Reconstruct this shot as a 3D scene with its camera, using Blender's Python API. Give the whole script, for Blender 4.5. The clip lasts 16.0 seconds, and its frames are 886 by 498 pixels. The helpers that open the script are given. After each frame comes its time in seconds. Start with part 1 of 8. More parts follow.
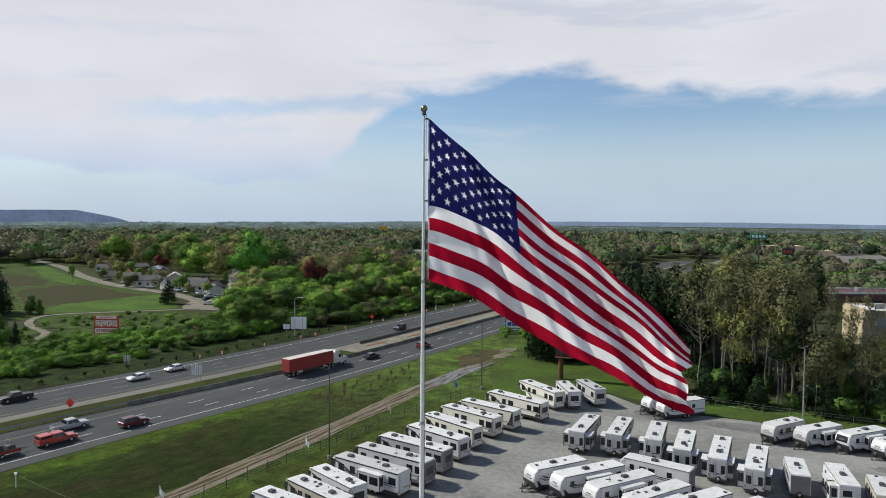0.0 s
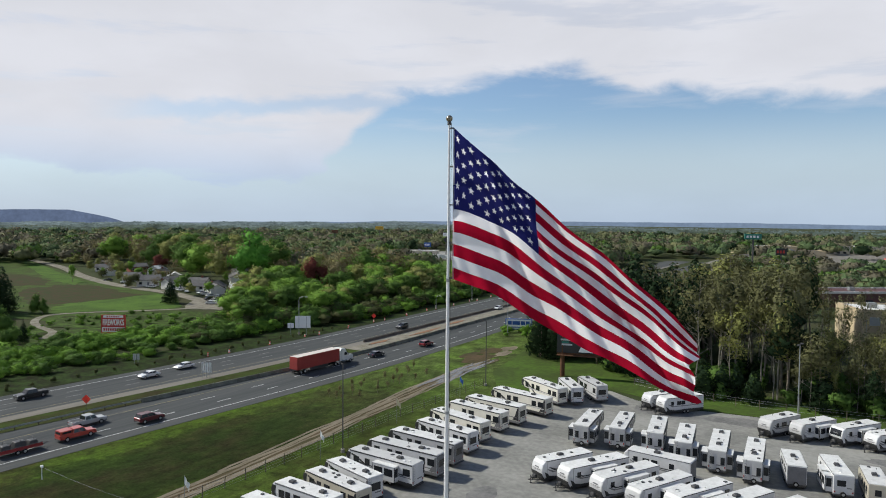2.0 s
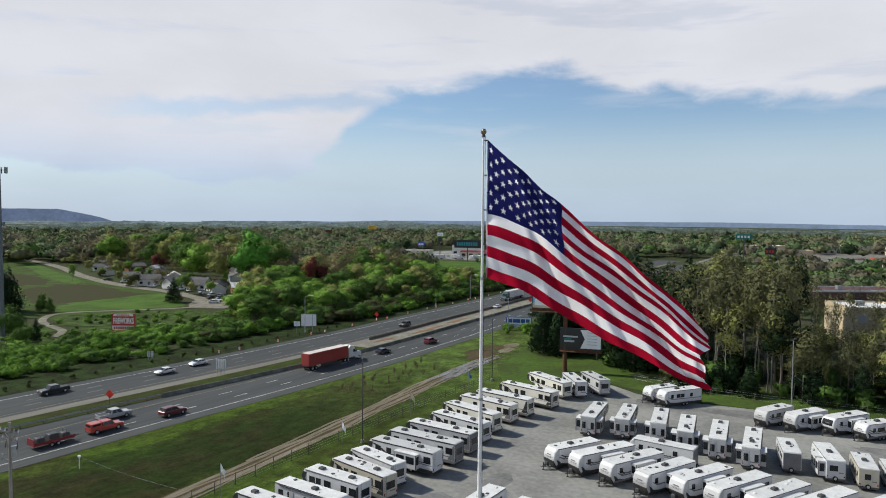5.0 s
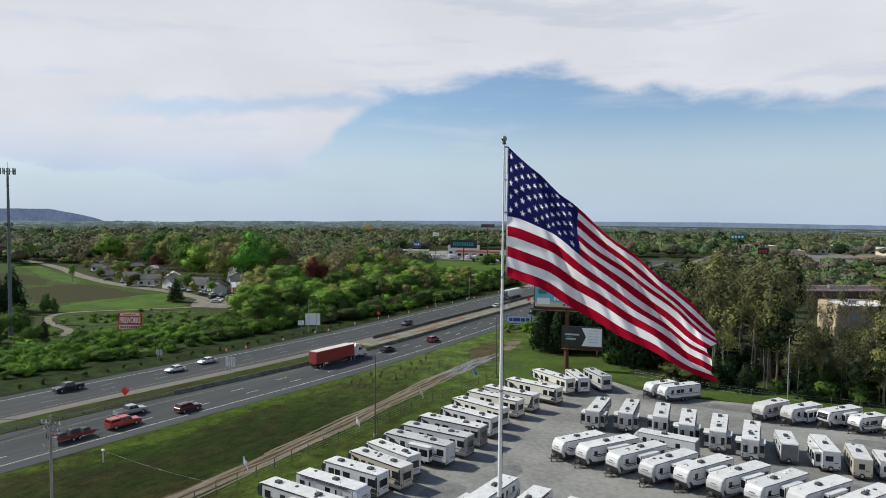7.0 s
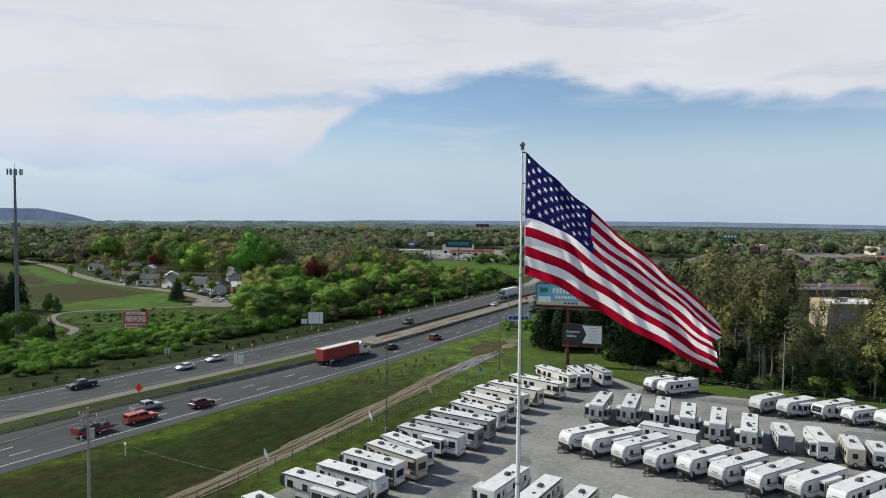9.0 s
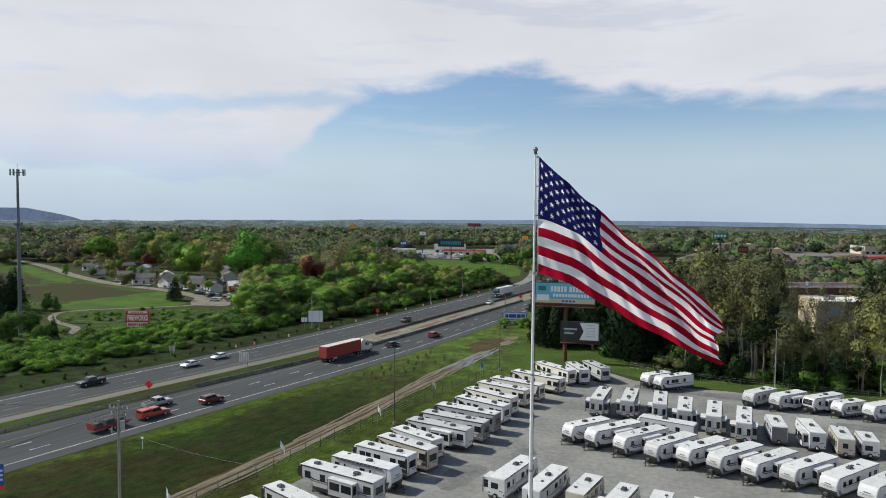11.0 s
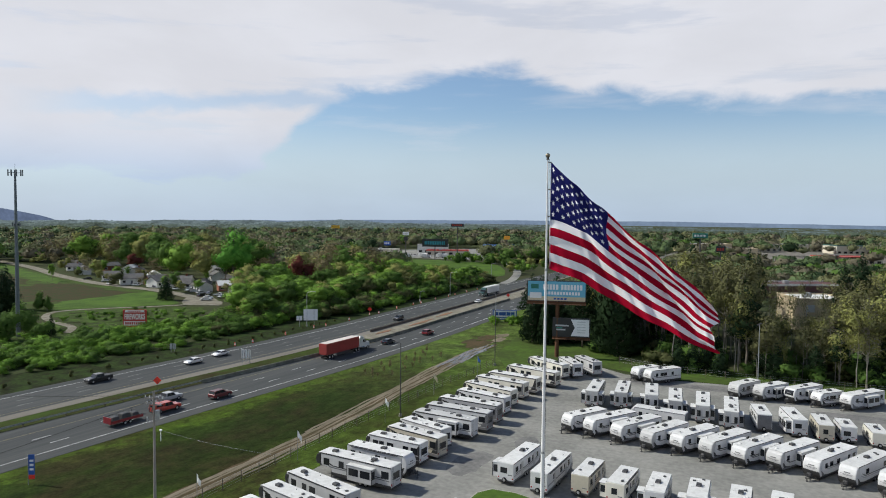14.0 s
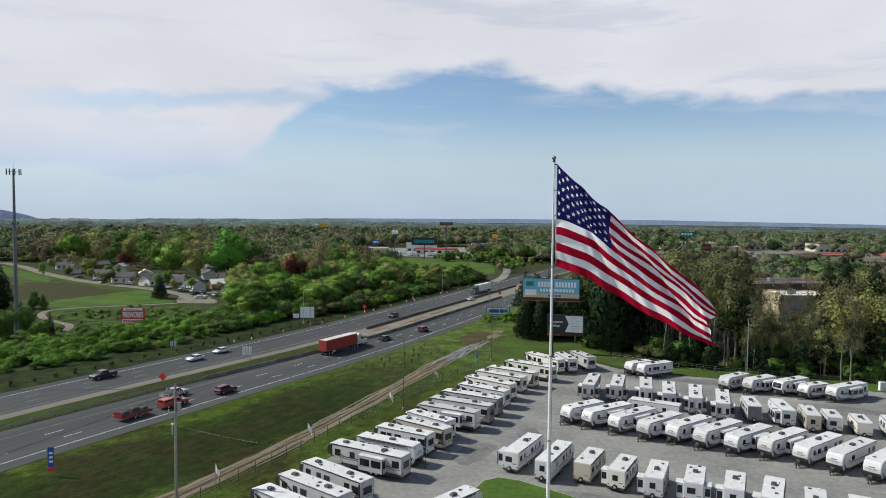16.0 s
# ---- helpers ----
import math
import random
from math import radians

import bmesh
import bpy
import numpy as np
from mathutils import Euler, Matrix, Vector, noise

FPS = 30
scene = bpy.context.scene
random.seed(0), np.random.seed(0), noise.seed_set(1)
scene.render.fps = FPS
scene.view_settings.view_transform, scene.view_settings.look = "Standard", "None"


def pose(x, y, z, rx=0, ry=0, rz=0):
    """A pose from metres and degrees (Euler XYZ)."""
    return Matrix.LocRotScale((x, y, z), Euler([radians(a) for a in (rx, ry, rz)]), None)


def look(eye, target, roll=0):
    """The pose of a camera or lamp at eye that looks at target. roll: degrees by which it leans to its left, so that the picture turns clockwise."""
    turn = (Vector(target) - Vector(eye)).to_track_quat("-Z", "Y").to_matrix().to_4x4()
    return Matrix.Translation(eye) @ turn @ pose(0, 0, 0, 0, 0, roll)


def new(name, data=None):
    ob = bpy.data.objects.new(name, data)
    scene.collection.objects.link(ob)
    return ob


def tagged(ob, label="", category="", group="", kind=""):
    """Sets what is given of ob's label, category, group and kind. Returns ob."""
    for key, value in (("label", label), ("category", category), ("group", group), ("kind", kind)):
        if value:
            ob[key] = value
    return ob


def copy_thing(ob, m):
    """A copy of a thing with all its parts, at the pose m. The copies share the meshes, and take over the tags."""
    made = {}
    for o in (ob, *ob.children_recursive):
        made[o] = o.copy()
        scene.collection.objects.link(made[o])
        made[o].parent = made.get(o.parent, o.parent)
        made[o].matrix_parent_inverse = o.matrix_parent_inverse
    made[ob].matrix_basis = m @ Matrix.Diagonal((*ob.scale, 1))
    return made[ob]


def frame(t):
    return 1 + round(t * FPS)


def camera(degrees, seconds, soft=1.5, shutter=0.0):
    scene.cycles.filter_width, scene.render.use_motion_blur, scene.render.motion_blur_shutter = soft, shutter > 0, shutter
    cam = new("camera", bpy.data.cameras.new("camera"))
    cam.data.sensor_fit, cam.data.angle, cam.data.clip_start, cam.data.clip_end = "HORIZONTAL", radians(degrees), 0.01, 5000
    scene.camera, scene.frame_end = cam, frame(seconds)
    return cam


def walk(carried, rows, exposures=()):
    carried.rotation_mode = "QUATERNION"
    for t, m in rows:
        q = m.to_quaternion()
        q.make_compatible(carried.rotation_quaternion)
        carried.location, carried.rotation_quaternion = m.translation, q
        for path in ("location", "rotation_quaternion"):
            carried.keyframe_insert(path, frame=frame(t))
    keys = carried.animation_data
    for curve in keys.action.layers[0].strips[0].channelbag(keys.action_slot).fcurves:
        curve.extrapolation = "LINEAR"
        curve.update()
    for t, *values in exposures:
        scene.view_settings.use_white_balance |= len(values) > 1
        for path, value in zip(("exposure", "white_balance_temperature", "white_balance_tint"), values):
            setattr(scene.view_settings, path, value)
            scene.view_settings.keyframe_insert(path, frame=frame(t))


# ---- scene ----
cam = camera(65.3, 16.0, soft=1.0)
METRES, EYE, TILT, LEAN, TURN = 38.0, 36.1, 0.0, 0.0, 32.8
ROWS = [
    (0.0, 0.0, 0.0, 0.0, 0.02, -2.68, -0.44),
    (0.5, -0.0151, -0.024, 0.0039, -0.1, -2.71, -0.43),
    (1.0, -0.0311, -0.0475, 0.0017, -0.22, -2.66, -0.47),
    (1.5, -0.0476, -0.0717, 0.0043, -0.35, -2.68, -0.48),
    (2.0, -0.0646, -0.0958, 0.006, -0.49, -2.68, -0.49),
    (2.5, -0.0816, -0.1195, 0.0078, -0.62, -2.69, -0.49),
    (3.0, -0.0993, -0.1437, 0.0089, -0.76, -2.69, -0.5),
    (3.5, -0.117, -0.1677, 0.0104, -0.89, -2.69, -0.5),
    (4.0, -0.1353, -0.1915, 0.0116, -1.04, -2.69, -0.51),
    (6.5, -0.2296, -0.315, 0.0212, -1.78, -2.74, -0.52),
    (7.0, -0.25, -0.3384, 0.021, -1.94, -2.72, -0.52),
    (7.5, -0.2705, -0.3627, 0.0221, -2.11, -2.73, -0.52),
    (8.0, -0.2913, -0.3872, 0.0236, -2.27, -2.74, -0.52),
    (8.5, -0.3123, -0.412, 0.0246, -2.44, -2.75, -0.51),
    (9.0, -0.3334, -0.4365, 0.0253, -2.64, -2.75, -0.52),
    (11.5, -0.4402, -0.5549, 0.0301, -3.83, -2.79, -0.53),
    (12.0, -0.4618, -0.5779, 0.0275, -4.09, -2.76, -0.55),
    (12.5, -0.4836, -0.6008, 0.0275, -4.38, -2.75, -0.55),
    (13.0, -0.5062, -0.6243, 0.03, -4.71, -2.77, -0.55),
    (13.5, -0.5291, -0.6476, 0.0309, -5.05, -2.77, -0.56),
    (14.0, -0.5514, -0.6706, 0.031, -5.37, -2.77, -0.57),
    (14.5, -0.5743, -0.6938, 0.0318, -5.7, -2.78, -0.58),
    (15.0, -0.5973, -0.7172, 0.0321, -6.03, -2.78, -0.59),
    (15.5, -0.6203, -0.7402, 0.0327, -6.34, -2.8, -0.59),
    (16.0, -0.6422, -0.7617, 0.0333, -6.56, -2.88, -0.58),
]
walk(cam, [(t, pose(0, 0, EYE, TILT, LEAN, TURN) @ pose(METRES * x, METRES * y, METRES * z, 90 + pitch, roll, yaw)) for t, x, y, z, yaw, pitch, roll in ROWS])

# ---- world and sun ----
SUN_EL, SUN_AZ = radians(41), radians(195)      # azimuth of the sun, counter-clockwise from +x
sun_way = Vector((math.cos(SUN_EL) * math.cos(SUN_AZ), math.cos(SUN_EL) * math.sin(SUN_AZ), math.sin(SUN_EL)))
sun = new("sun", bpy.data.lights.new("sun", "SUN"))
sun.data.energy, sun.data.angle, sun.data.color = 4.8, radians(0.6), (0.98, 0.96, 0.865)
sun.matrix_world = look(sun_way * 100, (0, 0, 0))

world = bpy.data.worlds.new("sky")
scene.world = world
world.use_nodes = True
wn, wl = world.node_tree.nodes, world.node_tree.links
wn.clear()


def wmath(op, a, b=None, c=None):
    n = wn.new("ShaderNodeMath")
    n.operation = op
    for i, v in enumerate((a, b, c)):
        if v is None:
            continue
        if isinstance(v, (int, float)):
            n.inputs[i].default_value = v
        else:
            wl.new(v, n.inputs[i])
    return n.outputs[0]


def wrange(v, a, b, c, d, smooth=True):
    n = wn.new("ShaderNodeMapRange")
    n.interpolation_type = "SMOOTHSTEP" if smooth else "LINEAR"
    wl.new(v, n.inputs["Value"])
    for k, x in zip(("From Min", "From Max", "To Min", "To Max"), (a, b, c, d)):
        n.inputs[k].default_value = x
    return n.outputs["Result"]


sky = wn.new("ShaderNodeTexSky")
sky.sky_type, sky.sun_disc = "NISHITA", False
sky.sun_elevation, sky.sun_rotation = SUN_EL, radians(90) - SUN_AZ
sky.altitude, sky.air_density, sky.dust_density, sky.ozone_density = 200, 1.0, 0.7, 1.5
coord = wn.new("ShaderNodeTexCoord")
sep = wn.new("ShaderNodeSeparateXYZ")
wl.new(coord.outputs["Generated"], sep.inputs[0])
elev = wmath("MULTIPLY", wmath("ARCSINE", sep.outputs[2]), 57.2958)
azim = wmath("MULTIPLY", wmath("ARCTAN2", wmath("MULTIPLY", sep.outputs[0], -1.0), sep.outputs[1]), 57.2958)
flat = wn.new("ShaderNodeCombineXYZ")           # degrees of azimuth and height: the cloud deck's own chart
wl.new(azim, flat.inputs[0])
wl.new(elev, flat.inputs[1])


def cloud_noise(sx, sy, scale, detail, rough, shift=0.0, distort=0.0):
    m = wn.new("ShaderNodeMapping")
    m.inputs["Scale"].default_value = (sx, sy, 1)
    m.inputs["Location"].default_value = (shift, shift * 0.7, shift)
    wl.new(flat.outputs[0], m.inputs[0])
    n = wn.new("ShaderNodeTexNoise")
    n.inputs["Scale"].default_value = scale
    n.inputs["Detail"].default_value = detail
    n.inputs["Roughness"].default_value = rough
    n.inputs["Distortion"].default_value = distort
    wl.new(m.outputs[0], n.inputs["Vector"])
    return n.outputs[0]


wisps = cloud_noise(0.055, 0.20, 1.0, 6.0, 0.55, 3.1, 0.2)
billow = cloud_noise(0.16, 0.34, 1.0, 6.0, 0.58, 17.0, 0.3)
streak = cloud_noise(0.05, 0.36, 1.0, 6.0, 0.58, 11.0, 0.2)
# lower edge of the deck: 8 to 11 degrees up, with a lobe that hangs to 3 degrees on one side
edge = wmath("ADD", wrange(azim, 0.0, 26.0, 8.3, 11.0), wrange(azim, 27.0, 34.0, 0.0, -1.2))
edge = wmath("ADD", edge, wmath("ADD", wrange(azim, 34.0, 46.0, 0.0, -7.9), wrange(azim, 50.0, 64.0, 0.0, 1.2)))
rise = wmath("SUBTRACT", elev, edge)
rise = wmath("ADD", rise, wmath("MULTIPLY", wmath("SUBTRACT", wisps, 0.5), 3.0))
rise = wmath("ADD", rise, wmath("MULTIPLY", wmath("SUBTRACT", billow, 0.5), 4.2))
deck = wrange(rise, -0.55, 1.15, 0.0, 1.0)
# a thin blue gap between the lobe and the deck above it
slot = wmath("ABSOLUTE", wmath("SUBTRACT", wmath("ADD", elev, wmath("MULTIPLY", wmath("SUBTRACT", billow, 0.5), 3.0)), wrange(azim, 36.0, 58.0, 9.2, 8.0, False)))
slot = wmath("MULTIPLY", wrange(slot, 0.1, 1.0, 0.55, 0.0), wmath("MULTIPLY", wrange(azim, 33.0, 38.0, 0.0, 1.0), wrange(azim, 52.0, 61.0, 1.0, 0.0)))
holes = wmath("MULTIPLY", wrange(streak, 0.36, 0.47, 0.80, 1.0), wmath("SUBTRACT", 1.0, slot))
veil = wmath("MULTIPLY", wrange(streak, 0.46, 0.70, 0.0, 0.42), wrange(elev, 1.0, 6.0, 0.4, 1.0))
# higher up the deck breaks into scattered cloud
broken = wmath("MAXIMUM", wrange(elev, 20.0, 30.0, 1.0, 0.0), wrange(wisps, 0.58, 0.72, 0.0, 0.6))
cover = wmath("MULTIPLY", wmath("MAXIMUM", wmath("MULTIPLY", deck, holes), veil), broken)
haze = wrange(elev, 0.0, 9.0, 0.80, 0.0)
cover = wmath("MAXIMUM", cover, haze)
body_shade = wrange(cloud_noise(0.07, 0.16, 1.0, 6.0, 0.55, 27.0, 0.2), 0.32, 0.68, 0.94, 1.02)
cloud_col = wn.new("ShaderNodeMix")
cloud_col.data_type = "RGBA"
cloud_col.inputs[6].default_value = (4.85, 6.1, 7.9, 1)      # low haze
cloud_col.inputs[7].default_value = (7.3, 7.45, 8.05, 1)   # sunlit cloud
wl.new(wrange(elev, 1.0, 8.0, 0.0, 1.0), cloud_col.inputs[0])
shaded = wn.new("ShaderNodeVectorMath")
shaded.operation = "SCALE"
wl.new(cloud_col.outputs[2], shaded.inputs[0])
wl.new(body_shade, shaded.inputs["Scale"])
sky_gain = wn.new("ShaderNodeVectorMath")
sky_gain.operation = "MULTIPLY"
sky_gain.inputs[1].default_value = (1.00, 1.09, 1.19)
wl.new(sky.outputs[0], sky_gain.inputs[0])
blend = wn.new("ShaderNodeMix")
blend.data_type = "RGBA"
wl.new(cover, blend.inputs[0])
wl.new(sky_gain.outputs[0], blend.inputs[6])
wl.new(shaded.outputs[0], blend.inputs[7])
back = wn.new("ShaderNodeBackground")
back.inputs["Strength"].default_value = 0.1
wl.new(blend.outputs[2], back.inputs["Color"])
wl.new(back.outputs[0], wn.new("ShaderNodeOutputWorld").inputs["Surface"])


# ---- materials ----
def surface(name, c1, c2=None, scale=1.0, rough=0.6, metal=0.0, bump=0.0, fine=None, clear=0.0, glow=None, through_light=0.0, vary=0.0, stretch=(1, 1, 1), spread=(0.35, 0.65), islands=False):
    """Two tones mixed by noise at two scales, in object space; vary: brightness change from object to object or island to island."""
    m = bpy.data.materials.new(name)
    m.use_nodes = True
    n, l = m.node_tree.nodes, m.node_tree.links
    p = n["Principled BSDF"]
    p.inputs["Roughness"].default_value, p.inputs["Metallic"].default_value = rough, metal
    if rough >= 0.75:
        p.inputs["Specular IOR Level"].default_value = 0.05
    if clear:
        p.inputs["Coat Weight"].default_value, p.inputs["Coat Roughness"].default_value = clear, 0.08
    c2 = c2 or tuple(v * 0.82 for v in c1)
    tc = n.new("ShaderNodeTexCoord")
    mp = n.new("ShaderNodeMapping")
    mp.inputs["Scale"].default_value = stretch
    l.new(tc.outputs["Object"], mp.inputs[0])
    big = n.new("ShaderNodeTexNoise")
    big.inputs["Scale"].default_value, big.inputs["Detail"].default_value, big.inputs["Roughness"].default_value = scale, 6, 0.6
    l.new(mp.outputs[0], big.inputs["Vector"])
    small = n.new("ShaderNodeTexNoise")
    small.inputs["Scale"].default_value, small.inputs["Detail"].default_value = (fine or scale * 9), 4
    l.new(mp.outputs[0], small.inputs["Vector"])
    add = n.new("ShaderNodeMix")
    add.inputs[0].default_value = 0.35
    l.new(big.outputs[0], add.inputs[2])
    l.new(small.outputs[0], add.inputs[3])
    rg = n.new("ShaderNodeMapRange")
    rg.inputs["From Min"].default_value, rg.inputs["From Max"].default_value = spread
    l.new(add.outputs[0], rg.inputs[0])
    mix = n.new("ShaderNodeMix")
    mix.data_type = "RGBA"
    mix.inputs[6].default_value, mix.inputs[7].default_value = (*c1, 1), (*c2, 1)
    l.new(rg.outputs[0], mix.inputs[0])
    col = mix.outputs[2]
    if vary:
        if islands:
            src = n.new("ShaderNodeNewGeometry").outputs["Random Per Island"]
        else:
            src = n.new("ShaderNodeObjectInfo").outputs["Random"]
        vr = n.new("ShaderNodeMapRange")
        vr.inputs["To Min"].default_value, vr.inputs["To Max"].default_value = 1 - vary, 1 + vary
        l.new(src, vr.inputs[0])
        hs = n.new("ShaderNodeHueSaturation")
        l.new(vr.outputs[0], hs.inputs["Value"])
        l.new(col, hs.inputs["Color"])
        col = hs.outputs[0]
    l.new(col, p.inputs["Base Color"])
    if bump:
        b = n.new("ShaderNodeBump")
        b.inputs["Strength"].default_value, b.inputs["Distance"].default_value = bump, 0.02
        l.new(add.outputs[0], b.inputs["Height"])
        l.new(b.outputs[0], p.inputs["Normal"])
    if glow:
        p.inputs["Emission Color"].default_value, p.inputs["Emission Strength"].default_value = (*glow[:3], 1), glow[3]
    if through_light:
        tr = n.new("ShaderNodeBsdfTranslucent")
        l.new(col, tr.inputs["Color"])
        ms = n.new("ShaderNodeMixShader")
        ms.inputs[0].default_value = through_light
        l.new(p.outputs[0], ms.inputs[1])
        l.new(tr.outputs[0], ms.inputs[2])
        l.new(ms.outputs[0], n["Material Output"].inputs[0])
    return m


M = {}
M["asphalt_lot"] = surface("asphalt_lot", (0.285, 0.280, 0.256), (0.165, 0.163, 0.150), 0.07, 0.85, bump=0.3, fine=1.2, spread=(0.38, 0.62))
M["asphalt_road"] = surface("asphalt_road", (0.052, 0.056, 0.058), (0.092, 0.095, 0.092), 0.55, 0.80, bump=0.3, fine=5.0, stretch=(1.1, 0.025, 1), spread=(0.34, 0.66))
M["shoulder"] = surface("shoulder", (0.150, 0.138, 0.118), (0.205, 0.190, 0.165), 0.3, 0.85, bump=0.3, fine=5.0, stretch=(1.0, 0.1, 1))
M["lot_stain"] = surface("lot_stain", (0.125, 0.123, 0.12), (0.21, 0.205, 0.195), 0.25, 0.8, bump=0.3, fine=1.6, spread=(0.38, 0.6))
M["paint_white"] = surface("paint_white", (0.60, 0.60, 0.59), (0.28, 0.28, 0.275), 0.8, 0.7, fine=9.0, spread=(0.44, 0.66))
M["paint_yellow"] = surface("paint_yellow", (0.30, 0.24, 0.10), (0.12, 0.11, 0.075), 0.8, 0.7, fine=9.0, spread=(0.36, 0.56))
M["paint_worn"] = surface("paint_worn", (0.24, 0.24, 0.235), (0.11, 0.11, 0.108), 0.8, 0.7, fine=9.0, spread=(0.40, 0.62))
M["ground"] = surface("ground", (0.038, 0.058, 0.020), (0.055, 0.052, 0.028), 0.035, 0.95, bump=0.4, fine=0.7)


def roadside_grass():
    """Lush at the shoulder, dark olive with brown patches in the swale, greener where the mesh says so."""
    m = surface("grass_roadside", (1, 1, 1), (1, 1, 1), 0.1, 0.95, bump=0.6, fine=1.2)
    n, l = m.node_tree.nodes, m.node_tree.links
    p = n["Principled BSDF"]
    tc = n.new("ShaderNodeTexCoord")

    def tex(scale, detail, rough=0.6, stretch=(1, 1, 1)):
        mp = n.new("ShaderNodeMapping")
        mp.inputs["Scale"].default_value = stretch
        l.new(tc.outputs["Object"], mp.inputs[0])
        t = n.new("ShaderNodeTexNoise")
        t.inputs["Scale"].default_value, t.inputs["Detail"].default_value, t.inputs["Roughness"].default_value = scale, detail, rough
        l.new(mp.outputs[0], t.inputs["Vector"])
        return t.outputs[0]

    def span(src, a, b, c, d):
        r = n.new("ShaderNodeMapRange")
        r.inputs["From Min"].default_value, r.inputs["From Max"].default_value, r.inputs["To Min"].default_value, r.inputs["To Max"].default_value = a, b, c, d
        l.new(src, r.inputs[0])
        return r.outputs[0]

    def op(kind, a, b):
        q = n.new("ShaderNodeMath")
        q.operation = kind
        l.new(a, q.inputs[0])
        l.new(b, q.inputs[1])
        return q.outputs[0]

    def blend(fac, a, b):
        q = n.new("ShaderNodeMix")
        q.data_type = "RGBA"
        l.new(fac, q.inputs[0])
        for k, v in ((6, a), (7, b)):
            if isinstance(v, tuple):
                q.inputs[k].default_value = (*v, 1)
            else:
                l.new(v, q.inputs[k])
        return q.outputs[2]

    def attribute(nm):
        a = n.new("ShaderNodeAttribute")
        a.attribute_name = nm
        return a.outputs["Fac"]

    across = op("ADD", attribute("across"), span(tex(0.16, 5), 0.3, 0.7, -0.10, 0.10))
    ramp_ = n.new("ShaderNodeValToRGB")
    l.new(across, ramp_.inputs[0])
    stops = ((0, (0.0541, 0.0874, 0.0101)), (0.075, (0.0574, 0.0974, 0.0108)), (0.14, (0.0279, 0.0487, 0.0072)), (0.3, (0.0172, 0.0302, 0.0058)), (0.58, (0.0180, 0.0286, 0.0058)), (0.72, (0.0410, 0.0638, 0.0108)), (1, (0.0672, 0.1042, 0.0173)))
    e = ramp_.color_ramp.elements
    e[0].position, e[1].position = stops[0][0], stops[-1][0]
    for q, c in stops[1:-1]:
        e.new(q)
    for el, (q, c) in zip(e, stops):
        el.color = (*c, 1)
    brown = span(tex(0.07, 6, 0.7, (1, 0.6, 1)), 0.44, 0.60, 0.0, 0.80)
    base = blend(brown, ramp_.outputs[0], (0.030, 0.024, 0.010))
    far = blend(span(tex(0.11, 6, 0.7), 0.40, 0.62, 0.0, 1.0), (0.098, 0.155, 0.030), (0.062, 0.080, 0.026))
    lush = op("MULTIPLY", attribute("lush"), span(tex(0.2, 5), 0.3, 0.6, 0.35, 1.0))
    base = blend(lush, base, far)
    clump = op("MULTIPLY", span(tex(0.55, 6, 0.75, (1, 0.55, 1)), 0.3, 0.7, 0.40, 1.55), span(tex(2.2, 4, 0.8), 0.3, 0.7, 0.62, 1.38))
    hs = n.new("ShaderNodeHueSaturation")
    l.new(clump, hs.inputs["Value"])
    l.new(base, hs.inputs["Color"])
    l.new(hs.outputs[0], p.inputs["Base Color"])
    return m


M["grass_roadside"] = roadside_grass()
M["shoulder_grey"] = surface("shoulder_grey", (0.058, 0.062, 0.062), (0.094, 0.096, 0.092), 0.4, 0.80, bump=0.3, fine=4.0, stretch=(1.0, 0.06, 1))
M["grass_lawn"] = surface("grass_lawn", (0.070, 0.120, 0.022), (0.050, 0.070, 0.021), 0.09, 0.95, bump=0.7, fine=0.9, spread=(0.40, 0.58))
M["meadow_green"] = surface("meadow_green", (0.066, 0.112, 0.024), (0.030, 0.036, 0.014), 0.22, 0.95, bump=0.9, fine=1.3, spread=(0.41, 0.58))
# Verge grass with the shade beside the thicket painted into its dark green.
M["meadow"] = surface("meadow", (0.030, 0.052, 0.013), (0.017, 0.019, 0.009), 0.25, 0.95, bump=0.9, fine=1.4, spread=(0.41, 0.58))
M["orange_soil"] = surface("orange_soil", (0.27, 0.13, 0.075), (0.20, 0.14, 0.095), 0.35, 0.95, bump=0.8, fine=2.2)
M["grass"] = surface("grass", (0.056, 0.098, 0.019), (0.044, 0.050, 0.018), 0.10, 0.9, bump=0.7, fine=1.1, spread=(0.42, 0.60))
M["grass_lush"] = surface("grass_lush", (0.078, 0.140, 0.024), (0.050, 0.086, 0.020), 0.08, 0.9, bump=0.6, fine=1.0, spread=(0.4, 0.6))
M["grass_dry"] = surface("grass_dry", (0.044, 0.072, 0.014), (0.034, 0.028, 0.013), 0.06, 0.95, bump=0.6, fine=0.5, stretch=(1, 0.4, 1), spread=(0.40, 0.60))
M["field_brown"] = surface("field_brown", (0.062, 0.044, 0.026), (0.036, 0.052, 0.018), 0.16, 0.95, bump=0.7, fine=1.1, stretch=(1, 2.0, 1), spread=(0.40, 0.60))
M["dirt"] = surface("dirt", (0.24, 0.204, 0.155), (0.105, 0.09, 0.06), 0.25, 0.95, bump=0.8, fine=2.2, stretch=(1, 0.25, 1))
M["red_soil"] = surface("red_soil", (0.105, 0.070, 0.042), (0.050, 0.050, 0.024), 0.2, 0.95, bump=0.8, fine=2.2, stretch=(1, 0.4, 1))
M["gravel"] = surface("gravel", (0.25, 0.23, 0.19), (0.125, 0.115, 0.080), 0.30, 0.95, bump=0.6, fine=2.0, spread=(0.42, 0.64))
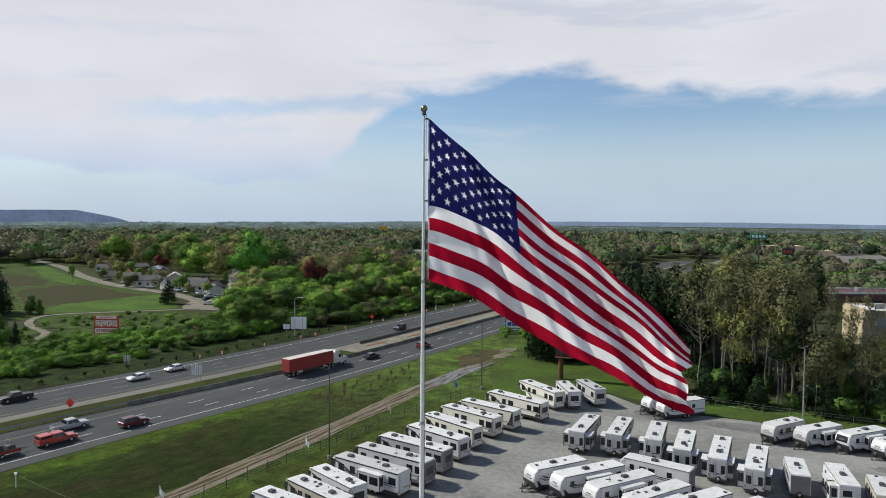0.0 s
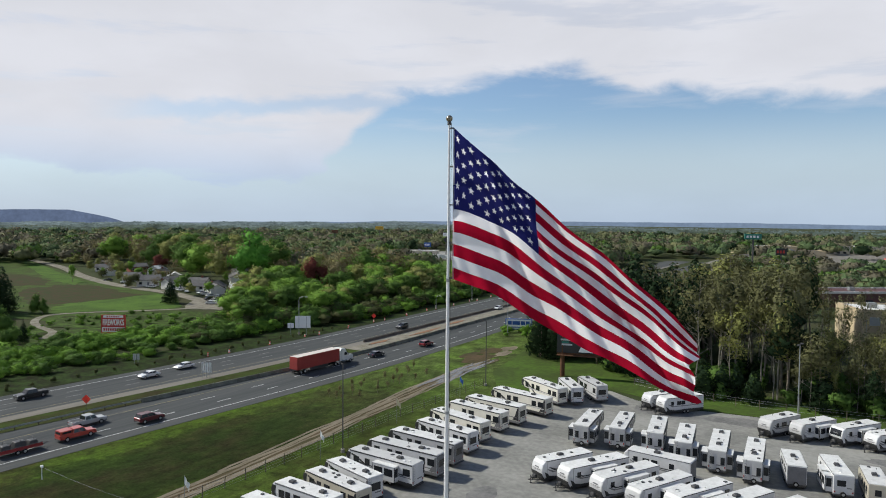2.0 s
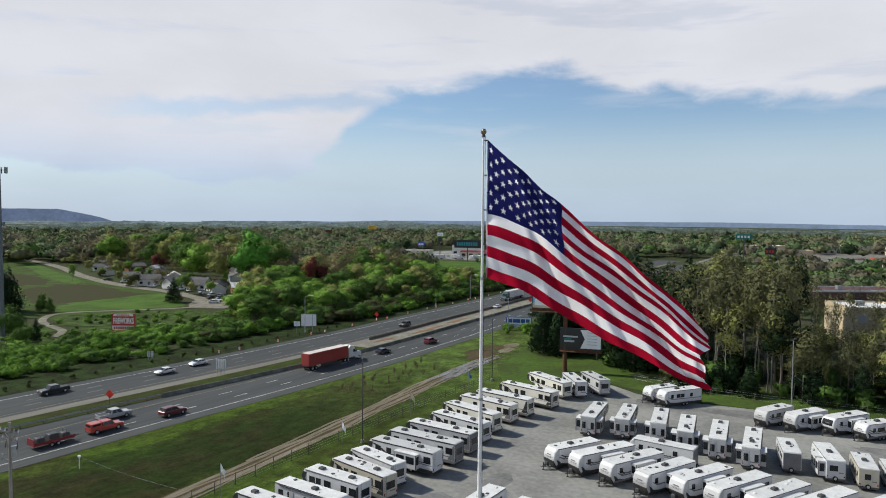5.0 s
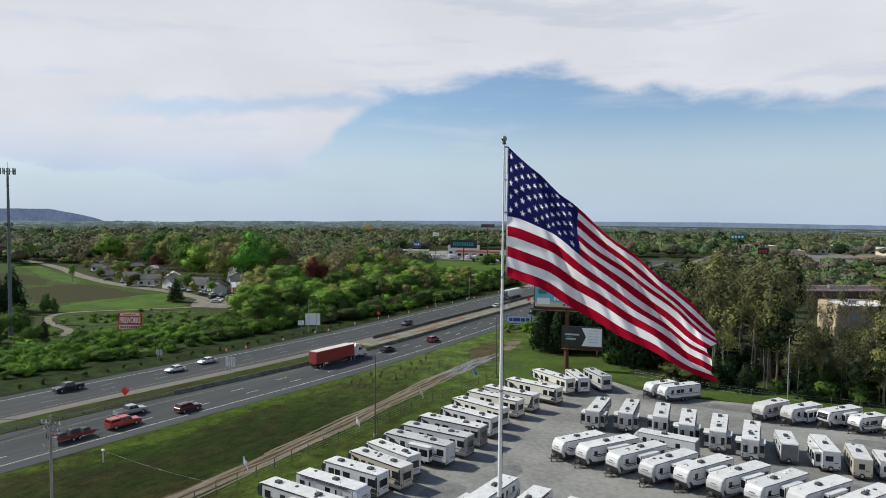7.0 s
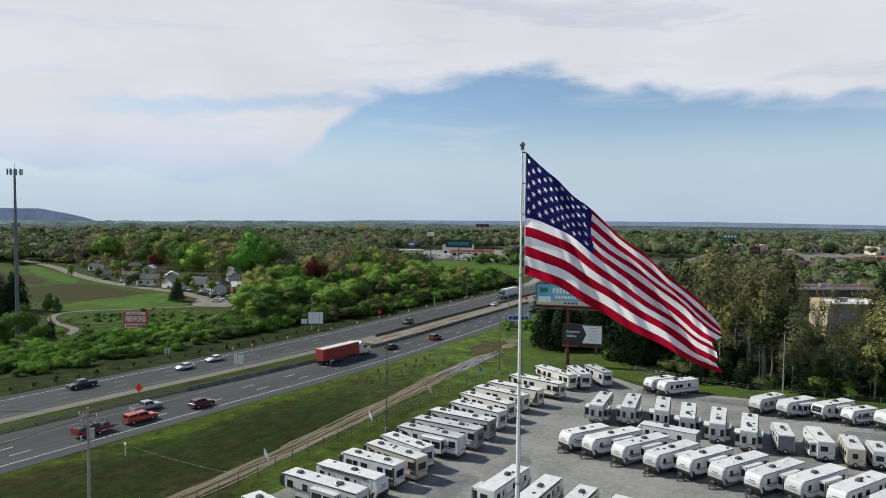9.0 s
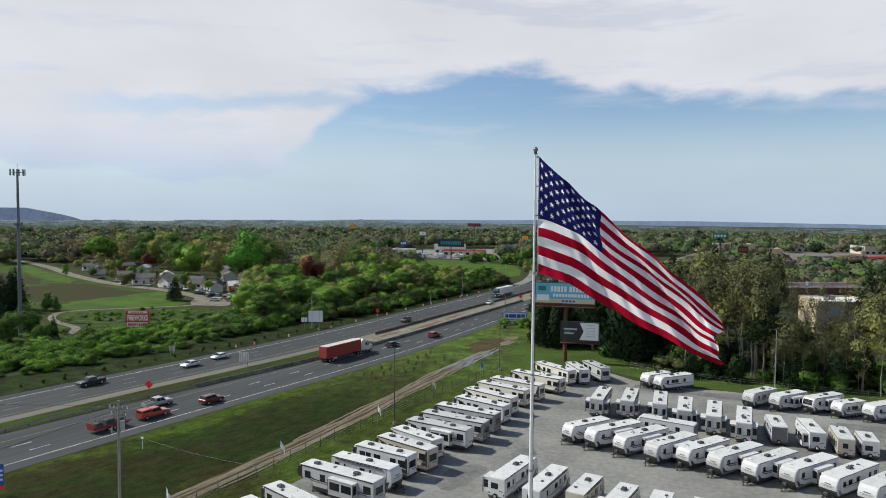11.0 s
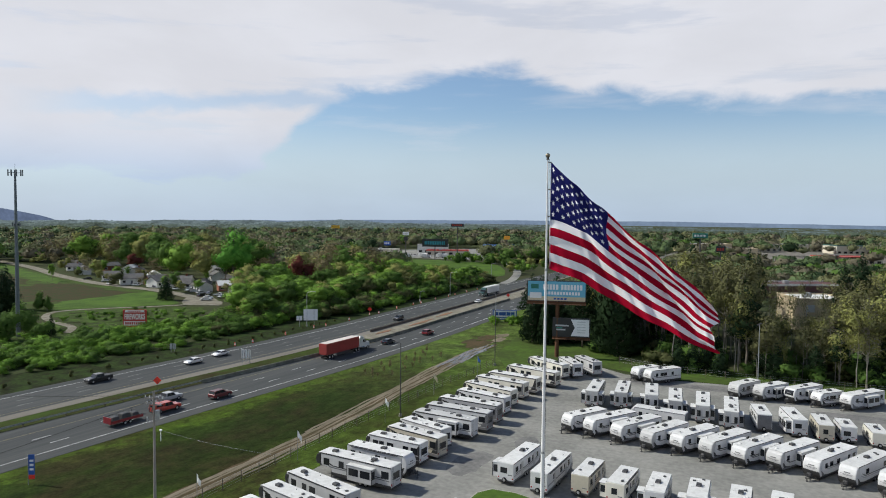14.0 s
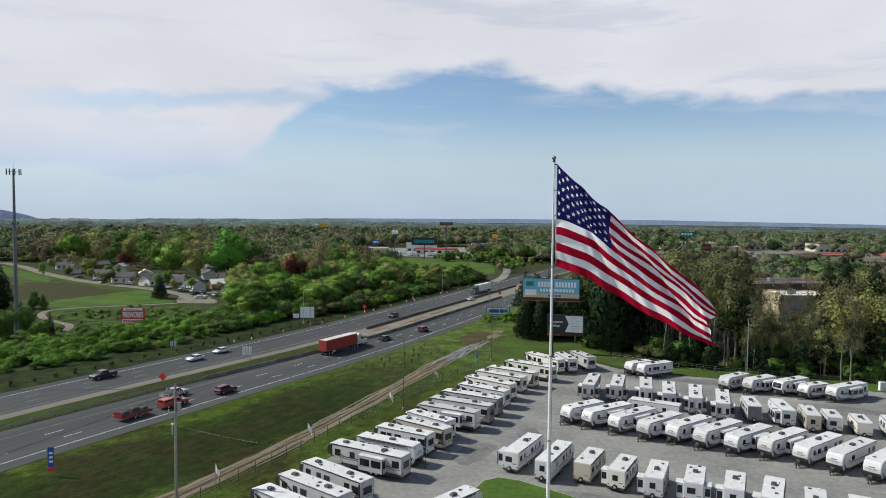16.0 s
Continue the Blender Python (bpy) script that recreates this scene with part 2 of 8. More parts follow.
M["wet"] = surface("wet", (0.20, 0.21, 0.22), (0.10, 0.085, 0.065), 0.5, 0.25, bump=0.3, fine=3.0)
M["concrete"] = surface("concrete", (0.36, 0.345, 0.31), (0.26, 0.245, 0.22), 0.8, 0.85, bump=0.3, vary=0.12)
M["concrete_mossy"] = surface("concrete_mossy", (0.215, 0.220, 0.185), (0.120, 0.125, 0.098), 0.6, 0.9, bump=0.3, vary=0.22)
M["concrete_dark"] = surface("concrete_dark", (0.17, 0.145, 0.12), (0.11, 0.095, 0.08), 0.8, 0.85, bump=0.3, vary=0.15)
M["galv"] = surface("galv", (0.42, 0.44, 0.44), (0.30, 0.31, 0.31), 2.0, 0.45, 0.7)
M["rail_steel"] = surface("rail_steel", (0.36, 0.38, 0.36), (0.24, 0.255, 0.235), 0.6, 0.6, 0.2)
M["tower_steel"] = surface("tower_steel", (0.15, 0.175, 0.19), (0.11, 0.13, 0.145), 0.3, 0.5, 0.3)
M["steel_dark"] = surface("steel_dark", (0.06, 0.06, 0.065), (0.09, 0.085, 0.08), 1.5, 0.55, 0.4)
M["rust_steel"] = surface("rust_steel", (0.10, 0.055, 0.035), (0.16, 0.085, 0.05), 1.2, 0.75, 0.2)
M["wood_pole"] = surface("wood_pole", (0.22, 0.20, 0.175), (0.34, 0.315, 0.28), 1.5, 0.9, bump=0.5, stretch=(4, 4, 0.4))
M["wood_post"] = surface("wood_post", (0.10, 0.085, 0.06), (0.15, 0.13, 0.10), 2.5, 0.9, bump=0.5)
M["white_metal"] = surface("white_metal", (0.80, 0.80, 0.79), (0.70, 0.70, 0.69), 0.6, 0.35)
M["rv_white"] = surface("rv_white", (0.65, 0.65, 0.655), (0.54, 0.54, 0.54), 0.35, 0.4, clear=0.15, vary=0.05)
M["rv_cream"] = surface("rv_cream", (0.74, 0.71, 0.62), (0.64, 0.61, 0.53), 0.35, 0.45, clear=0.1, vary=0.04)
M["rv_beige"] = surface("rv_beige", (0.50, 0.46, 0.37), (0.42, 0.385, 0.31), 0.35, 0.45, vary=0.04)
M["rv_grey"] = surface("rv_grey", (0.44, 0.44, 0.45), (0.36, 0.36, 0.37), 0.35, 0.45, vary=0.06)
M["rv_silver"] = surface("rv_silver", (0.50, 0.50, 0.50), (0.41, 0.41, 0.41), 0.35, 0.4, vary=0.05)
M["rv_roof"] = surface("rv_roof", (0.66, 0.66, 0.645), (0.49, 0.485, 0.465), 0.6, 0.7, vary=0.06, fine=3.0)
M["rv_roof_grey"] = surface("rv_roof_grey", (0.50, 0.50, 0.49), (0.40, 0.40, 0.39), 0.5, 0.7, vary=0.05, fine=3.0)
M["trim_grey"] = surface("trim_grey", (0.17, 0.17, 0.18), (0.12, 0.12, 0.125), 1.0, 0.5)
M["trim_black"] = surface("trim_black", (0.022, 0.022, 0.024), (0.035, 0.035, 0.036), 1.0, 0.4)
M["plastic_black"] = surface("plastic_black", (0.028, 0.028, 0.030), (0.050, 0.050, 0.050), 3.0, 0.55)
M["plastic_white"] = surface("plastic_white", (0.72, 0.72, 0.70), (0.60, 0.60, 0.58), 3.0, 0.5)
M["glass_dark"] = surface("glass_dark", (0.014, 0.016, 0.019), (0.022, 0.024, 0.028), 0.8, 0.08)
M["rubber"] = surface("rubber", (0.020, 0.020, 0.020), (0.035, 0.034, 0.032), 4.0, 0.85)
M["rim"] = surface("rim", (0.55, 0.55, 0.55), (0.40, 0.40, 0.40), 3.0, 0.35, 0.6)
M["lamp_red"] = surface("lamp_red", (0.38, 0.02, 0.02), (0.28, 0.015, 0.015), 4.0, 0.25)
M["lamp_clear"] = surface("lamp_clear", (0.72, 0.72, 0.68), (0.55, 0.55, 0.52), 4.0, 0.2)
M["chrome"] = surface("chrome", (0.62, 0.62, 0.63), (0.5, 0.5, 0.5), 3.0, 0.2, 0.9)
M["orange_sign"] = surface("orange_sign", (0.92, 0.055, 0.030), (0.82, 0.05, 0.03), 1.0, 0.5)
M["sign_white"] = surface("sign_white", (0.84, 0.85, 0.84), (0.76, 0.77, 0.76), 0.8, 0.5)
M["sign_grey"] = surface("sign_grey", (0.52, 0.54, 0.54), (0.44, 0.46, 0.46), 0.8, 0.5)
M["sign_red"] = surface("sign_red", (0.52, 0.045, 0.03), (0.42, 0.035, 0.025), 0.6, 0.55)
M["sign_blue"] = surface("sign_blue", (0.03, 0.11, 0.42), (0.025, 0.09, 0.34), 0.8, 0.5)
M["sign_sky"] = surface("sign_sky", (0.11, 0.42, 0.58), (0.16, 0.47, 0.60), 0.25, 0.5)
M["sign_sand"] = surface("sign_sand", (0.62, 0.55, 0.36), (0.55, 0.50, 0.34), 0.4, 0.5)
M["sign_black"] = surface("sign_black", (0.018, 0.020, 0.020), (0.028, 0.030, 0.030), 0.8, 0.45)
M["sign_green"] = surface("sign_green", (0.02, 0.20, 0.15), (0.018, 0.16, 0.12), 0.8, 0.5)
M["sign_yellow"] = surface("sign_yellow", (0.72, 0.42, 0.03), (0.60, 0.34, 0.03), 0.8, 0.5)
M["sign_teal"] = surface("sign_teal", (0.03, 0.34, 0.42), (0.025, 0.28, 0.36), 0.8, 0.5)
M["flag_red"] = surface("flag_red", (0.40, 0.008, 0.030), (0.33, 0.006, 0.024), 0.3, 0.85, through_light=0.82, bump=0.1)
M["flag_white"] = surface("flag_white", (0.90, 0.89, 0.90), (0.85, 0.84, 0.86), 0.3, 0.85, through_light=0.82, bump=0.1)
M["flag_blue"] = surface("flag_blue", (0.020, 0.022, 0.130), (0.015, 0.017, 0.105), 0.3, 0.85, through_light=0.5, bump=0.1)
M["gold"] = surface("gold", (0.36, 0.31, 0.22), (0.22, 0.19, 0.14), 2.0, 0.35, 0.7)
M["bark"] = surface("bark", (0.13, 0.105, 0.08), (0.20, 0.175, 0.145), 0.8, 0.95, bump=0.6, stretch=(3, 3, 0.5))
M["bark_pale"] = surface("bark_pale", (0.27, 0.25, 0.215), (0.18, 0.165, 0.14), 0.8, 0.95, bump=0.6, stretch=(3, 3, 0.5))


def foliage(name, c1, c2):
    return surface(name, c1, c2, 0.25, 0.75, through_light=0.20, vary=0.10, islands=True, fine=0.9)


M["leaf_fresh"] = foliage("leaf_fresh", (0.190, 0.322, 0.052), (0.138, 0.250, 0.044))
M["leaf_shrub"] = foliage("leaf_shrub", (0.165, 0.3, 0.043), (0.11, 0.215, 0.033))
M["leaf_green"] = foliage("leaf_green", (0.095, 0.168, 0.036), (0.070, 0.130, 0.030))
M["leaf_bright"] = foliage("leaf_bright", (0.125, 0.320, 0.048), (0.095, 0.250, 0.040))
M["leaf_olive"] = foliage("leaf_olive", (0.27, 0.275, 0.088), (0.205, 0.22, 0.072))
M["leaf_bud"] = foliage("leaf_bud", (0.215, 0.18, 0.095), (0.155, 0.135, 0.07))
M["leaf_wood"] = foliage("leaf_wood", (0.135, 0.132, 0.06), (0.1, 0.106, 0.048))
# Far-wood leaves: spring tones, lifted and greyed so the colour carries distance haze.
M["hazy_olive"] = foliage("hazy_olive", (0.165, 0.172, 0.085), (0.125, 0.138, 0.07))
M["hazy_green"] = foliage("hazy_green", (0.115, 0.165, 0.072), (0.088, 0.132, 0.06))
M["hazy_grey"] = foliage("hazy_grey", (0.165, 0.148, 0.1), (0.125, 0.118, 0.08))
M["leaf_pine"] = foliage("leaf_pine", (0.028, 0.050, 0.022), (0.020, 0.038, 0.018))
M["leaf_red"] = foliage("leaf_red", (0.185, 0.058, 0.045), (0.130, 0.045, 0.035))
M["leaf_scrub"] = foliage("leaf_scrub", (0.084, 0.104, 0.036), (0.090, 0.088, 0.042))
M["house_wall"] = surface("house_wall", (0.78, 0.77, 0.73), (0.66, 0.65, 0.61), 0.4, 0.8, vary=0.10)
M["house_brick"] = surface("house_brick", (0.28, 0.12, 0.085), (0.21, 0.09, 0.065), 0.8, 0.85, vary=0.1)
M["shingle"] = surface("shingle", (0.17, 0.165, 0.16), (0.11, 0.105, 0.10), 0.6, 0.9, vary=0.2)
M["wall_tan"] = surface("wall_tan", (0.56, 0.46, 0.31), (0.48, 0.39, 0.26), 0.3, 0.8)
M["wall_cream"] = surface("wall_cream", (0.62, 0.57, 0.47), (0.52, 0.47, 0.38), 0.3, 0.8, vary=0.08)
M["wall_maroon"] = surface("wall_maroon", (0.10, 0.035, 0.030), (0.07, 0.028, 0.025), 0.3, 0.7)
M["roof_white"] = surface("roof_white", (0.70, 0.69, 0.66), (0.55, 0.54, 0.51), 0.2, 0.7)
M["roof_red"] = surface("roof_red", (0.52, 0.075, 0.05), (0.42, 0.06, 0.045), 0.2, 0.6)
M["roof_blue"] = surface("roof_blue", (0.10, 0.22, 0.42), (0.08, 0.18, 0.34), 0.2, 0.6)
M["roof_green"] = surface("roof_green", (0.045, 0.12, 0.10), (0.035, 0.09, 0.08), 0.2, 0.6)


def car_paint(name, c):
    return surface(name, c, tuple(v * 0.85 for v in c), 0.8, 0.28, 0.15, clear=0.6)


M["car_red"] = car_paint("car_red", (0.26, 0.018, 0.024))
M["car_maroon"] = car_paint("car_maroon", (0.12, 0.012, 0.018))
M["car_orange"] = car_paint("car_orange", (0.48, 0.050, 0.032))
M["car_black"] = car_paint("car_black", (0.016, 0.017, 0.019))
M["car_navy"] = car_paint("car_navy", (0.022, 0.026, 0.036))
M["car_green"] = car_paint("car_green", (0.018, 0.075, 0.068))
M["car_white"] = car_paint("car_white", (0.74, 0.74, 0.73))
M["car_silver"] = car_paint("car_silver", (0.42, 0.43, 0.44))
M["trailer_red"] = surface("trailer_red", (0.33, 0.042, 0.036), (0.26, 0.034, 0.030), 0.5, 0.5)
M["trailer_roof"] = surface("trailer_roof", (0.66, 0.58, 0.52), (0.55, 0.48, 0.43), 0.5, 0.5)


# ---- mesh helpers ----
def mesh_of(name, bm, mat):
    me = bpy.data.meshes.new(name)
    bm.to_mesh(me)
    bm.free()
    for m in (mat if isinstance(mat, (list, tuple)) else [mat]):
        me.materials.append(M[m])
    return me


def part(name, bm, mat, parent, label=""):
    ob = new(name, mesh_of(name, bm, mat))
    ob.parent = parent
    if label:
        tagged(ob, label)
    return ob


def thing(name, label, category, m=None, group="", kind=""):
    ob = new(name)
    ob.empty_display_size = 0.3
    if m is not None:
        ob.matrix_basis = m
    return tagged(ob, label, category, group, kind)


def solid(name, bm, mat, label, category="", kind="", group="", m=None):
    ob = new(name, mesh_of(name, bm, mat))
    if m is not None:
        ob.matrix_basis = m
    return tagged(ob, label, category, group, kind)


def box(bm, x0, x1, y0, y1, z0, z1, bevel=0.0, taper=0.0):
    r = bmesh.ops.create_cube(bm, size=1.0)["verts"]
    for v in r:
        top = v.co.z > 0
        v.co = Vector(((x0 + x1) / 2 + v.co.x * ((x1 - x0) - (2 * taper if top else 0)),
                       (y0 + y1) / 2 + v.co.y * ((y1 - y0) - (2 * taper if top else 0)),
                       (z0 + z1) / 2 + v.co.z * (z1 - z0)))
    if bevel:
        es = {e for v in r for e in v.link_edges}
        bmesh.ops.bevel(bm, geom=list(es), offset=bevel, segments=2, affect="EDGES", profile=0.5)
    return bm


def boxes(*specs, bevel=0.0):
    bm = bmesh.new()
    for s in specs:
        box(bm, *s, bevel=bevel)
    return bm


def rod(bm, a, b, r0, r1=None, n=8):
    a, b, r1 = Vector(a), Vector(b), r0 if r1 is None else r1
    d = b - a
    q = d.to_track_quat("Z", "Y").to_matrix()
    ring = [[bm.verts.new(p + q @ Vector((r * math.cos(k * math.tau / n), r * math.sin(k * math.tau / n), 0))) for k in range(n)]
            for p, r in ((a, r0), (b, r1))]
    for k in range(n):
        bm.faces.new((ring[0][k], ring[0][(k + 1) % n], ring[1][(k + 1) % n], ring[1][k]))
    bm.faces.new(ring[0][::-1])
    bm.faces.new(ring[1])
    return bm


def rods(*specs, n=8):
    bm = bmesh.new()
    for s in specs:
        rod(bm, *s, n=n)
    return bm


def prism(bm, outline, y0, y1, bevel=0.0, inset=0.0):
    """An outline in x and z pulled from y0 to y1."""
    cx = sum(p[0] for p in outline) / len(outline)
    a = [bm.verts.new((x, y0, z)) for x, z in outline]
    b = [bm.verts.new((x, y1, z)) for x, z in outline]
    n = len(outline)
    fs = [bm.faces.new(a), bm.faces.new(b[::-1])]
    for k in range(n):
        fs.append(bm.faces.new((a[k], b[k], b[(k + 1) % n], a[(k + 1) % n])))
    bmesh.ops.recalc_face_normals(bm, faces=fs)
    if bevel:
        es = [e for f in fs[:2] for e in f.edges]
        bmesh.ops.bevel(bm, geom=es, offset=bevel, segments=2, affect="EDGES", profile=0.5)
    return bm


def slab(points, z0, z1):
    bm = bmesh.new()
    a = [bm.verts.new((x, y, z0)) for x, y in points]
    b = [bm.verts.new((x, y, z1)) for x, y in points]
    fs = [bm.faces.new(b)]
    for k in range(len(points)):
        j = (k + 1) % len(points)
        fs.append(bm.faces.new((a[k], a[j], b[j], b[k])))
    bmesh.ops.recalc_face_normals(bm, faces=fs)
    if fs[0].normal.z < 0:
        bmesh.ops.reverse_faces(bm, faces=fs)
    bmesh.ops.triangulate(bm, faces=[fs[0]])
    return bm


def bow(points, t):
    """A smooth curve through points (Catmull-Rom), t from 0 to len-1."""
    k = min(int(t), len(points) - 2)
    p = [Vector(points[max(0, min(len(points) - 1, k + j))]) for j in (-1, 0, 1, 2)]
    u = t - k
    return 0.5 * ((2 * p[1]) + (p[2] - p[0]) * u + (2 * p[0] - 5 * p[1] + 4 * p[2] - p[3]) * u * u + (3 * p[1] - p[0] - 3 * p[2] + p[3]) * u ** 3)


def lettering(name, text, size, mat, parent, m, label=""):
    cu = bpy.data.curves.new(name, "FONT")
    cu.body, cu.size, cu.align_x, cu.align_y, cu.extrude = text, size, "CENTER", "CENTER", 0.01
    cu.offset = 0.035
    tmp = bpy.data.objects.new(name, cu)
    scene.collection.objects.link(tmp)
    me = bpy.data.meshes.new_from_object(tmp.evaluated_get(bpy.context.evaluated_depsgraph_get()))
    bpy.data.objects.remove(tmp)
    me.materials.clear()
    me.materials.append(M[mat])
    ob = new(name, me)
    ob.parent, ob.matrix_basis = parent, m
    if label:
        tagged(ob, label)
    return ob


# ---- ground, highway, lot ----
XR = [(-260, -108), (-120, -106), (20, -104), (60, -102.6), (100, -100.4), (130, -99.6), (165, -100.2), (193, -101.4), (242, -102.8), (312, -105.5), (401, -107.5), (480, -109), (560, -110), (640, -111)]


def road_x(y):
    """x of the near shoulder's outer edge at y."""
    k = max(i for i in range(len(XR) - 1) if XR[i][0] <= y or i == 0)
    (a, p), (b, q) = XR[k], XR[k + 1]
    lo = (q - XR[k - 1][1]) / (b - XR[k - 1][0]) if k else (q - p) / (b - a)
    hi = (XR[k + 2][1] - p) / (XR[k + 2][0] - a) if k + 2 < len(XR) else (q - p) / (b - a)
    u = (y - a) / (b - a)
    return (2 * u ** 3 - 3 * u * u + 1) * p + (u ** 3 - 2 * u * u + u) * (b - a) * lo + (3 * u * u - 2 * u ** 3) * q + (u ** 3 - u * u) * (b - a) * hi


def ramp(y, a, b, p, q):
    u = min(1.0, max(0.0, (y - a) / (b - a)))
    u = u * u * (3 - 2 * u)
    return p + (q - p) * u


def near_left(y):
    return road_x(y) - ramp(y, 30, 150, 18.6, 14.6)


def far_right(y):
    return road_x(y) - ramp(y, 40, 140, 25.2, 23.6)


def far_left(y):
    return road_x(y) - ramp(y, 40, 190, 43.4, 43.0)


def strip(left, right, y0, y1, z, step=6.0, thick=0.0):
    """A band of road between two lines x(y)."""
    n = max(2, int((y1 - y0) / step) + 1)
    ys = [y0 + (y1 - y0) * k / (n - 1) for k in range(n)]
    verts, faces = [], []
    for y in ys:
        verts += [(left(y), y, z), (right(y), y, z)]
    for k in range(n - 1):
        faces.append((2 * k, 2 * k + 1, 2 * k + 3, 2 * k + 2))
    bm = bmesh.new()
    vs = [bm.verts.new(v) for v in verts]
    fs = [bm.faces.new([vs[i] for i in f]) for f in faces]
    if thick:
        r = bmesh.ops.extrude_face_region(bm, geom=fs)
        for e in r["geom"]:
            if isinstance(e, bmesh.types.BMVert):
                e.co.z += thick
        bmesh.ops.recalc_face_normals(bm, faces=bm.faces)
    return bm


def setting(name, bm, mat, label, category):
    return solid(name, bm, mat, label, category, "structure")


bm = bmesh.new()
for r in range(1, 13):
    bmesh.ops.create_circle(bm, cap_ends=r == 1, segments=96, radius=3400 * r / 12)
bm.verts.ensure_lookup_table()
for r in range(11):
    for k in range(96):
        bm.faces.new([bm.verts[96 * r + k], bm.verts[96 * r + (k + 1) % 96], bm.verts[96 * (r + 1) + (k + 1) % 96], bm.verts[96 * (r + 1) + k]])
bmesh.ops.recalc_face_normals(bm, faces=bm.faces)
ground = setting("ground", bm, "ground", "patchy green and brown spring ground reaching the horizon", "ground")

def roadside_right(y):
    return -64.2 + ramp(y, 112, 128, 0, 2.5) - ramp(y, 122, 150, 0, 13) - ramp(y, 150, 200, 0, 10)


def roadside():
    """The grass between shoulder and lot, with its distance from the shoulder and its lushness kept on the mesh."""
    verts, faces, across, lush = [], [], [], []
    ny, nx = 170, 15
    for i in range(ny):
        y = -120 + 450 * i / (ny - 1)
        x0, x1 = road_x(y) - 0.4, roadside_right(y)
        for j in range(nx):
            x = x0 + (x1 - x0) * (j / (nx - 1)) ** 1.3
            d = x - x0
            verts.append((x, y, 0.05 + 0.008 * noise.noise(Vector((x * 0.3, y * 0.3, 0)))))
            across.append(d / 40)
            lush.append(ramp(y, 70, 145, 0, 1))
    for i in range(ny - 1):
        for j in range(nx - 1):
            k = i * nx + j
            faces.append((k, k + 1, k + nx + 1, k + nx))
    me = bpy.data.meshes.new("grass_roadside")
    me.from_pydata(verts, [], faces)
    for nm, vals in (("across", across), ("lush", lush)):
        me.attributes.new(nm, "FLOAT", "POINT").data.foreach_set("value", vals)
    me.materials.append(M["grass_roadside"])
    return tagged(new("grass_roadside", me), "mottled olive grass with a bright green edge along the highway", "grass", "", "structure")


roadside()
setting("grass_lawn", slab([(-66, 122), (-62, 118), (-56, 128), (-47, 137), (-30, 132), (18, 135), (60, 139), (60, 152), (-20, 150), (-60, 170), (-84, 190), (-80, 160), (-76, 138)], -0.05, 0.055), "grass_lawn", "mown lawn behind the trailer lot", "grass")
setting("grass_far_verge", strip(lambda y: road_x(y) - 60, lambda y: far_left(y) + 0.5, -120, 330, 0.02, thick=0.03), "meadow", "rough green far-shoulder grass, its colour darkened for shade", "grass")



def wobble(y, k):
    return 0.55 * noise.noise(Vector((y * 0.09, k * 3.7, 0.5))) + 0.25 * noise.noise(Vector((y * 0.35, k * 5.1, 1.5)))


def track_x(y):
    return -75.3 - ramp(y, 40, 150, 0, 7.4)


setting("dirt_track", strip(lambda y: track_x(y) - 1.75 + 1.5 * wobble(y, 1), lambda y: track_x(y) + 1.55 + 1.5 * wobble(y, 2), -120, 150, 0.03, 1.5, 0.04), "red_soil", "rutted brown dirt track along the fence", "track")
for k, (off, w, y0, y1) in enumerate(((-1.25, 0.40, -120, 150), (0.85, 0.46, -120, 150), (-0.25, 0.22, 20, 150), (-2.1, 0.26, 60, 150), (1.7, 0.20, 40, 150))):
    setting("track_rut", strip(lambda y: track_x(y) + off - w + wobble(y, 10 + k), lambda y: track_x(y) + off + w + wobble(y, 10 + k) + 0.2 * wobble(y * 2.3, 30 + k), y0, y1, 0.055 + 0.004 * k, 1.5, 0.03), "dirt", "pale tan wheel rut in the dirt track", "track")
for k in range(7):
    y0, y1 = 116 + 3.1 * k % 11, 138 + (k * 5) % 13
    setting("washed_gravel", strip(lambda y: track_x(y) - 1.6 + 0.62 * k - 0.2 + 1.3 * wobble(y * 1.6, 50 + k), lambda y: track_x(y) - 1.6 + 0.62 * k + 0.16 + 1.3 * wobble(y * 1.6, 50 + k) + 0.3 * abs(wobble(y * 3, 70 + k)), y0, y1, 0.09, 1.0, 0.03), "wet", "pale wet gravel washed along the track", "gravel")

road = setting("road_near", strip(near_left, road_x, -250, 600, 0.02, thick=0.06), "asphalt_road", "weathered grey asphalt highway lanes", "road")
setting("road_far", strip(far_left, far_right, -250, 600, 0.02, thick=0.06), "asphalt_road", "weathered grey asphalt lanes of the opposite carriageway", "road")
setting("road_shoulder", strip(lambda y: far_right(y) - 2.6, lambda y: far_right(y) + 0.4, -250, 560, 0.05, thick=0.045), "shoulder", "pale concrete inner shoulder of the far carriageway", "road")
setting("road_shoulder", strip(lambda y: road_x(y) - 2.7, lambda y: road_x(y) + 0.3, -250, 560, 0.05, thick=0.045), "shoulder_grey", "grey outer shoulder of the near carriageway", "road")
setting("median_grass", strip(far_right, near_left, -250, 140, 0.02, thick=0.05), "grass_dry", "narrow strip of worn grass between the carriageways", "grass")
setting("median_soil", strip(lambda y: far_right(y) + 0.3, lambda y: near_left(y) - 0.2, 140, 330, 0.03, thick=0.06), "gravel", "pale sandy median under construction", "soil")
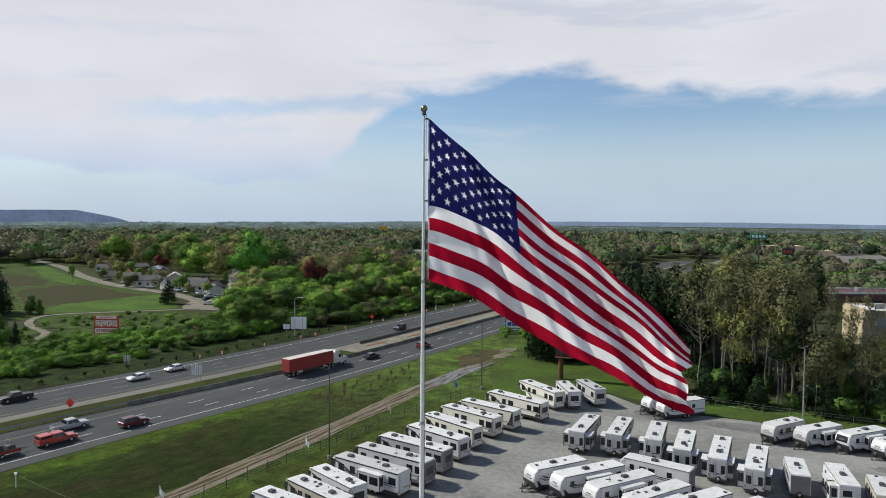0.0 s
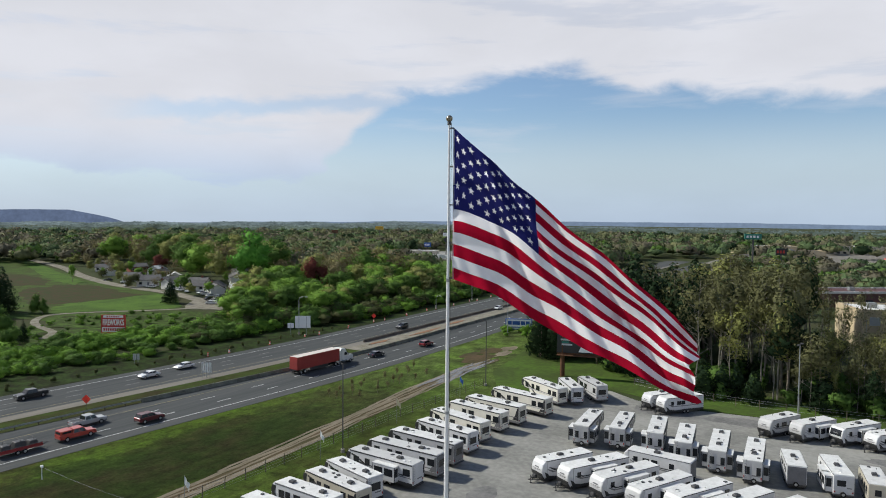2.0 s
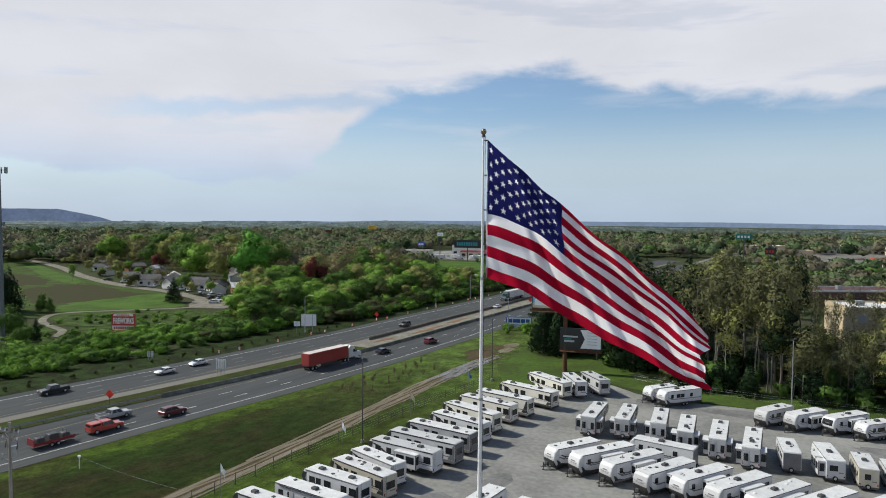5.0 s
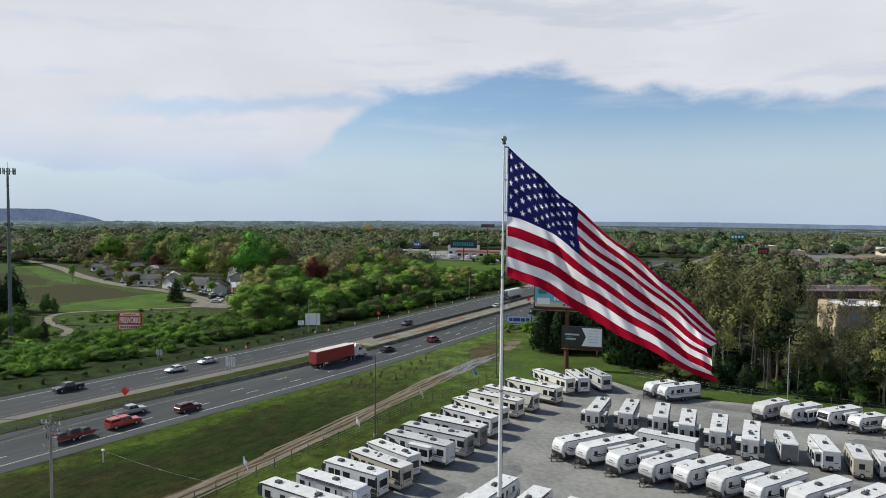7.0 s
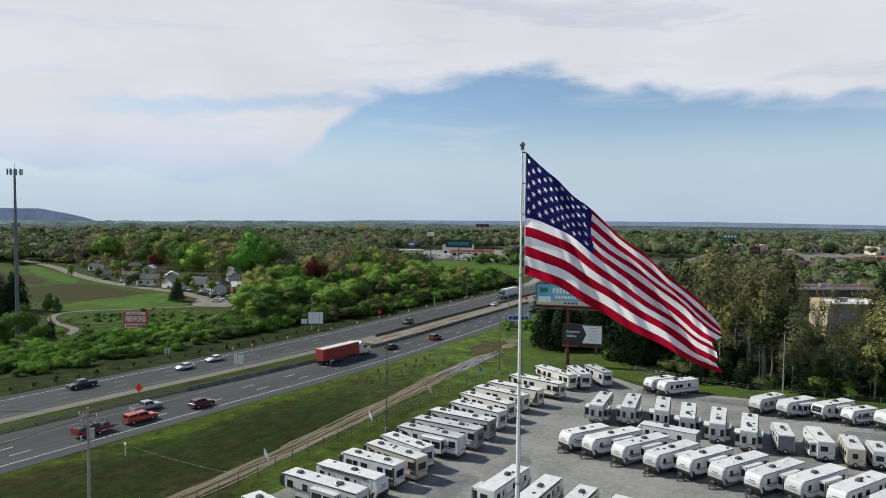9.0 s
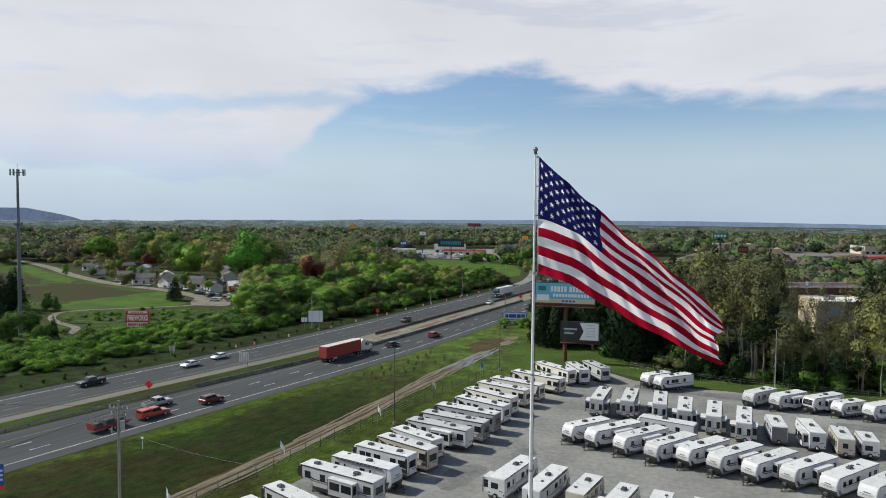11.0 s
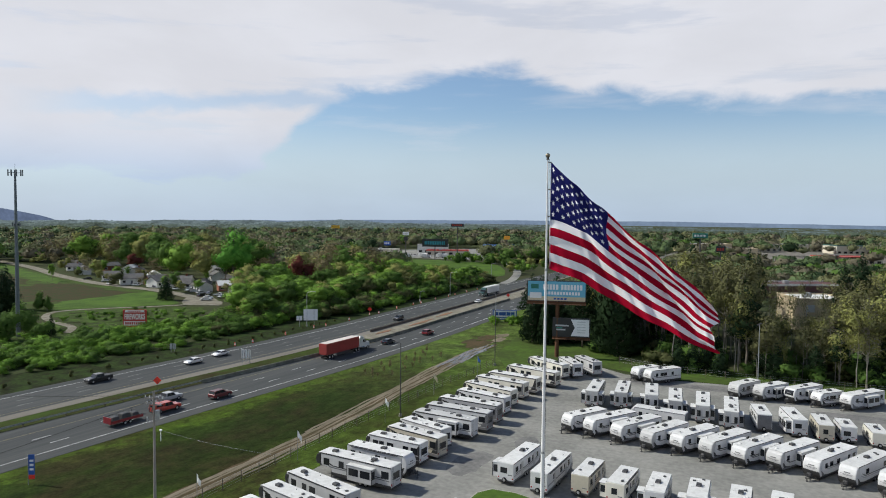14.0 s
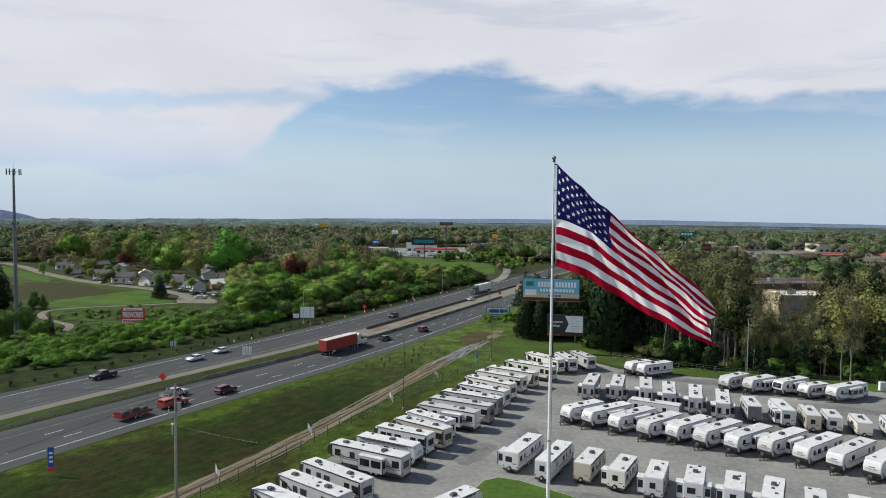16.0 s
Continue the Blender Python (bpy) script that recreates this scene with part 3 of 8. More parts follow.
for y0, y1, o in ((148, 158, 2.5), (166, 186, 4.0), (190, 205, 3.0)):
    setting("median_soil_heap", strip(lambda y: far_right(y) + o - (0.7 + 0.6 * noise.noise(Vector((y * 0.5, o, 0)))) * math.sin((y - y0) / (y1 - y0) * math.pi), lambda y: far_right(y) + o + (0.9 + 0.8 * noise.noise(Vector((y * 0.6, o, 3)))) * math.sin((y - y0) / (y1 - y0) * math.pi), y0, y1, 0.07, 1.0, 0.12), "orange_soil", "low heap of orange soil in the median", "soil")

LINES = [(-2.9, "paint_white", "solid white edge line"), (-14.0, "paint_yellow", "solid yellow edge line"), (-29.0, "paint_yellow", "solid yellow edge line"), (-40.3, "paint_white", "solid white edge line")]
for o, mt, lb in LINES:
    def at(y, o=o):
        return road_x(y) + (o if o > -20 else (o if y < 60 else o + ramp(y, 60, 190, 0, 1.0)))
    setting("road_marking", strip(lambda y: at(y) - 0.09, lambda y: at(y) + 0.09, -200, 480, 0.092, thick=0.008), mt, lb + " on the highway", "road marking")
for o in (-6.6, -10.3, -32.8, -36.5):
    base = setting("lane_line", strip(lambda y: road_x(y) + o - 0.02, lambda y: road_x(y) + o + 0.02, -60, 300, 0.081, thick=0.002), "asphalt_road", "dashed white lane line of the highway", "road marking")
    y = -40.0 + (o % 3)
    while y < 300:
        d = solid("dash", strip(lambda v: road_x(v) + o - 0.085 + (ramp(v, 60, 190, 0, 1.0) if o < -20 else 0), lambda v: road_x(v) + o + 0.085 + (ramp(v, 60, 190, 0, 1.0) if o < -20 else 0), y, y + 3.2, 0.086, 1.6, 0.008), "paint_white" if o > -20 else "paint_worn", "")
        d.parent = base
        y += 12.2

lot = setting("lot_pavement", slab([(-66, -120), (-66, 108), (-63, 121), (-56, 131), (-47, 136), (-40, 131.5), (-30, 130.5), (-20, 132), (15, 136), (60, 138), (75, 100), (75, -120)], -0.1, 0.085), "asphalt_lot", "sun-bleached grey asphalt of the trailer lot", "pavement")
kerb_pts = [(-41.5, 38.0), (-41.5, 50.5), (-40.2, 52.6), (-37, 52.9), (-26, 50.2), (-24.6, 47.5), (-24.6, 38.0)]
setting("kerb", slab(kerb_pts, 0.0, 0.20), "concrete", "low concrete kerb round the flagpole island", "kerb")
cx, cy = -33, 45
setting("grass_island", slab([(cx + (x - cx) * 0.975, cy + (y - cy) * 0.965) for x, y in kerb_pts], 0.1, 0.235), "grass_lush", "small mown grass island round the flagpole", "grass")

# fields and lanes beyond the highway
setting("field_grass", slab([(-205, 150), (-230, 168), (-262, 190), (-303, 197), (-393, 220), (-540, 270), (-600, 280), (-560, 190), (-390, 120), (-280, 112), (-225, 122)], 0.0, 0.05), "grass", "green rough pasture beyond the highway", "field")


def blob(cx, cy, pts, z, mat, label, category, rough=2.6):
    """A patch with an uneven edge round the given corners."""
    ring = []
    n = len(pts)
    for k in range(n * 12):
        p = bow([(*pts[(j) % n], 0) for j in range(-1, n + 2)], 1 + k / 12)
        d = 1 + 0.06 * rough * noise.noise(Vector((p.x * 0.15, p.y * 0.15, z * 9))) + 0.03 * rough * noise.noise(Vector((p.x * 0.6, p.y * 0.6, z * 9)))
        ring.append((cx + (p.x - cx) * d, cy + (p.y - cy) * d))
    return setting("ground_patch", slab(ring, 0.0, z), mat, label, category)


blob(-305, 170, [(-341, 163), (-347, 181), (-345, 195), (-300, 189), (-272, 182), (-273, 168), (-276, 147), (-292, 142)], 0.08, "field_brown", "brown fallow patch in the pasture", "field")
blob(-395, 185, [(-365, 168), (-362, 186), (-400, 203), (-440, 200), (-420, 170)], 0.075, "field_brown", "brown fallow patch in the pasture", "field")
blob(-246, 160, [(-274, 146), (-277, 186), (-262, 187), (-232, 168), (-243, 147), (-256, 134)], 0.09, "grass_lush", "bright green grass band beside the gravel drive", "field")
blob(-440, 232, [(-350, 200), (-420, 226), (-520, 262), (-520, 254), (-430, 218), (-360, 194)], 0.085, "grass_lush", "bright green grass along the lane", "field")
blob(-220, 138, [(-232, 118), (-242, 132), (-219, 161), (-203, 157), (-203, 137), (-216, 115)], 0.085, "meadow_green", "rough mottled green meadow inside the gravel loop", "field")
setting("meadow", slab([(-170, 95), (-188, 146), (-204, 150), (-206, 130), (-214, 112), (-236, 108), (-240, 90), (-200, 80)], 0.0, 0.065), "meadow_green", "green scrub meadow beyond the highway", "field")


def lane(points, width, z, mat, label):
    bm = bmesh.new()
    n = (len(points) - 1) * 8
    prev = None
    for k in range(n + 1):
        t = k / 8
        p, q = bow(points, t), bow(points, min(len(points) - 1, t + 0.05)) - bow(points, max(0, t - 0.05))
        s = Vector((-q.y, q.x, 0)).normalized() * width / 2
        pair = [bm.verts.new((p.x + s.x, p.y + s.y, z)), bm.verts.new((p.x - s.x, p.y - s.y, z))]
        if prev:
            bm.faces.new((prev[0], prev[1], pair[1], pair[0]))
        prev = pair
    r = bmesh.ops.extrude_face_region(bm, geom=list(bm.faces))
    for e in r["geom"]:
        if isinstance(e, bmesh.types.BMVert):
            e.co.z += 0.05
    bmesh.ops.recalc_face_normals(bm, faces=bm.faces)
    return setting("lane", bm, mat, label, "lane")


for cx, cy, rx, ry, mt in ((-85.5, 150, 3.2, 6.5, "red_soil"), (-88.5, 160, 2.6, 5.0, "red_soil"), (-83.8, 158, 1.6, 5.5, "dirt"), (-90.5, 153, 1.5, 4.0, "red_soil"), (-86.0, 166, 2.2, 3.6, "dirt"), (-81.8, 148, 1.3, 5.0, "red_soil")):
    blob(cx, cy, [(cx + rx * math.cos(a), cy + ry * math.sin(a)) for a in (0, 0.8, 1.6, 2.4, 3.2, 4.0, 4.8, 5.6)], 0.092 + 0.004 * rx / 3.2 + 0.003 * (ry / 6.5), mt, "bare churned soil at the end of the track", "soil", 9.0)
lane([(-620, 292, 0), (-536, 272, 0), (-459, 249, 0), (-393, 223, 0), (-338, 206, 0), (-303, 200, 0), (-276, 197, 0), (-242, 187, 0), (-222, 178, 0)], 6.5, 0.12, "gravel", "pale country lane past the houses")
lane([(-222, 172, 0), (-229, 159, 0), (-240, 145, 0), (-247, 135, 0), (-248, 126, 0), (-239, 117.5, 0), (-227, 112.5, 0), (-212, 109, 0), (-203, 101, 0)], 2.5, 0.14, "gravel", "curving pale gravel drive")
blob(-224, 178, [(-244, 187), (-233, 189), (-216, 178), (-213, 172), (-222, 168), (-232, 172)], 0.16, "gravel", "pale gravel turning yard by the houses", "yard")
setting("grass_interchange", slab([(-176, 336), (-168, 368), (-184, 408), (-203, 444), (-228, 474), (-335, 474), (-330, 430), (-262, 380), (-205, 336)], 0.0, 0.10), "grass_lush", "bright green slope by the exit ramp", "grass")
lane([(-149, 318, 0), (-154, 346, 0), (-168, 390, 0), (-181, 419, 0), (-197, 450, 0), (-214, 484, 0), (-226, 500, 0)], 5.2, 0.13, "asphalt_lot", "pale curved exit ramp")
lane([(-470, 470, 0), (-380, 484, 0), (-300, 494, 0), (-226, 500, 0), (-205, 502, 0)], 8, 0.15, "asphalt_lot", "pale crossroad past the roadside businesses")
setting("commercial_lot", slab([(-380, 490), (-250, 500), (-220, 640), (-330, 680), (-420, 560)], 0.0, 0.10), "asphalt_lot", "grey paved lots of the roadside businesses", "pavement")
setting("commercial_lot", slab([(-120, 560), (-60, 520), (60, 540), (140, 700), (120, 900), (-130, 880)], 0.0, 0.10), "shoulder", "pale paved lots beyond the woods", "pavement")

for cx, cy, rx, ry in ((-33, 126.5, 6, 3.5), (-20, 127, 7, 2.6), (-6, 92.5, 9, 2.4), (-27, 95.5, 7, 2.0), (-21, 51.5, 10, 2.2), (-3, 52, 8, 2.0), (-47, 60, 2.5, 5), (8, 117, 9, 2.2), (-43, 74, 1.6, 3.0)):
    blob(cx, cy, [(cx + rx * math.cos(a), cy + ry * math.sin(a)) for a in (0, 0.8, 1.6, 2.4, 3.2, 4.0, 4.8, 5.6)], 0.0895, "lot_stain", "darker damp stain on the asphalt", "pavement", 6.0)


# ---- flagpole and flag ----
POLE = Vector((-30.0, 43.75, 0))
pole = thing("flagpole", "tall tapered white steel flagpole on a grass island", "flagpole", Matrix.Translation(POLE))
bm = bmesh.new()
stops = [(0.2, 0.235), (9.5, 0.22), (9.7, 0.205), (20, 0.175), (20.2, 0.165), (31, 0.128), (31.2, 0.118), (43.9, 0.08)]
for (z0, r0), (z1, r1) in zip(stops, stops[1:]):
    rod(bm, (0, 0, z0), (0, 0, z1), r0, r1, 20)
part("shaft", bm, "white_metal", pole)
part("footing", rods(((0, 0, 0.1), (0, 0, 0.45), 1.1, 1.0), n=24), "concrete", pole, "round concrete footing")
for z, r in ((9.6, 0.24), (20.1, 0.195), (31.1, 0.148)):
    part("collar", rods(((0, 0, z - 0.12), (0, 0, z + 0.12), r, r), n=20), "galv", pole)
part("truck", rods(((0, 0, 43.8), (0, 0, 44.1), 0.17, 0.15), n=14), "steel_dark", pole)
bm = bmesh.new()
bmesh.ops.create_uvsphere(bm, u_segments=18, v_segments=12, radius=0.27)
bmesh.ops.translate(bm, verts=bm.verts, vec=(0, 0, 44.3))
part("ball_finial", bm, "gold", pole, "tarnished metal ball")
part("halyard", rods(((0.24, 0.06, 1.5), (0.18, 0.04, 43.9), 0.018), n=5), "rubber", pole, "thin dark rope")
for z in (43.5, 40.4, 37.3, 34.2, 31.3):
    part("snap_hook", boxes((0.12, 0.36, -0.05, 0.05, z - 0.06, z + 0.06)), "steel_dark", pole)

HOIST, TOP = 12.35, 43.6
FLY_WAY, FLAG_OUT = Vector((0.88, 0.475, 0)), Vector((0.475, -0.88, 0))
EDGE_TOP = [(0, 0, 0), (0.25, 0.215, 0), (0.50, 0.43, 0), (0.80, 0.68, 0), (1.08, 0.895, 0), (1.35, 1.12, 0), (1.59, 1.36, 0)]
EDGE_LOW = [(0, 1.0, 0), (0.29, 1.11, 0), (0.58, 1.275, 0), (0.90, 1.46, 0), (1.20, 1.62, 0), (1.44, 1.73, 0), (1.63, 1.79, 0)]


def fold(x):
    """A wave with a narrow crest and a wide hollow."""
    return 1 - 2 * math.sqrt(math.sin(x / 2) ** 2 + 0.015)


def cloth(u, v):
    """A point of the flag: u along the fly, v down the hoist, from 0 to 1."""
    q = u - 0.028 * math.sin(math.pi * min(1.0, u / 0.80))
    a, b = bow(EDGE_TOP, q * 6), bow(EDGE_LOW, q * 6)
    # the cloth bunches into folds that run down the fly
    w = v + 0.022 * u * math.sin(math.tau * (1.3 * v - 0.9 * u + 0.15)) + 0.010 * math.sqrt(u) * math.sin(math.tau * (2.6 * v + 1.1 * u))
    w -= (0.10 * math.sin(math.pi / 2 * min(1.0, u / 0.36)) - 0.07 * max(0.0, (u - 0.36) / 0.64)) * math.sin(math.pi * v) ** 1.2
    w = min(1.0, max(0.0, w)) if 0 < v < 1 else v
    s = a + (b - a) * w
    e = math.sin(math.pi * min(1, u * 3) / 2)
    run = u - 0.52 * v
    depth = e * (0.075 * fold(math.tau * (1.9 * run + 0.30)) * (0.35 + u) + 0.040 * math.sin(math.tau * (1.1 * u + 0.9 * v)) * u
                 + 0.026 * fold(math.tau * (4.6 * run + 0.35 * v + 0.1)) + 0.014 * fold(math.tau * (7.3 * u - 2.2 * v + 0.4)) + 0.006 * math.sin(math.tau * (12 * u - 3.1 * v)))
    depth += 0.012 * math.sin(math.tau * 2.5 * v) * (1 - u) + 0.008 * fold(math.tau * (5.2 * v + 1.5 * u)) * (1 - u) + 0.10 * e * (v - 0.45)
    wob = 0.010 * u * math.sin(math.tau * (2.1 * u + 0.4)) + 0.006 * e * math.sin(math.tau * (4.3 * u + v))
    sway = 0.018 * u ** 3 * math.sin(math.tau * 3.2 * v)
    p = FLY_WAY * ((s.x + sway) * HOIST + 0.34) + FLAG_OUT * (depth * HOIST)
    return POLE + Vector((p.x, p.y, TOP - (s.y + wob) * HOIST))


def cloth_patch(u0, u1, v0, v1, nu, nv):
    bm = bmesh.new()
    g = [[bm.verts.new(cloth(u0 + (u1 - u0) * i / nu, v0 + (v1 - v0) * j / nv)) for j in range(nv + 1)] for i in range(nu + 1)]
    for i in range(nu):
        for j in range(nv):
            bm.faces.new((g[i][j], g[i][j + 1], g[i + 1][j + 1], g[i + 1][j])).smooth = True
    return bm


flag = thing("flag", "large striped cloth flag with stars, streaming from its pole", "flag")
for k in range(13):
    u0 = 0.385 if k < 7 else 0.0
    part("stripe", cloth_patch(u0, 1.0, k / 13, (k + 1) / 13, 150 if k >= 7 else 96, 5), "flag_white" if k % 2 else "flag_red", flag, "white stripe" if k % 2 else "red stripe")
# star field: a fine weave, from which each star is cut and set in
STARS = [(0.385 * ((2 * col + (1 if row % 2 == 0 else 2)) / 12), 7 / 13 * (row + 1) / 10) for row in range(9) for col in range(6 if row % 2 == 0 else 5)]


def in_star(du, dv):
    r, a = math.hypot(du, dv), math.atan2(du, -dv) % (math.tau / 5)
    a = min(a, math.tau / 5 - a)
    big, small = 0.0285, 0.0112
    x0, y0, x1, y1 = big, 0.0, small * math.cos(math.pi / 5), small * math.sin(math.pi / 5)
    px, py = r * math.cos(a), r * math.sin(a)
    return (x1 - x0) * (py - y0) - (y1 - y0) * (px - x0) > 0


NU, NV = 210, 136
weave = [[cloth(0.385 * i / NU, 7 / 13 * j / NV) for j in range(NV + 1)] for i in range(NU + 1)]
cells = {k: [] for k in range(-1, len(STARS))}
for i in range(NU):
    for j in range(NV):
        u, v = 0.385 * (i + 0.5) / NU, 7 / 13 * (j + 0.5) / NV
        best = min(range(len(STARS)), key=lambda k: abs(STARS[k][0] - u) * 1.95 + abs(STARS[k][1] - v))
        hit_star = in_star((u - STARS[best][0]) * 2.05, v - STARS[best][1])
        cells[best if hit_star else -1].append((i, j))
for k, cs in cells.items():
    bm, made = bmesh.new(), {}
    for i, j in cs:
        q = []
        for c in ((i, j), (i, j + 1), (i + 1, j + 1), (i + 1, j)):
            if c not in made:
                made[c] = bm.verts.new(weave[c[0]][c[1]])
            q.append(made[c])
        bm.faces.new(q).smooth = True
    part("canton" if k < 0 else "star", bm, "flag_blue" if k < 0 else "flag_white", flag, "dark blue star field" if k < 0 else "")
part("heading", cloth_patch(0, 0.012, 0, 1, 2, 30), "flag_white", flag, "white canvas heading").location = FLAG_OUT * 0.03


# ---- trailers on the lot ----
def wheel(parent, x, y, r=0.36, w=0.22, dual=False):
    s = 1 if y > 0 else -1
    tyre = part("tyre", rods(((x, y - w / 2, r), (x, y + w / 2, r), r, r), n=18), "rubber", parent)
    rim = part("rim", rods(((x, y + s * (w / 2 - 0.02), r), (x, y + s * (w / 2 + 0.015), r), r * 0.62, r * 0.5), n=12), "rim", tyre)
    return tyre


def pane(parent, axis, at_, a0, a1, z0, z1, out, name="window", mat="glass_dark"):
    """A framed window on a side (axis y) or an end (axis x) whose face lies at at_; out is +1 or -1."""
    def bx(g, d0, d1):
        lo, hi = sorted((at_ + out * d0, at_ + out * d1))
        return (a0 - g, a1 + g, lo, hi, z0 - g, z1 + g) if axis == "y" else (lo, hi, a0 - g, a1 + g, z0 - g, z1 + g)
    w = part(name, boxes(bx(0.0, 0.008, 0.028)), mat, parent)
    part("window_frame", boxes(bx(0.045, -0.01, 0.016)), "trim_black", w)
    return w


def roof_gear(rv, rng, L, H, x_ac, two):
    for x in ((x_ac, x_ac - L * 0.52) if two else (x_ac,)):
        ac = part("air_conditioner", box(bmesh.new(), x - 0.50, x + 0.42, -0.36, 0.36, H + 0.02, H + 0.34, 0.09, 0.06), "plastic_black", rv, "black rooftop air conditioner")
        part("grille", boxes((x - 0.53, x - 0.505, -0.22, 0.22, H + 0.08, H + 0.24)), "trim_grey", ac)
    for k in range(rng.randint(2, 4)):
        x, y = rng.uniform(-L * 0.45, L * 0.38), rng.uniform(-0.7, 0.7)
        if abs(x - x_ac) < 0.9:
            continue
        dark = rng.random() < 0.6
        part("roof_vent", box(bmesh.new(), x - 0.2, x + 0.2, y - 0.2, y + 0.2, H + 0.02, H + 0.14, 0.03, 0.02), "plastic_black" if dark else "plastic_white", rv)
    x = rng.uniform(-L * 0.3, L * 0.2)
    part("antenna", rods(((x, 0.85, H), (x, 0.85, H + 0.22), 0.035), ((x - 0.25, 0.85, H + 0.22), (x + 0.25, 0.85, H + 0.22), 0.03), n=6), "plastic_white", rv)
    part("plumbing_stack", rods(((x + 0.9, -0.6, H), (x + 0.9, -0.6, H + 0.2), 0.04), n=8), "plastic_black", rv)


def slide_out(rv, x0, x1, side, z0, z1, depth, body, W, H, rng):
    y0, y1 = sorted((side * (W / 2 - 0.05), side * (W / 2 + depth)))
    s = part("slide_out", box(bmesh.new(), x0, x1, y0, y1, z0, z1, 0.025), body, rv, "extended slide-out room")
    part("slide_topper", box(bmesh.new(), x0 - 0.05, x1 + 0.05, y0, y1 + (0.06 if side > 0 else 0) , z1 + 0.004, z1 + 0.05, 0.015), "rv_roof", s)
    ya, yb = (y1 - 0.07, y1 + 0.012) if side > 0 else (y0 - 0.012, y0 + 0.07)
    for xa in (x0 - 0.03, x1 - 0.05):
        part("slide_trim", boxes((xa, xa + 0.08, ya, yb, z0 - 0.02, z1)), "trim_black", s)
    out = side * (W / 2 + depth)
    for xe, o in ((x1, 1), (x0, -1)):
        mid = side * (W / 2 + depth * 0.5)
        pane(s, "x", xe, mid - 0.27, mid + 0.27, z0 + 0.70, z1 - 0.32, o)
    if x1 - x0 > 2.2:
        m = (x0 + x1) / 2
        pane(s, "y", out, x0 + 0.35, m - 0.2, z0 + 0.75, z1 - 0.4, side)
        pane(s, "y", out, m + 0.2, x1 - 0.35, z0 + 0.75, z1 - 0.4, side)
    else:
        pane(s, "y", out, x0 + 0.4, x1 - 0.4, z0 + 0.75, z1 - 0.4, side)
    return s


def stripes(rv, L, W, H, z_low, rng, mats):
    for side in (1, -1):
        y = side * (W / 2)
        lo, hi = sorted((y + side * 0.004, y + side * 0.014))
        z = z_low + rng.uniform(0.35, 0.6)
        for k, mt in enumerate(mats):
            a, b = -L * 0.48 + 0.5 * k, L * 0.30 - 0.3 * k
            bm = prism(bmesh.new(), [(a, z), (b, z + 0.06), (b + 0.9, z + 0.55), (b + 0.75, z + 0.6), (b - 0.3, z + 0.2), (a, z + 0.13)], lo, hi)
            part("graphic_stripe", bm, mt, rv)
            z += 0.24


def shell(name, outline, W, body, rv, bevel=0.07):
    return part(name, prism(bmesh.new(), outline, -W / 2, W / 2, bevel), body, rv)


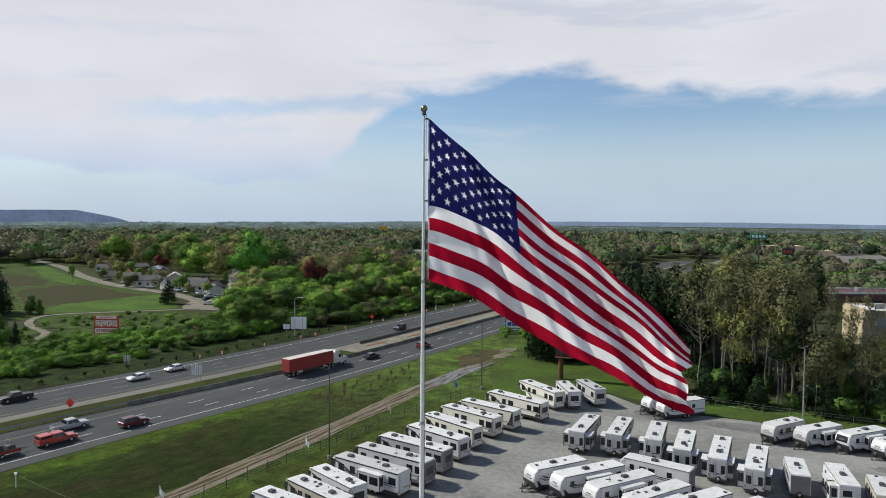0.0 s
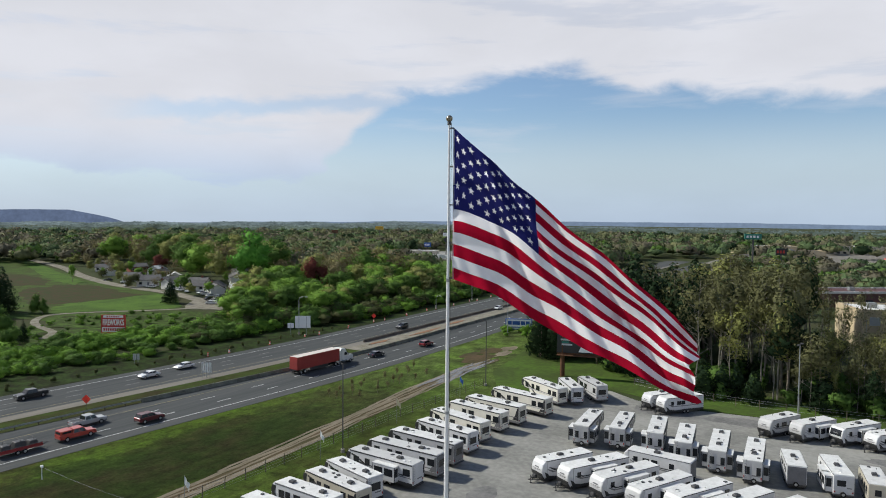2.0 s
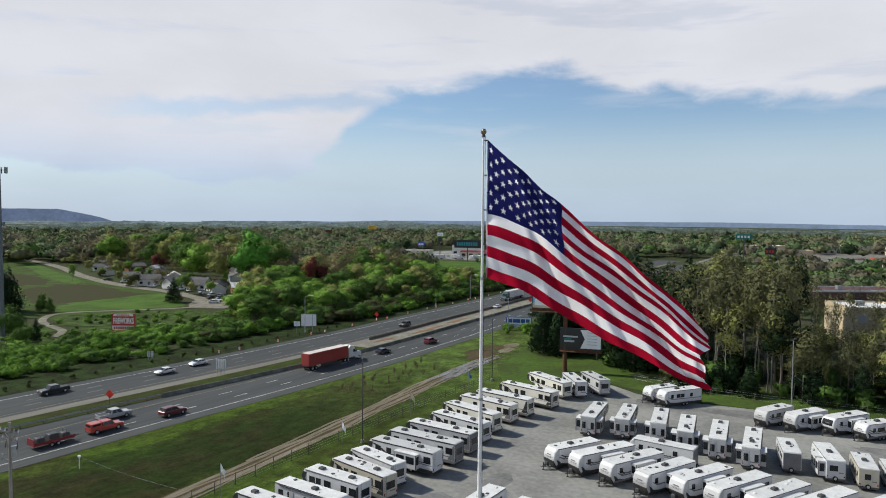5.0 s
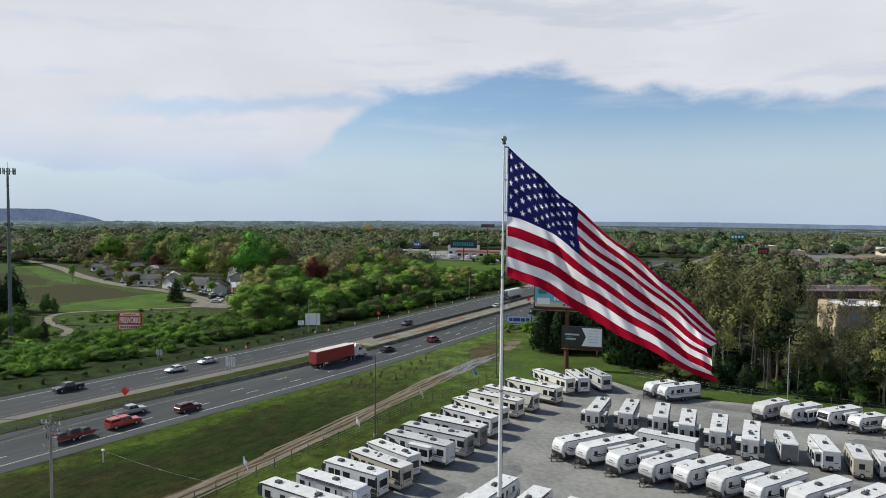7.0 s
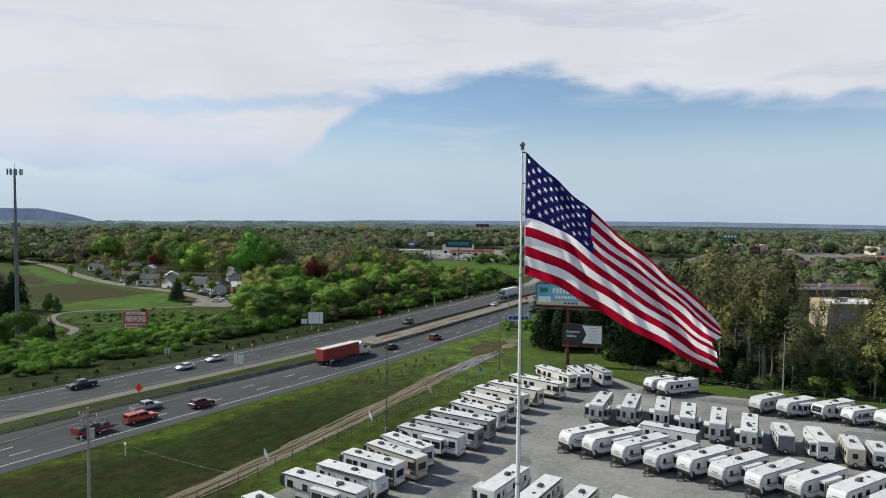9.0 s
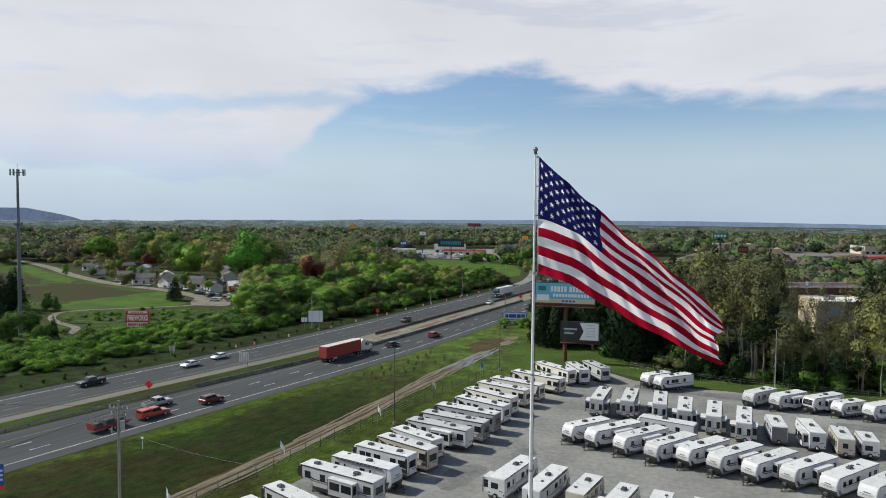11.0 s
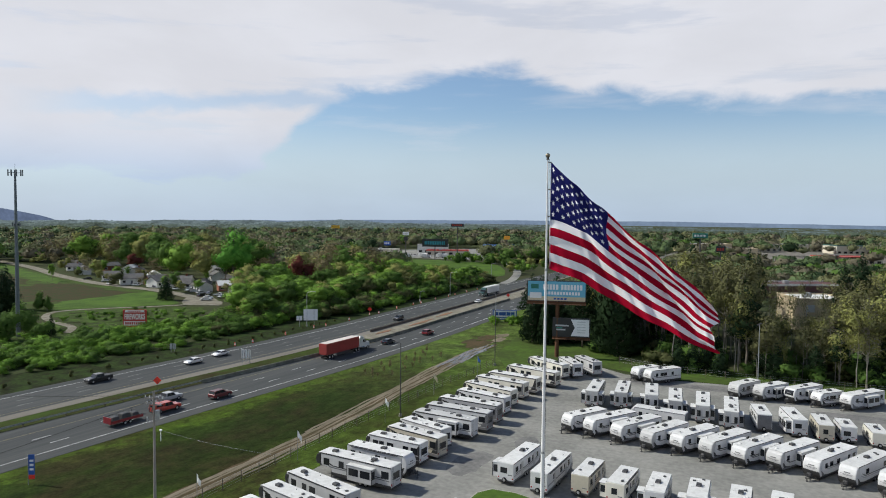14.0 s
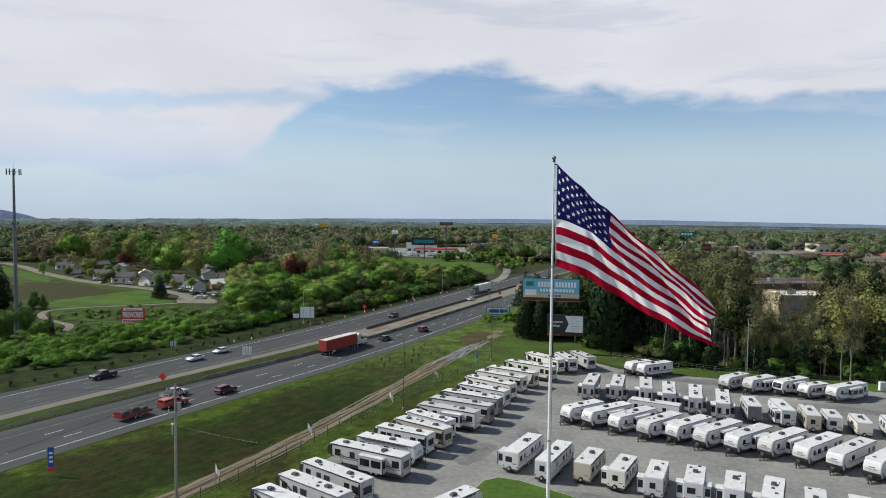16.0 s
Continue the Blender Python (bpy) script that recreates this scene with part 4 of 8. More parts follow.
def travel_trailer(rng, L, H, body, cap, roof, m, label, slides=(), two_ac=False, rear_window=True, dark_rear=False, nose_dark=False):
    """Origin on the ground below the middle; the hitch points along +x."""
    W = 2.44
    rv = thing("travel_trailer", label, "travel trailer", m, "trailers on the lot")
    z0, e = 0.62, L / 2
    shell("body", [(-e, z0 + 0.05), (-e, H - 0.12), (-e + 0.1, H), (e - 0.95, H), (e - 0.95, z0), (-e + 0.25, z0)], W, body, rv)
    shell("front_cap", [(e - 0.95, z0), (e - 0.95, H), (e - 0.62, H - 0.06), (e - 0.22, H - 0.42), (e - 0.02, H - 1.0), (e, H - 1.35), (e - 0.10, z0 + 0.55), (e - 0.42, z0 + 0.05), (e - 0.5, z0)], W - 0.02, cap, rv, 0.16)
    part("cap_guard", prism(bmesh.new(), [(e - 0.50, z0 - 0.06), (e - 0.12, z0 + 0.55), (e - 0.04, z0 + 0.80), (e + 0.025, z0 + 0.82), (e - 0.02, z0 + 0.42), (e - 0.34, z0 - 0.10)], -W / 2 + 0.03, W / 2 - 0.03), "trim_black", rv, "dark stone guard on the nose")
    part("roof", prism(bmesh.new(), [(-e + 0.02, H - 0.03), (-e + 0.06, H + 0.03), (e - 0.85, H + 0.035), (e - 0.55, H - 0.02), (e - 0.9, H - 0.05)], -W / 2 - 0.015, W / 2 + 0.015, 0.02), roof, rv)
    for y in (-W / 2 - 0.03, W / 2):
        part("roof_gutter", boxes((-e + 0.02, e - 0.7, y, y + 0.03, H - 0.09, H + 0.02)), "trim_black" if rng.random() < 0.85 else "trim_grey", rv)
    # Dark trim band, mostly black so it also deepens the shade below.
    part("skirt", boxes((-e + 0.02, e - 0.55, -W / 2 - 0.008, W / 2 + 0.008, z0 - 0.12, z0 + 0.16)), "trim_black" if rng.random() < 0.7 else "trim_grey", rv)
    for y in (-W / 2 - 0.006, W / 2 - 0.006):
        part("nose_graphic", prism(bmesh.new(), [(e - 2.4, z0 + 0.16), (e - 1.3, z0 + 0.34), (e - 0.9, z0 + 0.75), (e - 0.45, z0 + 1.0), (e - 0.62, z0 + 0.55), (e - 0.75, z0 + 0.16)], y, y + 0.012), rng.choice(("trim_black", "trim_grey")), rv)
    for z, w in ((H - 1.18, 0.86), (H - 1.30, 0.62)):
        part("cap_stripe", boxes((e - 0.10, e + 0.014, -w, w, z - 0.025, z + 0.025)), "trim_grey", rv)
    part("nose_badge", boxes((e - 0.12, e + 0.010, -0.42, 0.42, H - 0.98, H - 0.86)), "trim_grey", rv)
    if nose_dark:
        part("nose_window", prism(bmesh.new(), [(e - 0.30, H - 0.40), (e - 0.06, H - 0.95), (e + 0.02, H - 1.32), (e + 0.035, H - 1.30), (e - 0.02, H - 0.90), (e - 0.24, H - 0.36)], -0.95, 0.95), "glass_dark", rv, "dark front window")
    # Black belly, hung low to stand in for the deep shade under the trailer.
    part("underbelly", boxes((-e + 0.05, e - 0.5, -W / 2 + 0.1, W / 2 - 0.1, z0 - 0.3, z0 - 0.04)), "plastic_black", rv)
    part("chassis", boxes((-e + 0.1, e + 0.2, -0.75, -0.65, 0.42, z0), (-e + 0.1, e + 0.2, 0.65, 0.75, 0.42, z0), (-e, -e + 0.12, -W / 2 + 0.1, W / 2 - 0.1, 0.42, 0.55)), "steel_dark", rv)
    part("tongue", rods(((e - 0.2, -0.7, 0.5), (e + 1.25, -0.04, 0.5), 0.055), ((e - 0.2, 0.7, 0.5), (e + 1.25, 0.04, 0.5), 0.055), ((e + 1.15, 0, 0.5), (e + 1.42, 0, 0.55), 0.07)), "steel_dark", rv, "black steel hitch tongue")
    part("tongue_jack", rods(((e + 0.98, 0, 0.09), (e + 0.98, 0, 0.95), 0.05), ((e + 0.98, 0, 0.86), (e + 0.98, 0, 1.12), 0.085), ((e + 0.98, 0, 0.0), (e + 0.98, 0, 0.10), 0.17)), "plastic_black", rv)
    part("propane_cover", box(bmesh.new(), e + 0.12, e + 0.58, -0.36, 0.36, 0.55, 1.12, 0.10, 0.05), "plastic_black", rv)
    part("battery_box", box(bmesh.new(), e + 0.62, e + 0.82, -0.18, 0.18, 0.55, 0.80, 0.03), "plastic_black", rv)
    ax = -0.06 * L
    for y in (-W / 2 + 0.14, W / 2 - 0.14):
        for x in ((ax - 0.42, ax + 0.42) if L > 6 else (ax,)):
            wheel(rv, x, y)
        lo, hi = sorted((y, y + (0.16 if y > 0 else -0.16)))
        part("fender", boxes((ax - 0.95, ax + 0.95, lo, hi, 0.74, 0.82)), "trim_black", rv)
    for x in (-e + 0.5, e - 0.9):
        for y in (-0.9, 0.9):
            part("stabiliser", rods(((x, y, 0.55), (x + 0.15, y, 0.03), 0.035), ((x + 0.15, y, 0.0), (x + 0.15, y, 0.04), 0.12), n=6), "steel_dark", rv)
    taken = [(a, b, s) for a, b, s in slides]
    def free(a, b, s):
        return all(s != q or b < p0 - 0.15 or a > p1 + 0.15 for p0, p1, q in taken)
    for a, b, s in slides:
        slide_out(rv, a, b, s, 0.78, H - 0.36, 0.95, body, W, H, rng)
    for s in (1, -1):
        for x, w in ((e - 1.9, 0.55), (e - 3.4, 0.85), (-e + 1.1, 0.75), (-e + 2.6, 0.6), (0.2, 0.8)):
            if free(x - w / 2, x + w / 2, s) and rng.random() < 0.85:
                pane(rv, "y", s * W / 2, x - w / 2, x + w / 2, H - 1.35, H - 0.72, s)
    s = -1
    for x in (0.2 * L, -0.22 * L):
        if free(x - 0.4, x + 0.4, s):
            d = part("entry_door", boxes((x - 0.36, x + 0.36, s * W / 2 - 0.03, s * W / 2 + 0.005, z0 + 0.12, z0 + 2.0)) if s < 0 else bmesh.new(), "rv_silver", rv, "entry door")
            d.location.y = -0.012
            part("door_handle", boxes((x + 0.22, x + 0.30, -W / 2 - 0.06, -W / 2 - 0.02, z0 + 0.95, z0 + 1.08)), "trim_black", d)
            part("entry_step", boxes((x - 0.32, x + 0.32, -W / 2 - 0.28, -W / 2 + 0.05, 0.40, 0.44)), "steel_dark", d)
    part("awning_roll", rods(((-e + 0.8, -W / 2 - 0.09, H - 0.16), (e - 1.6, -W / 2 - 0.09, H - 0.16), 0.06), n=8), "trim_black" if rng.random() < 0.6 else "plastic_white", rv, "rolled awning")
    stripes(rv, L, W, H, z0 + 0.2, rng, rng.choice((("trim_grey", "trim_black"), ("trim_grey",), ("rv_grey", "trim_grey"))))
    if dark_rear:
        part("rear_ramp", boxes((-e - 0.05, -e - 0.002, -W / 2 + 0.08, W / 2 - 0.08, z0 + 0.05, H - 0.15)), "trim_grey", rv, "dark grey rear loading ramp")
    elif rear_window:
        pane(rv, "x", -e, -0.2, 0.75 if rng.random() < 0.5 else 0.45, H - 1.45, H - 0.75, -1)
    part("rear_badge", boxes((-e - 0.012, -e - 0.002, -0.95, -0.35, H - 1.75, H - 1.62)), "trim_grey", rv)
    for y in (-1.05, 1.05):
        part("tail_light", boxes((-e - 0.03, -e, y - 0.08, y + 0.08, z0 + 0.25, z0 + 0.45)), "lamp_red", rv)
    part("bumper", boxes((-e - 0.14, -e - 0.03, -1.15, 1.15, 0.45, 0.56)), "steel_dark", rv)
    spare = part("spare_tyre", rods(((-e - 0.32, 0.1, 0.72), (-e - 0.12, 0.1, 0.72), 0.34, 0.34), n=18), "rubber", rv)
    part("spare_rim", rods(((-e - 0.335, 0.1, 0.72), (-e - 0.31, 0.1, 0.72), 0.18, 0.2), n=12), "rim", spare)
    roof_gear(rv, rng, L, H, e - 2.0 if two_ac else rng.uniform(-0.8, 0.9), two_ac)
    return rv


def fifth_wheel(rng, L, H, body, cap, roof, m, label, slides=(), two_ac=True, rear_window=True, rear_pair=False, dark_rear=False):
    """Origin on the ground below the middle; the raised nose points along +x."""
    W, z0, e = 2.46, 0.72, L / 2
    rv = thing("fifth_wheel_trailer", label, "fifth wheel trailer", m, "trailers on the lot")
    shell("body", [(-e, z0 + 0.05), (-e, H - 0.10), (-e + 0.1, H), (e - 1.0, H), (e - 1.0, 1.72), (e - 2.75, 1.62), (e - 3.0, z0), (-e + 0.2, z0)], W, body, rv)
    shell("front_cap", [(e - 1.0, 1.72), (e - 1.0, H), (e - 0.55, H - 0.10), (e - 0.16, H - 0.45), (e, H - 0.95), (e - 0.06, 2.0), (e - 0.35, 1.75)], W - 0.02, cap, rv, 0.18)
    for y in (-W / 2 - 0.006, W / 2 - 0.006):
        part("cap_graphic", prism(bmesh.new(), [(e - 1.0, H - 0.35), (e - 0.35, H - 0.3), (e - 0.1, H - 0.9), (e - 0.3, 1.85), (e - 1.2, 1.8), (e - 0.75, 2.3)], y, y + 0.012), "trim_black", rv)
    part("roof", prism(bmesh.new(), [(-e + 0.02, H - 0.03), (-e + 0.06, H + 0.035), (e - 0.95, H + 0.04), (e - 0.5, H - 0.06), (e - 0.9, H - 0.07)], -W / 2 - 0.015, W / 2 + 0.015, 0.02), roof, rv)
    for y in (-W / 2 - 0.03, W / 2):
        part("roof_gutter", boxes((-e + 0.02, e - 0.8, y, y + 0.03, H - 0.16, H + 0.015)), "trim_black" if rng.random() < 0.8 else "trim_grey", rv)
    part("skirt", boxes((-e + 0.02, e - 3.0, -W / 2 - 0.008, W / 2 + 0.008, z0 - 0.12, z0 + 0.3)), "trim_black" if rng.random() < 0.5 else "trim_grey", rv)
    part("chassis", boxes((-e + 0.1, e - 2.9, -0.8, -0.68, 0.48, z0), (-e + 0.1, e - 2.9, 0.68, 0.8, 0.48, z0), (e - 2.9, e - 0.9, -0.5, 0.5, 1.52, 1.66)), "steel_dark", rv)
    part("pin_box", prism(bmesh.new(), [(e - 1.3, 1.68), (e - 0.35, 1.68), (e + 0.05, 1.35), (e + 0.05, 1.12), (e - 0.25, 1.12), (e - 0.8, 1.5)], -0.22, 0.22), "steel_dark", rv, "black steel pin box")
    for y in (-0.85, 0.85):
        part("landing_leg", rods(((e - 2.6, y, 0.05), (e - 2.6, y, 1.6), 0.065), ((e - 2.6, y, 0.0), (e - 2.6, y, 0.06), 0.16)), "steel_dark", rv)
    ax = -0.14 * L
    for y in (-W / 2 + 0.14, W / 2 - 0.14):
        for x in (ax - 0.45, ax + 0.45):
            wheel(rv, x, y, 0.40, 0.24)
    for a, b, s in slides:
        slide_out(rv, a, b, s, 0.88, H - 0.55, 0.85, body, W, H, rng)
    def free(a, b, s):
        return all(s != q or b < p0 - 0.15 or a > p1 + 0.15 for p0, p1, q in slides)
    for s in (1, -1):
        for x, w in ((e - 2.0, 0.95), (-e + 1.0, 1.1), (-e + 2.5, 0.9), (0.3, 1.1), (1.9, 0.8)):
            if free(x - w / 2, x + w / 2, s) and rng.random() < 0.9:
                pane(rv, "y", s * W / 2, x - w / 2, x + w / 2, H - 1.6, H - 0.72, s)
        x = e - 3.5
        if free(x - 0.4, x + 0.4, s) and s < 0:
            d = part("entry_door", boxes((x - 0.36, x + 0.36, -W / 2 - 0.03, -W / 2 + 0.01, z0 + 0.1, z0 + 2.05)), "trim_grey", rv, "dark entry door")
            part("door_handle", boxes((x + 0.22, x + 0.30, -W / 2 - 0.06, -W / 2 - 0.03, z0 + 0.95, z0 + 1.08)), "chrome", d)
    if rng.random() < 0.75:
        for y in (-W / 2 - 0.007, W / 2 - 0.005):
            part("side_swoosh", prism(bmesh.new(), [(e - 1.1, H - 0.42), (e - 2.1, H - 0.62), (e - 3.4, H - 1.30), (e - 4.9, z0 + 0.42), (e - 4.3, z0 + 0.40), (e - 2.9, H - 1.38), (e - 1.8, H - 0.82), (e - 1.1, H - 0.66)], y, y + 0.012), "trim_black", rv, "black painted swoosh")
    part("awning_roll", rods(((-e + 1.0, -W / 2 - 0.09, H - 0.18), (e - 3.0, -W / 2 - 0.09, H - 0.18), 0.065), n=8), "trim_black", rv, "rolled awning")
    stripes(rv, L, W, H, z0 + 0.35, rng, rng.choice((("trim_grey", "trim_black"), ("trim_grey",), ("rv_grey", "trim_grey"))))
    if rear_pair:
        pane(rv, "x", -e, -0.98, -0.52, H - 1.95, H - 0.95, -1)
        pane(rv, "x", -e, 0.40, 0.92, H - 1.95, H - 0.95, -1)
        spare = part("spare_tyre", rods(((-e - 0.34, -0.2, 0.78), (-e - 0.14, -0.2, 0.78), 0.34, 0.34), n=18), "rubber", rv)
        part("spare_rim", rods(((-e - 0.355, -0.2, 0.78), (-e - 0.33, -0.2, 0.78), 0.18, 0.2), n=12), "rim", spare)
    elif rear_window:
        pane(rv, "x", -e, -0.75, 0.75, H - 1.75, H - 0.85, -1)
    if dark_rear:
        part("rear_panel", boxes((-e - 0.006, -e + 0.05, -W / 2 + 0.06, W / 2 - 0.06, z0 + 0.1, H - 0.12)), "trim_grey", rv, "dark grey rear wall panel")
    if rng.random() < 0.65:
        for y in (-W / 2 - 0.006, W / 2 - 0.006):
            part("accent_panel", prism(bmesh.new(), [(-e + 0.04, z0 + 0.35), (-e + 1.3, z0 + 0.35), (-e + 0.75, z0 + 1.2), (-e + 0.35, H - 0.35), (-e + 0.04, H - 0.2)], y, y + 0.012), rng.choice(("trim_black", "trim_grey")), rv, "dark painted corner accent")
    part("ladder", rods(((-e - 0.1, 0.78, 0.9), (-e - 0.1, 0.78, H + 0.1), 0.018), ((-e - 0.1, 1.08, 0.9), (-e - 0.1, 1.08, H + 0.1), 0.018), *[((-e - 0.1, 0.78, 1.0 + 0.33 * k), (-e - 0.1, 1.08, 1.0 + 0.33 * k), 0.014) for k in range(7)], n=5), "chrome", rv)
    part("rear_badge", boxes((-e - 0.012, -e - 0.002, -0.9, 0.1, 1.35, 1.5)), "trim_grey", rv)
    for y in (-1.08, 1.08):
        part("tail_light", boxes((-e - 0.03, -e, y - 0.07, y + 0.07, 1.0, 1.3)), "lamp_red", rv)
    part("bumper", boxes((-e - 0.14, -e - 0.03, -1.18, 1.18, 0.5, 0.62)), "steel_dark", rv)
    roof_gear(rv, rng, L, H, e - 2.6, two_ac)
    return rv


COLOURS = {"rv_white": "white", "rv_cream": "cream", "rv_beige": "beige", "rv_grey": "grey", "rv_silver": "silver-grey"}


def park(kind, rear, nose, body="rv_white", cap="rv_white", roof="rv_roof", slides=0, H=None, length=None, where="on the asphalt lot", seed=0, **kw):
    rng = random.Random(seed)
    rear, nose = Vector(rear), Vector(nose)
    d = nose - rear
    L = length or d.length
    m = Matrix.Translation((*(rear + d.normalized() * L / 2), 0.085)) @ Matrix.Rotation(math.atan2(d.y, d.x), 4, "Z")
    sl = []
    if slides & 1:
        sl.append((-0.12 * L, 0.18 * L, -1))
    if slides & 2:
        sl.append((-0.30 * L, 0.02 * L, 1))
    if slides & 4:
        sl.append((-0.46 * L, -0.24 * L, -1))
    if slides & 8:
        sl.append((0.24 * L, 0.38 * L, -1))
    if slides & 32:
        sl.append((-0.22 * L, 0.14 * L, 1))
    if slides & 16:
        sl.append((-0.47 * L, -0.26 * L, 1))
    words = COLOURS[body]
    if kind == "fifth":
        cap_words = {"trim_black": "black", "trim_grey": "dark grey"}.get(cap, COLOURS.get(cap, "white"))
        label = f"{words} fifth wheel with {cap_words} nose, parked {where}"
        return fifth_wheel(rng, L, H or 3.5, body, cap, roof, m, label, sl, **kw)
    tail = "with dark rear ramp" if kw.get("dark_rear") else ("with extended slide-out" if sl else "with dark windows")
    label = f"{words} travel trailer {tail}, parked {where}"
    return travel_trailer(rng, L, H or 3.1, body, cap, roof, m, label, sl, **kw)


WL = "nose to the fence"
park("fifth", (-51.0, 25.6), (-62.6, 28.2), "rv_silver", "trim_black", slides=1, where=WL, seed=1)
park("fifth", (-51.2, 30.7), (-62.9, 33.3), "rv_silver", "trim_black", slides=1, where=WL, seed=2)
park("fifth", (-51.2, 35.6), (-63.0, 38.4), "rv_silver", "rv_silver", slides=9, where=WL, seed=3)
park("fifth", (-51.3, 45.8), (-64.3, 46.4), "rv_silver", "trim_black", slides=10 | 4, where=WL, seed=4)
park("travel", (-62.6, 51.7), (-52.0, 51.2), slides=0, H=3.2, where="tail to the fence", seed=5)
park("fifth", (-52.6, 55.9), (-62.6, 56.5), slides=1, where=WL, seed=6)
park("fifth", (-51.4, 59.6), (-62.0, 61.6), "rv_beige", "rv_beige", slides=9, where=WL, seed=7)
park("fifth", (-52.8, 63.6), (-62.2, 66.0), slides=1, where=WL, seed=8)
park("fifth", (-51.0, 70.4), (-62.8, 70.9), slides=2 | 4, roof="rv_roof_grey", where=WL, seed=9, rear_window=False)
park("fifth", (-50.4, 75.4), (-63.0, 75.8), "rv_white", "trim_black", slides=4, roof="rv_roof_grey", where=WL, seed=10, dark_rear=True)
park("fifth", (-50.8, 80.6), (-63.2, 81.3), "rv_grey", "trim_black", slides=1, where=WL, seed=11, dark_rear=True)
park("fifth", (-51.5, 86.0), (-62.6, 87.9), slides=4 | 1, where=WL, seed=12)
park("fifth", (-52.4, 91.6), (-64.0, 94.4), "rv_cream", "rv_cream", slides=1, where=WL, seed=13)
park("fifth", (-52.4, 98.3), (-64.2, 100.2), "rv_cream", "rv_cream", slides=1, where=WL, seed=14)
park("fifth", (-51.6, 103.5), (-63.5, 105.1), "rv_cream", "rv_cream", slides=9, where=WL, seed=15)
park("fifth", (-49.8, 110.7), (-62.3, 113.3), "rv_cream", "rv_cream", slides=1, where=WL, seed=16)
park("fifth", (-50.6, 119.0), (-61.0, 124.6), "rv_cream", "rv_cream", slides=1, where="by the mown lawn", seed=17)
park("fifth", (-48.4, 121.0), (-54.4, 128.4), slides=0, where="by the mown lawn", seed=18)
park("fifth", (-45.0, 125.4), (-51.6, 131.8), "rv_silver", "rv_silver", slides=0, roof="rv_roof_grey", where="by the mown lawn", seed=19)

MID = "in the middle row"
park("travel", (-34.6, 89.4), (-38.9, 81.6), H=3.05, where=MID, seed=21)
park("travel", (-29.6, 90.2), (-34.9, 80.9), slides=32, H=3.1, where=MID, seed=22)
park("travel", (-25.2, 89.2), (-30.0, 80.0), slides=32, H=3.1, where=MID, seed=23)
park("travel", (-20.6, 88.0), (-24.9, 78.8), cap="rv_silver", H=3.1, slides=32, where=MID, seed=24)
park("travel", (-20.6, 92.6), (-30.2, 93.4), dark_rear=True, slides=1, H=3.2, where="across the row end", seed=25)
park("travel", (-15.8, 88.2), (-20.4, 79.4), slides=32, H=3.1, where=MID, seed=26)
park("travel", (-11.0, 88.0), (-16.0, 78.7), cap="rv_silver", slides=32, H=3.1, where=MID, seed=27)
park("travel", (-6.4, 87.4), (-11.3, 78.2), slides=32, H=3.1, where=MID, seed=28)
park("travel", (-1.3, 87.8), (-6.5, 78.6), cap="rv_silver", slides=32, H=3.1, where=MID, seed=29)
park("travel", (3.6, 87.6), (-1.6, 77.7), slides=0, H=3.1, where=MID, seed=30, two_ac=False)
park("travel", (8.0, 87.0), (2.8, 76.8), slides=0, H=3.1, where=MID, seed=31)
park("travel", (12.6, 86.0), (7.4, 75.6), slides=32, H=3.1, where=MID, seed=32)
park("travel", (17.0, 85.0), (12.0, 74.6), slides=32, H=3.1, where=MID, seed=33)

BK = "in the row behind"
for k, (a, b, sl, col) in enumerate((((-39.0, 98.4), (-40.3, 109.4), 20, "rv_silver"), ((-33.8, 100.2), (-35.4, 111.0), 20, "rv_silver"), ((-28.2, 101.2), (-30.1, 111.6), 16, "rv_white"),
                                     ((-23.5, 99.0), (-25.2, 109.8), 20, "rv_silver"), ((-18.6, 98.0), (-20.0, 109.6), 20, "rv_silver"), ((-13.7, 96.4), (-14.8, 108.2), 20, "rv_silver"))):
    park("fifth", a, b, col, "rv_white", slides=sl, where=BK, seed=40 + k, H=3.5, rear_pair=True)
park("travel", (-8.5, 98.4), (-10.2, 106.0), dark_rear=True, H=3.2, where=BK, seed=47)
park("travel", (-3.0, 98.0), (-5.4, 106.6), H=3.2, slides=18, where=BK, seed=48)
park("travel", (0.9, 97.0), (-0.4, 104.8), "rv_beige", "rv_beige", H=3.1, where=BK, seed=49)
park("travel", (4.2, 98.4), (3.2, 104.4), H=2.9, where=BK, seed=50)
park("travel", (8.6, 97.8), (7.6, 104.2), "rv_cream", "rv_cream", H=2.7, where=BK, seed=51, rear_window=False)
park("travel", (13.4, 97.4), (12.4, 104.6), H=3.0, where=BK, seed=52)

FR = "in the front row"
park("travel", (-39.2, 55.0), (-38.7, 65.4), slides=16, H=3.1, where=FR, seed=61)
park("travel", (-33.9, 53.7), (-33.6, 64.2), H=3.1, slides=0, where=FR, seed=62)
park("travel", (-28.9, 55.7), (-28.6, 63.6), "rv_beige", "rv_beige", H=3.0, where=FR, seed=63, rear_window=False)
park("travel", (-24.1, 55.2), (-23.7, 62.8), "rv_cream", "rv_white", slides=16, H=3.0, where=FR, seed=64)
park("travel", (-19.1, 54.6), (-19.4, 62.4), slides=16, H=3.1, where=FR, seed=65)
park("travel", (-14.2, 55.2), (-14.6, 62.6), slides=20, H=3.1, where=FR, seed=66)
park("travel", (-9.4, 55.4), (-9.6, 62.8), slides=16, H=3.1, where=FR, seed=67)
park("travel", (-5.1, 54.5), (-4.8, 63.0), slides=16, H=3.1, where=FR, seed=68)
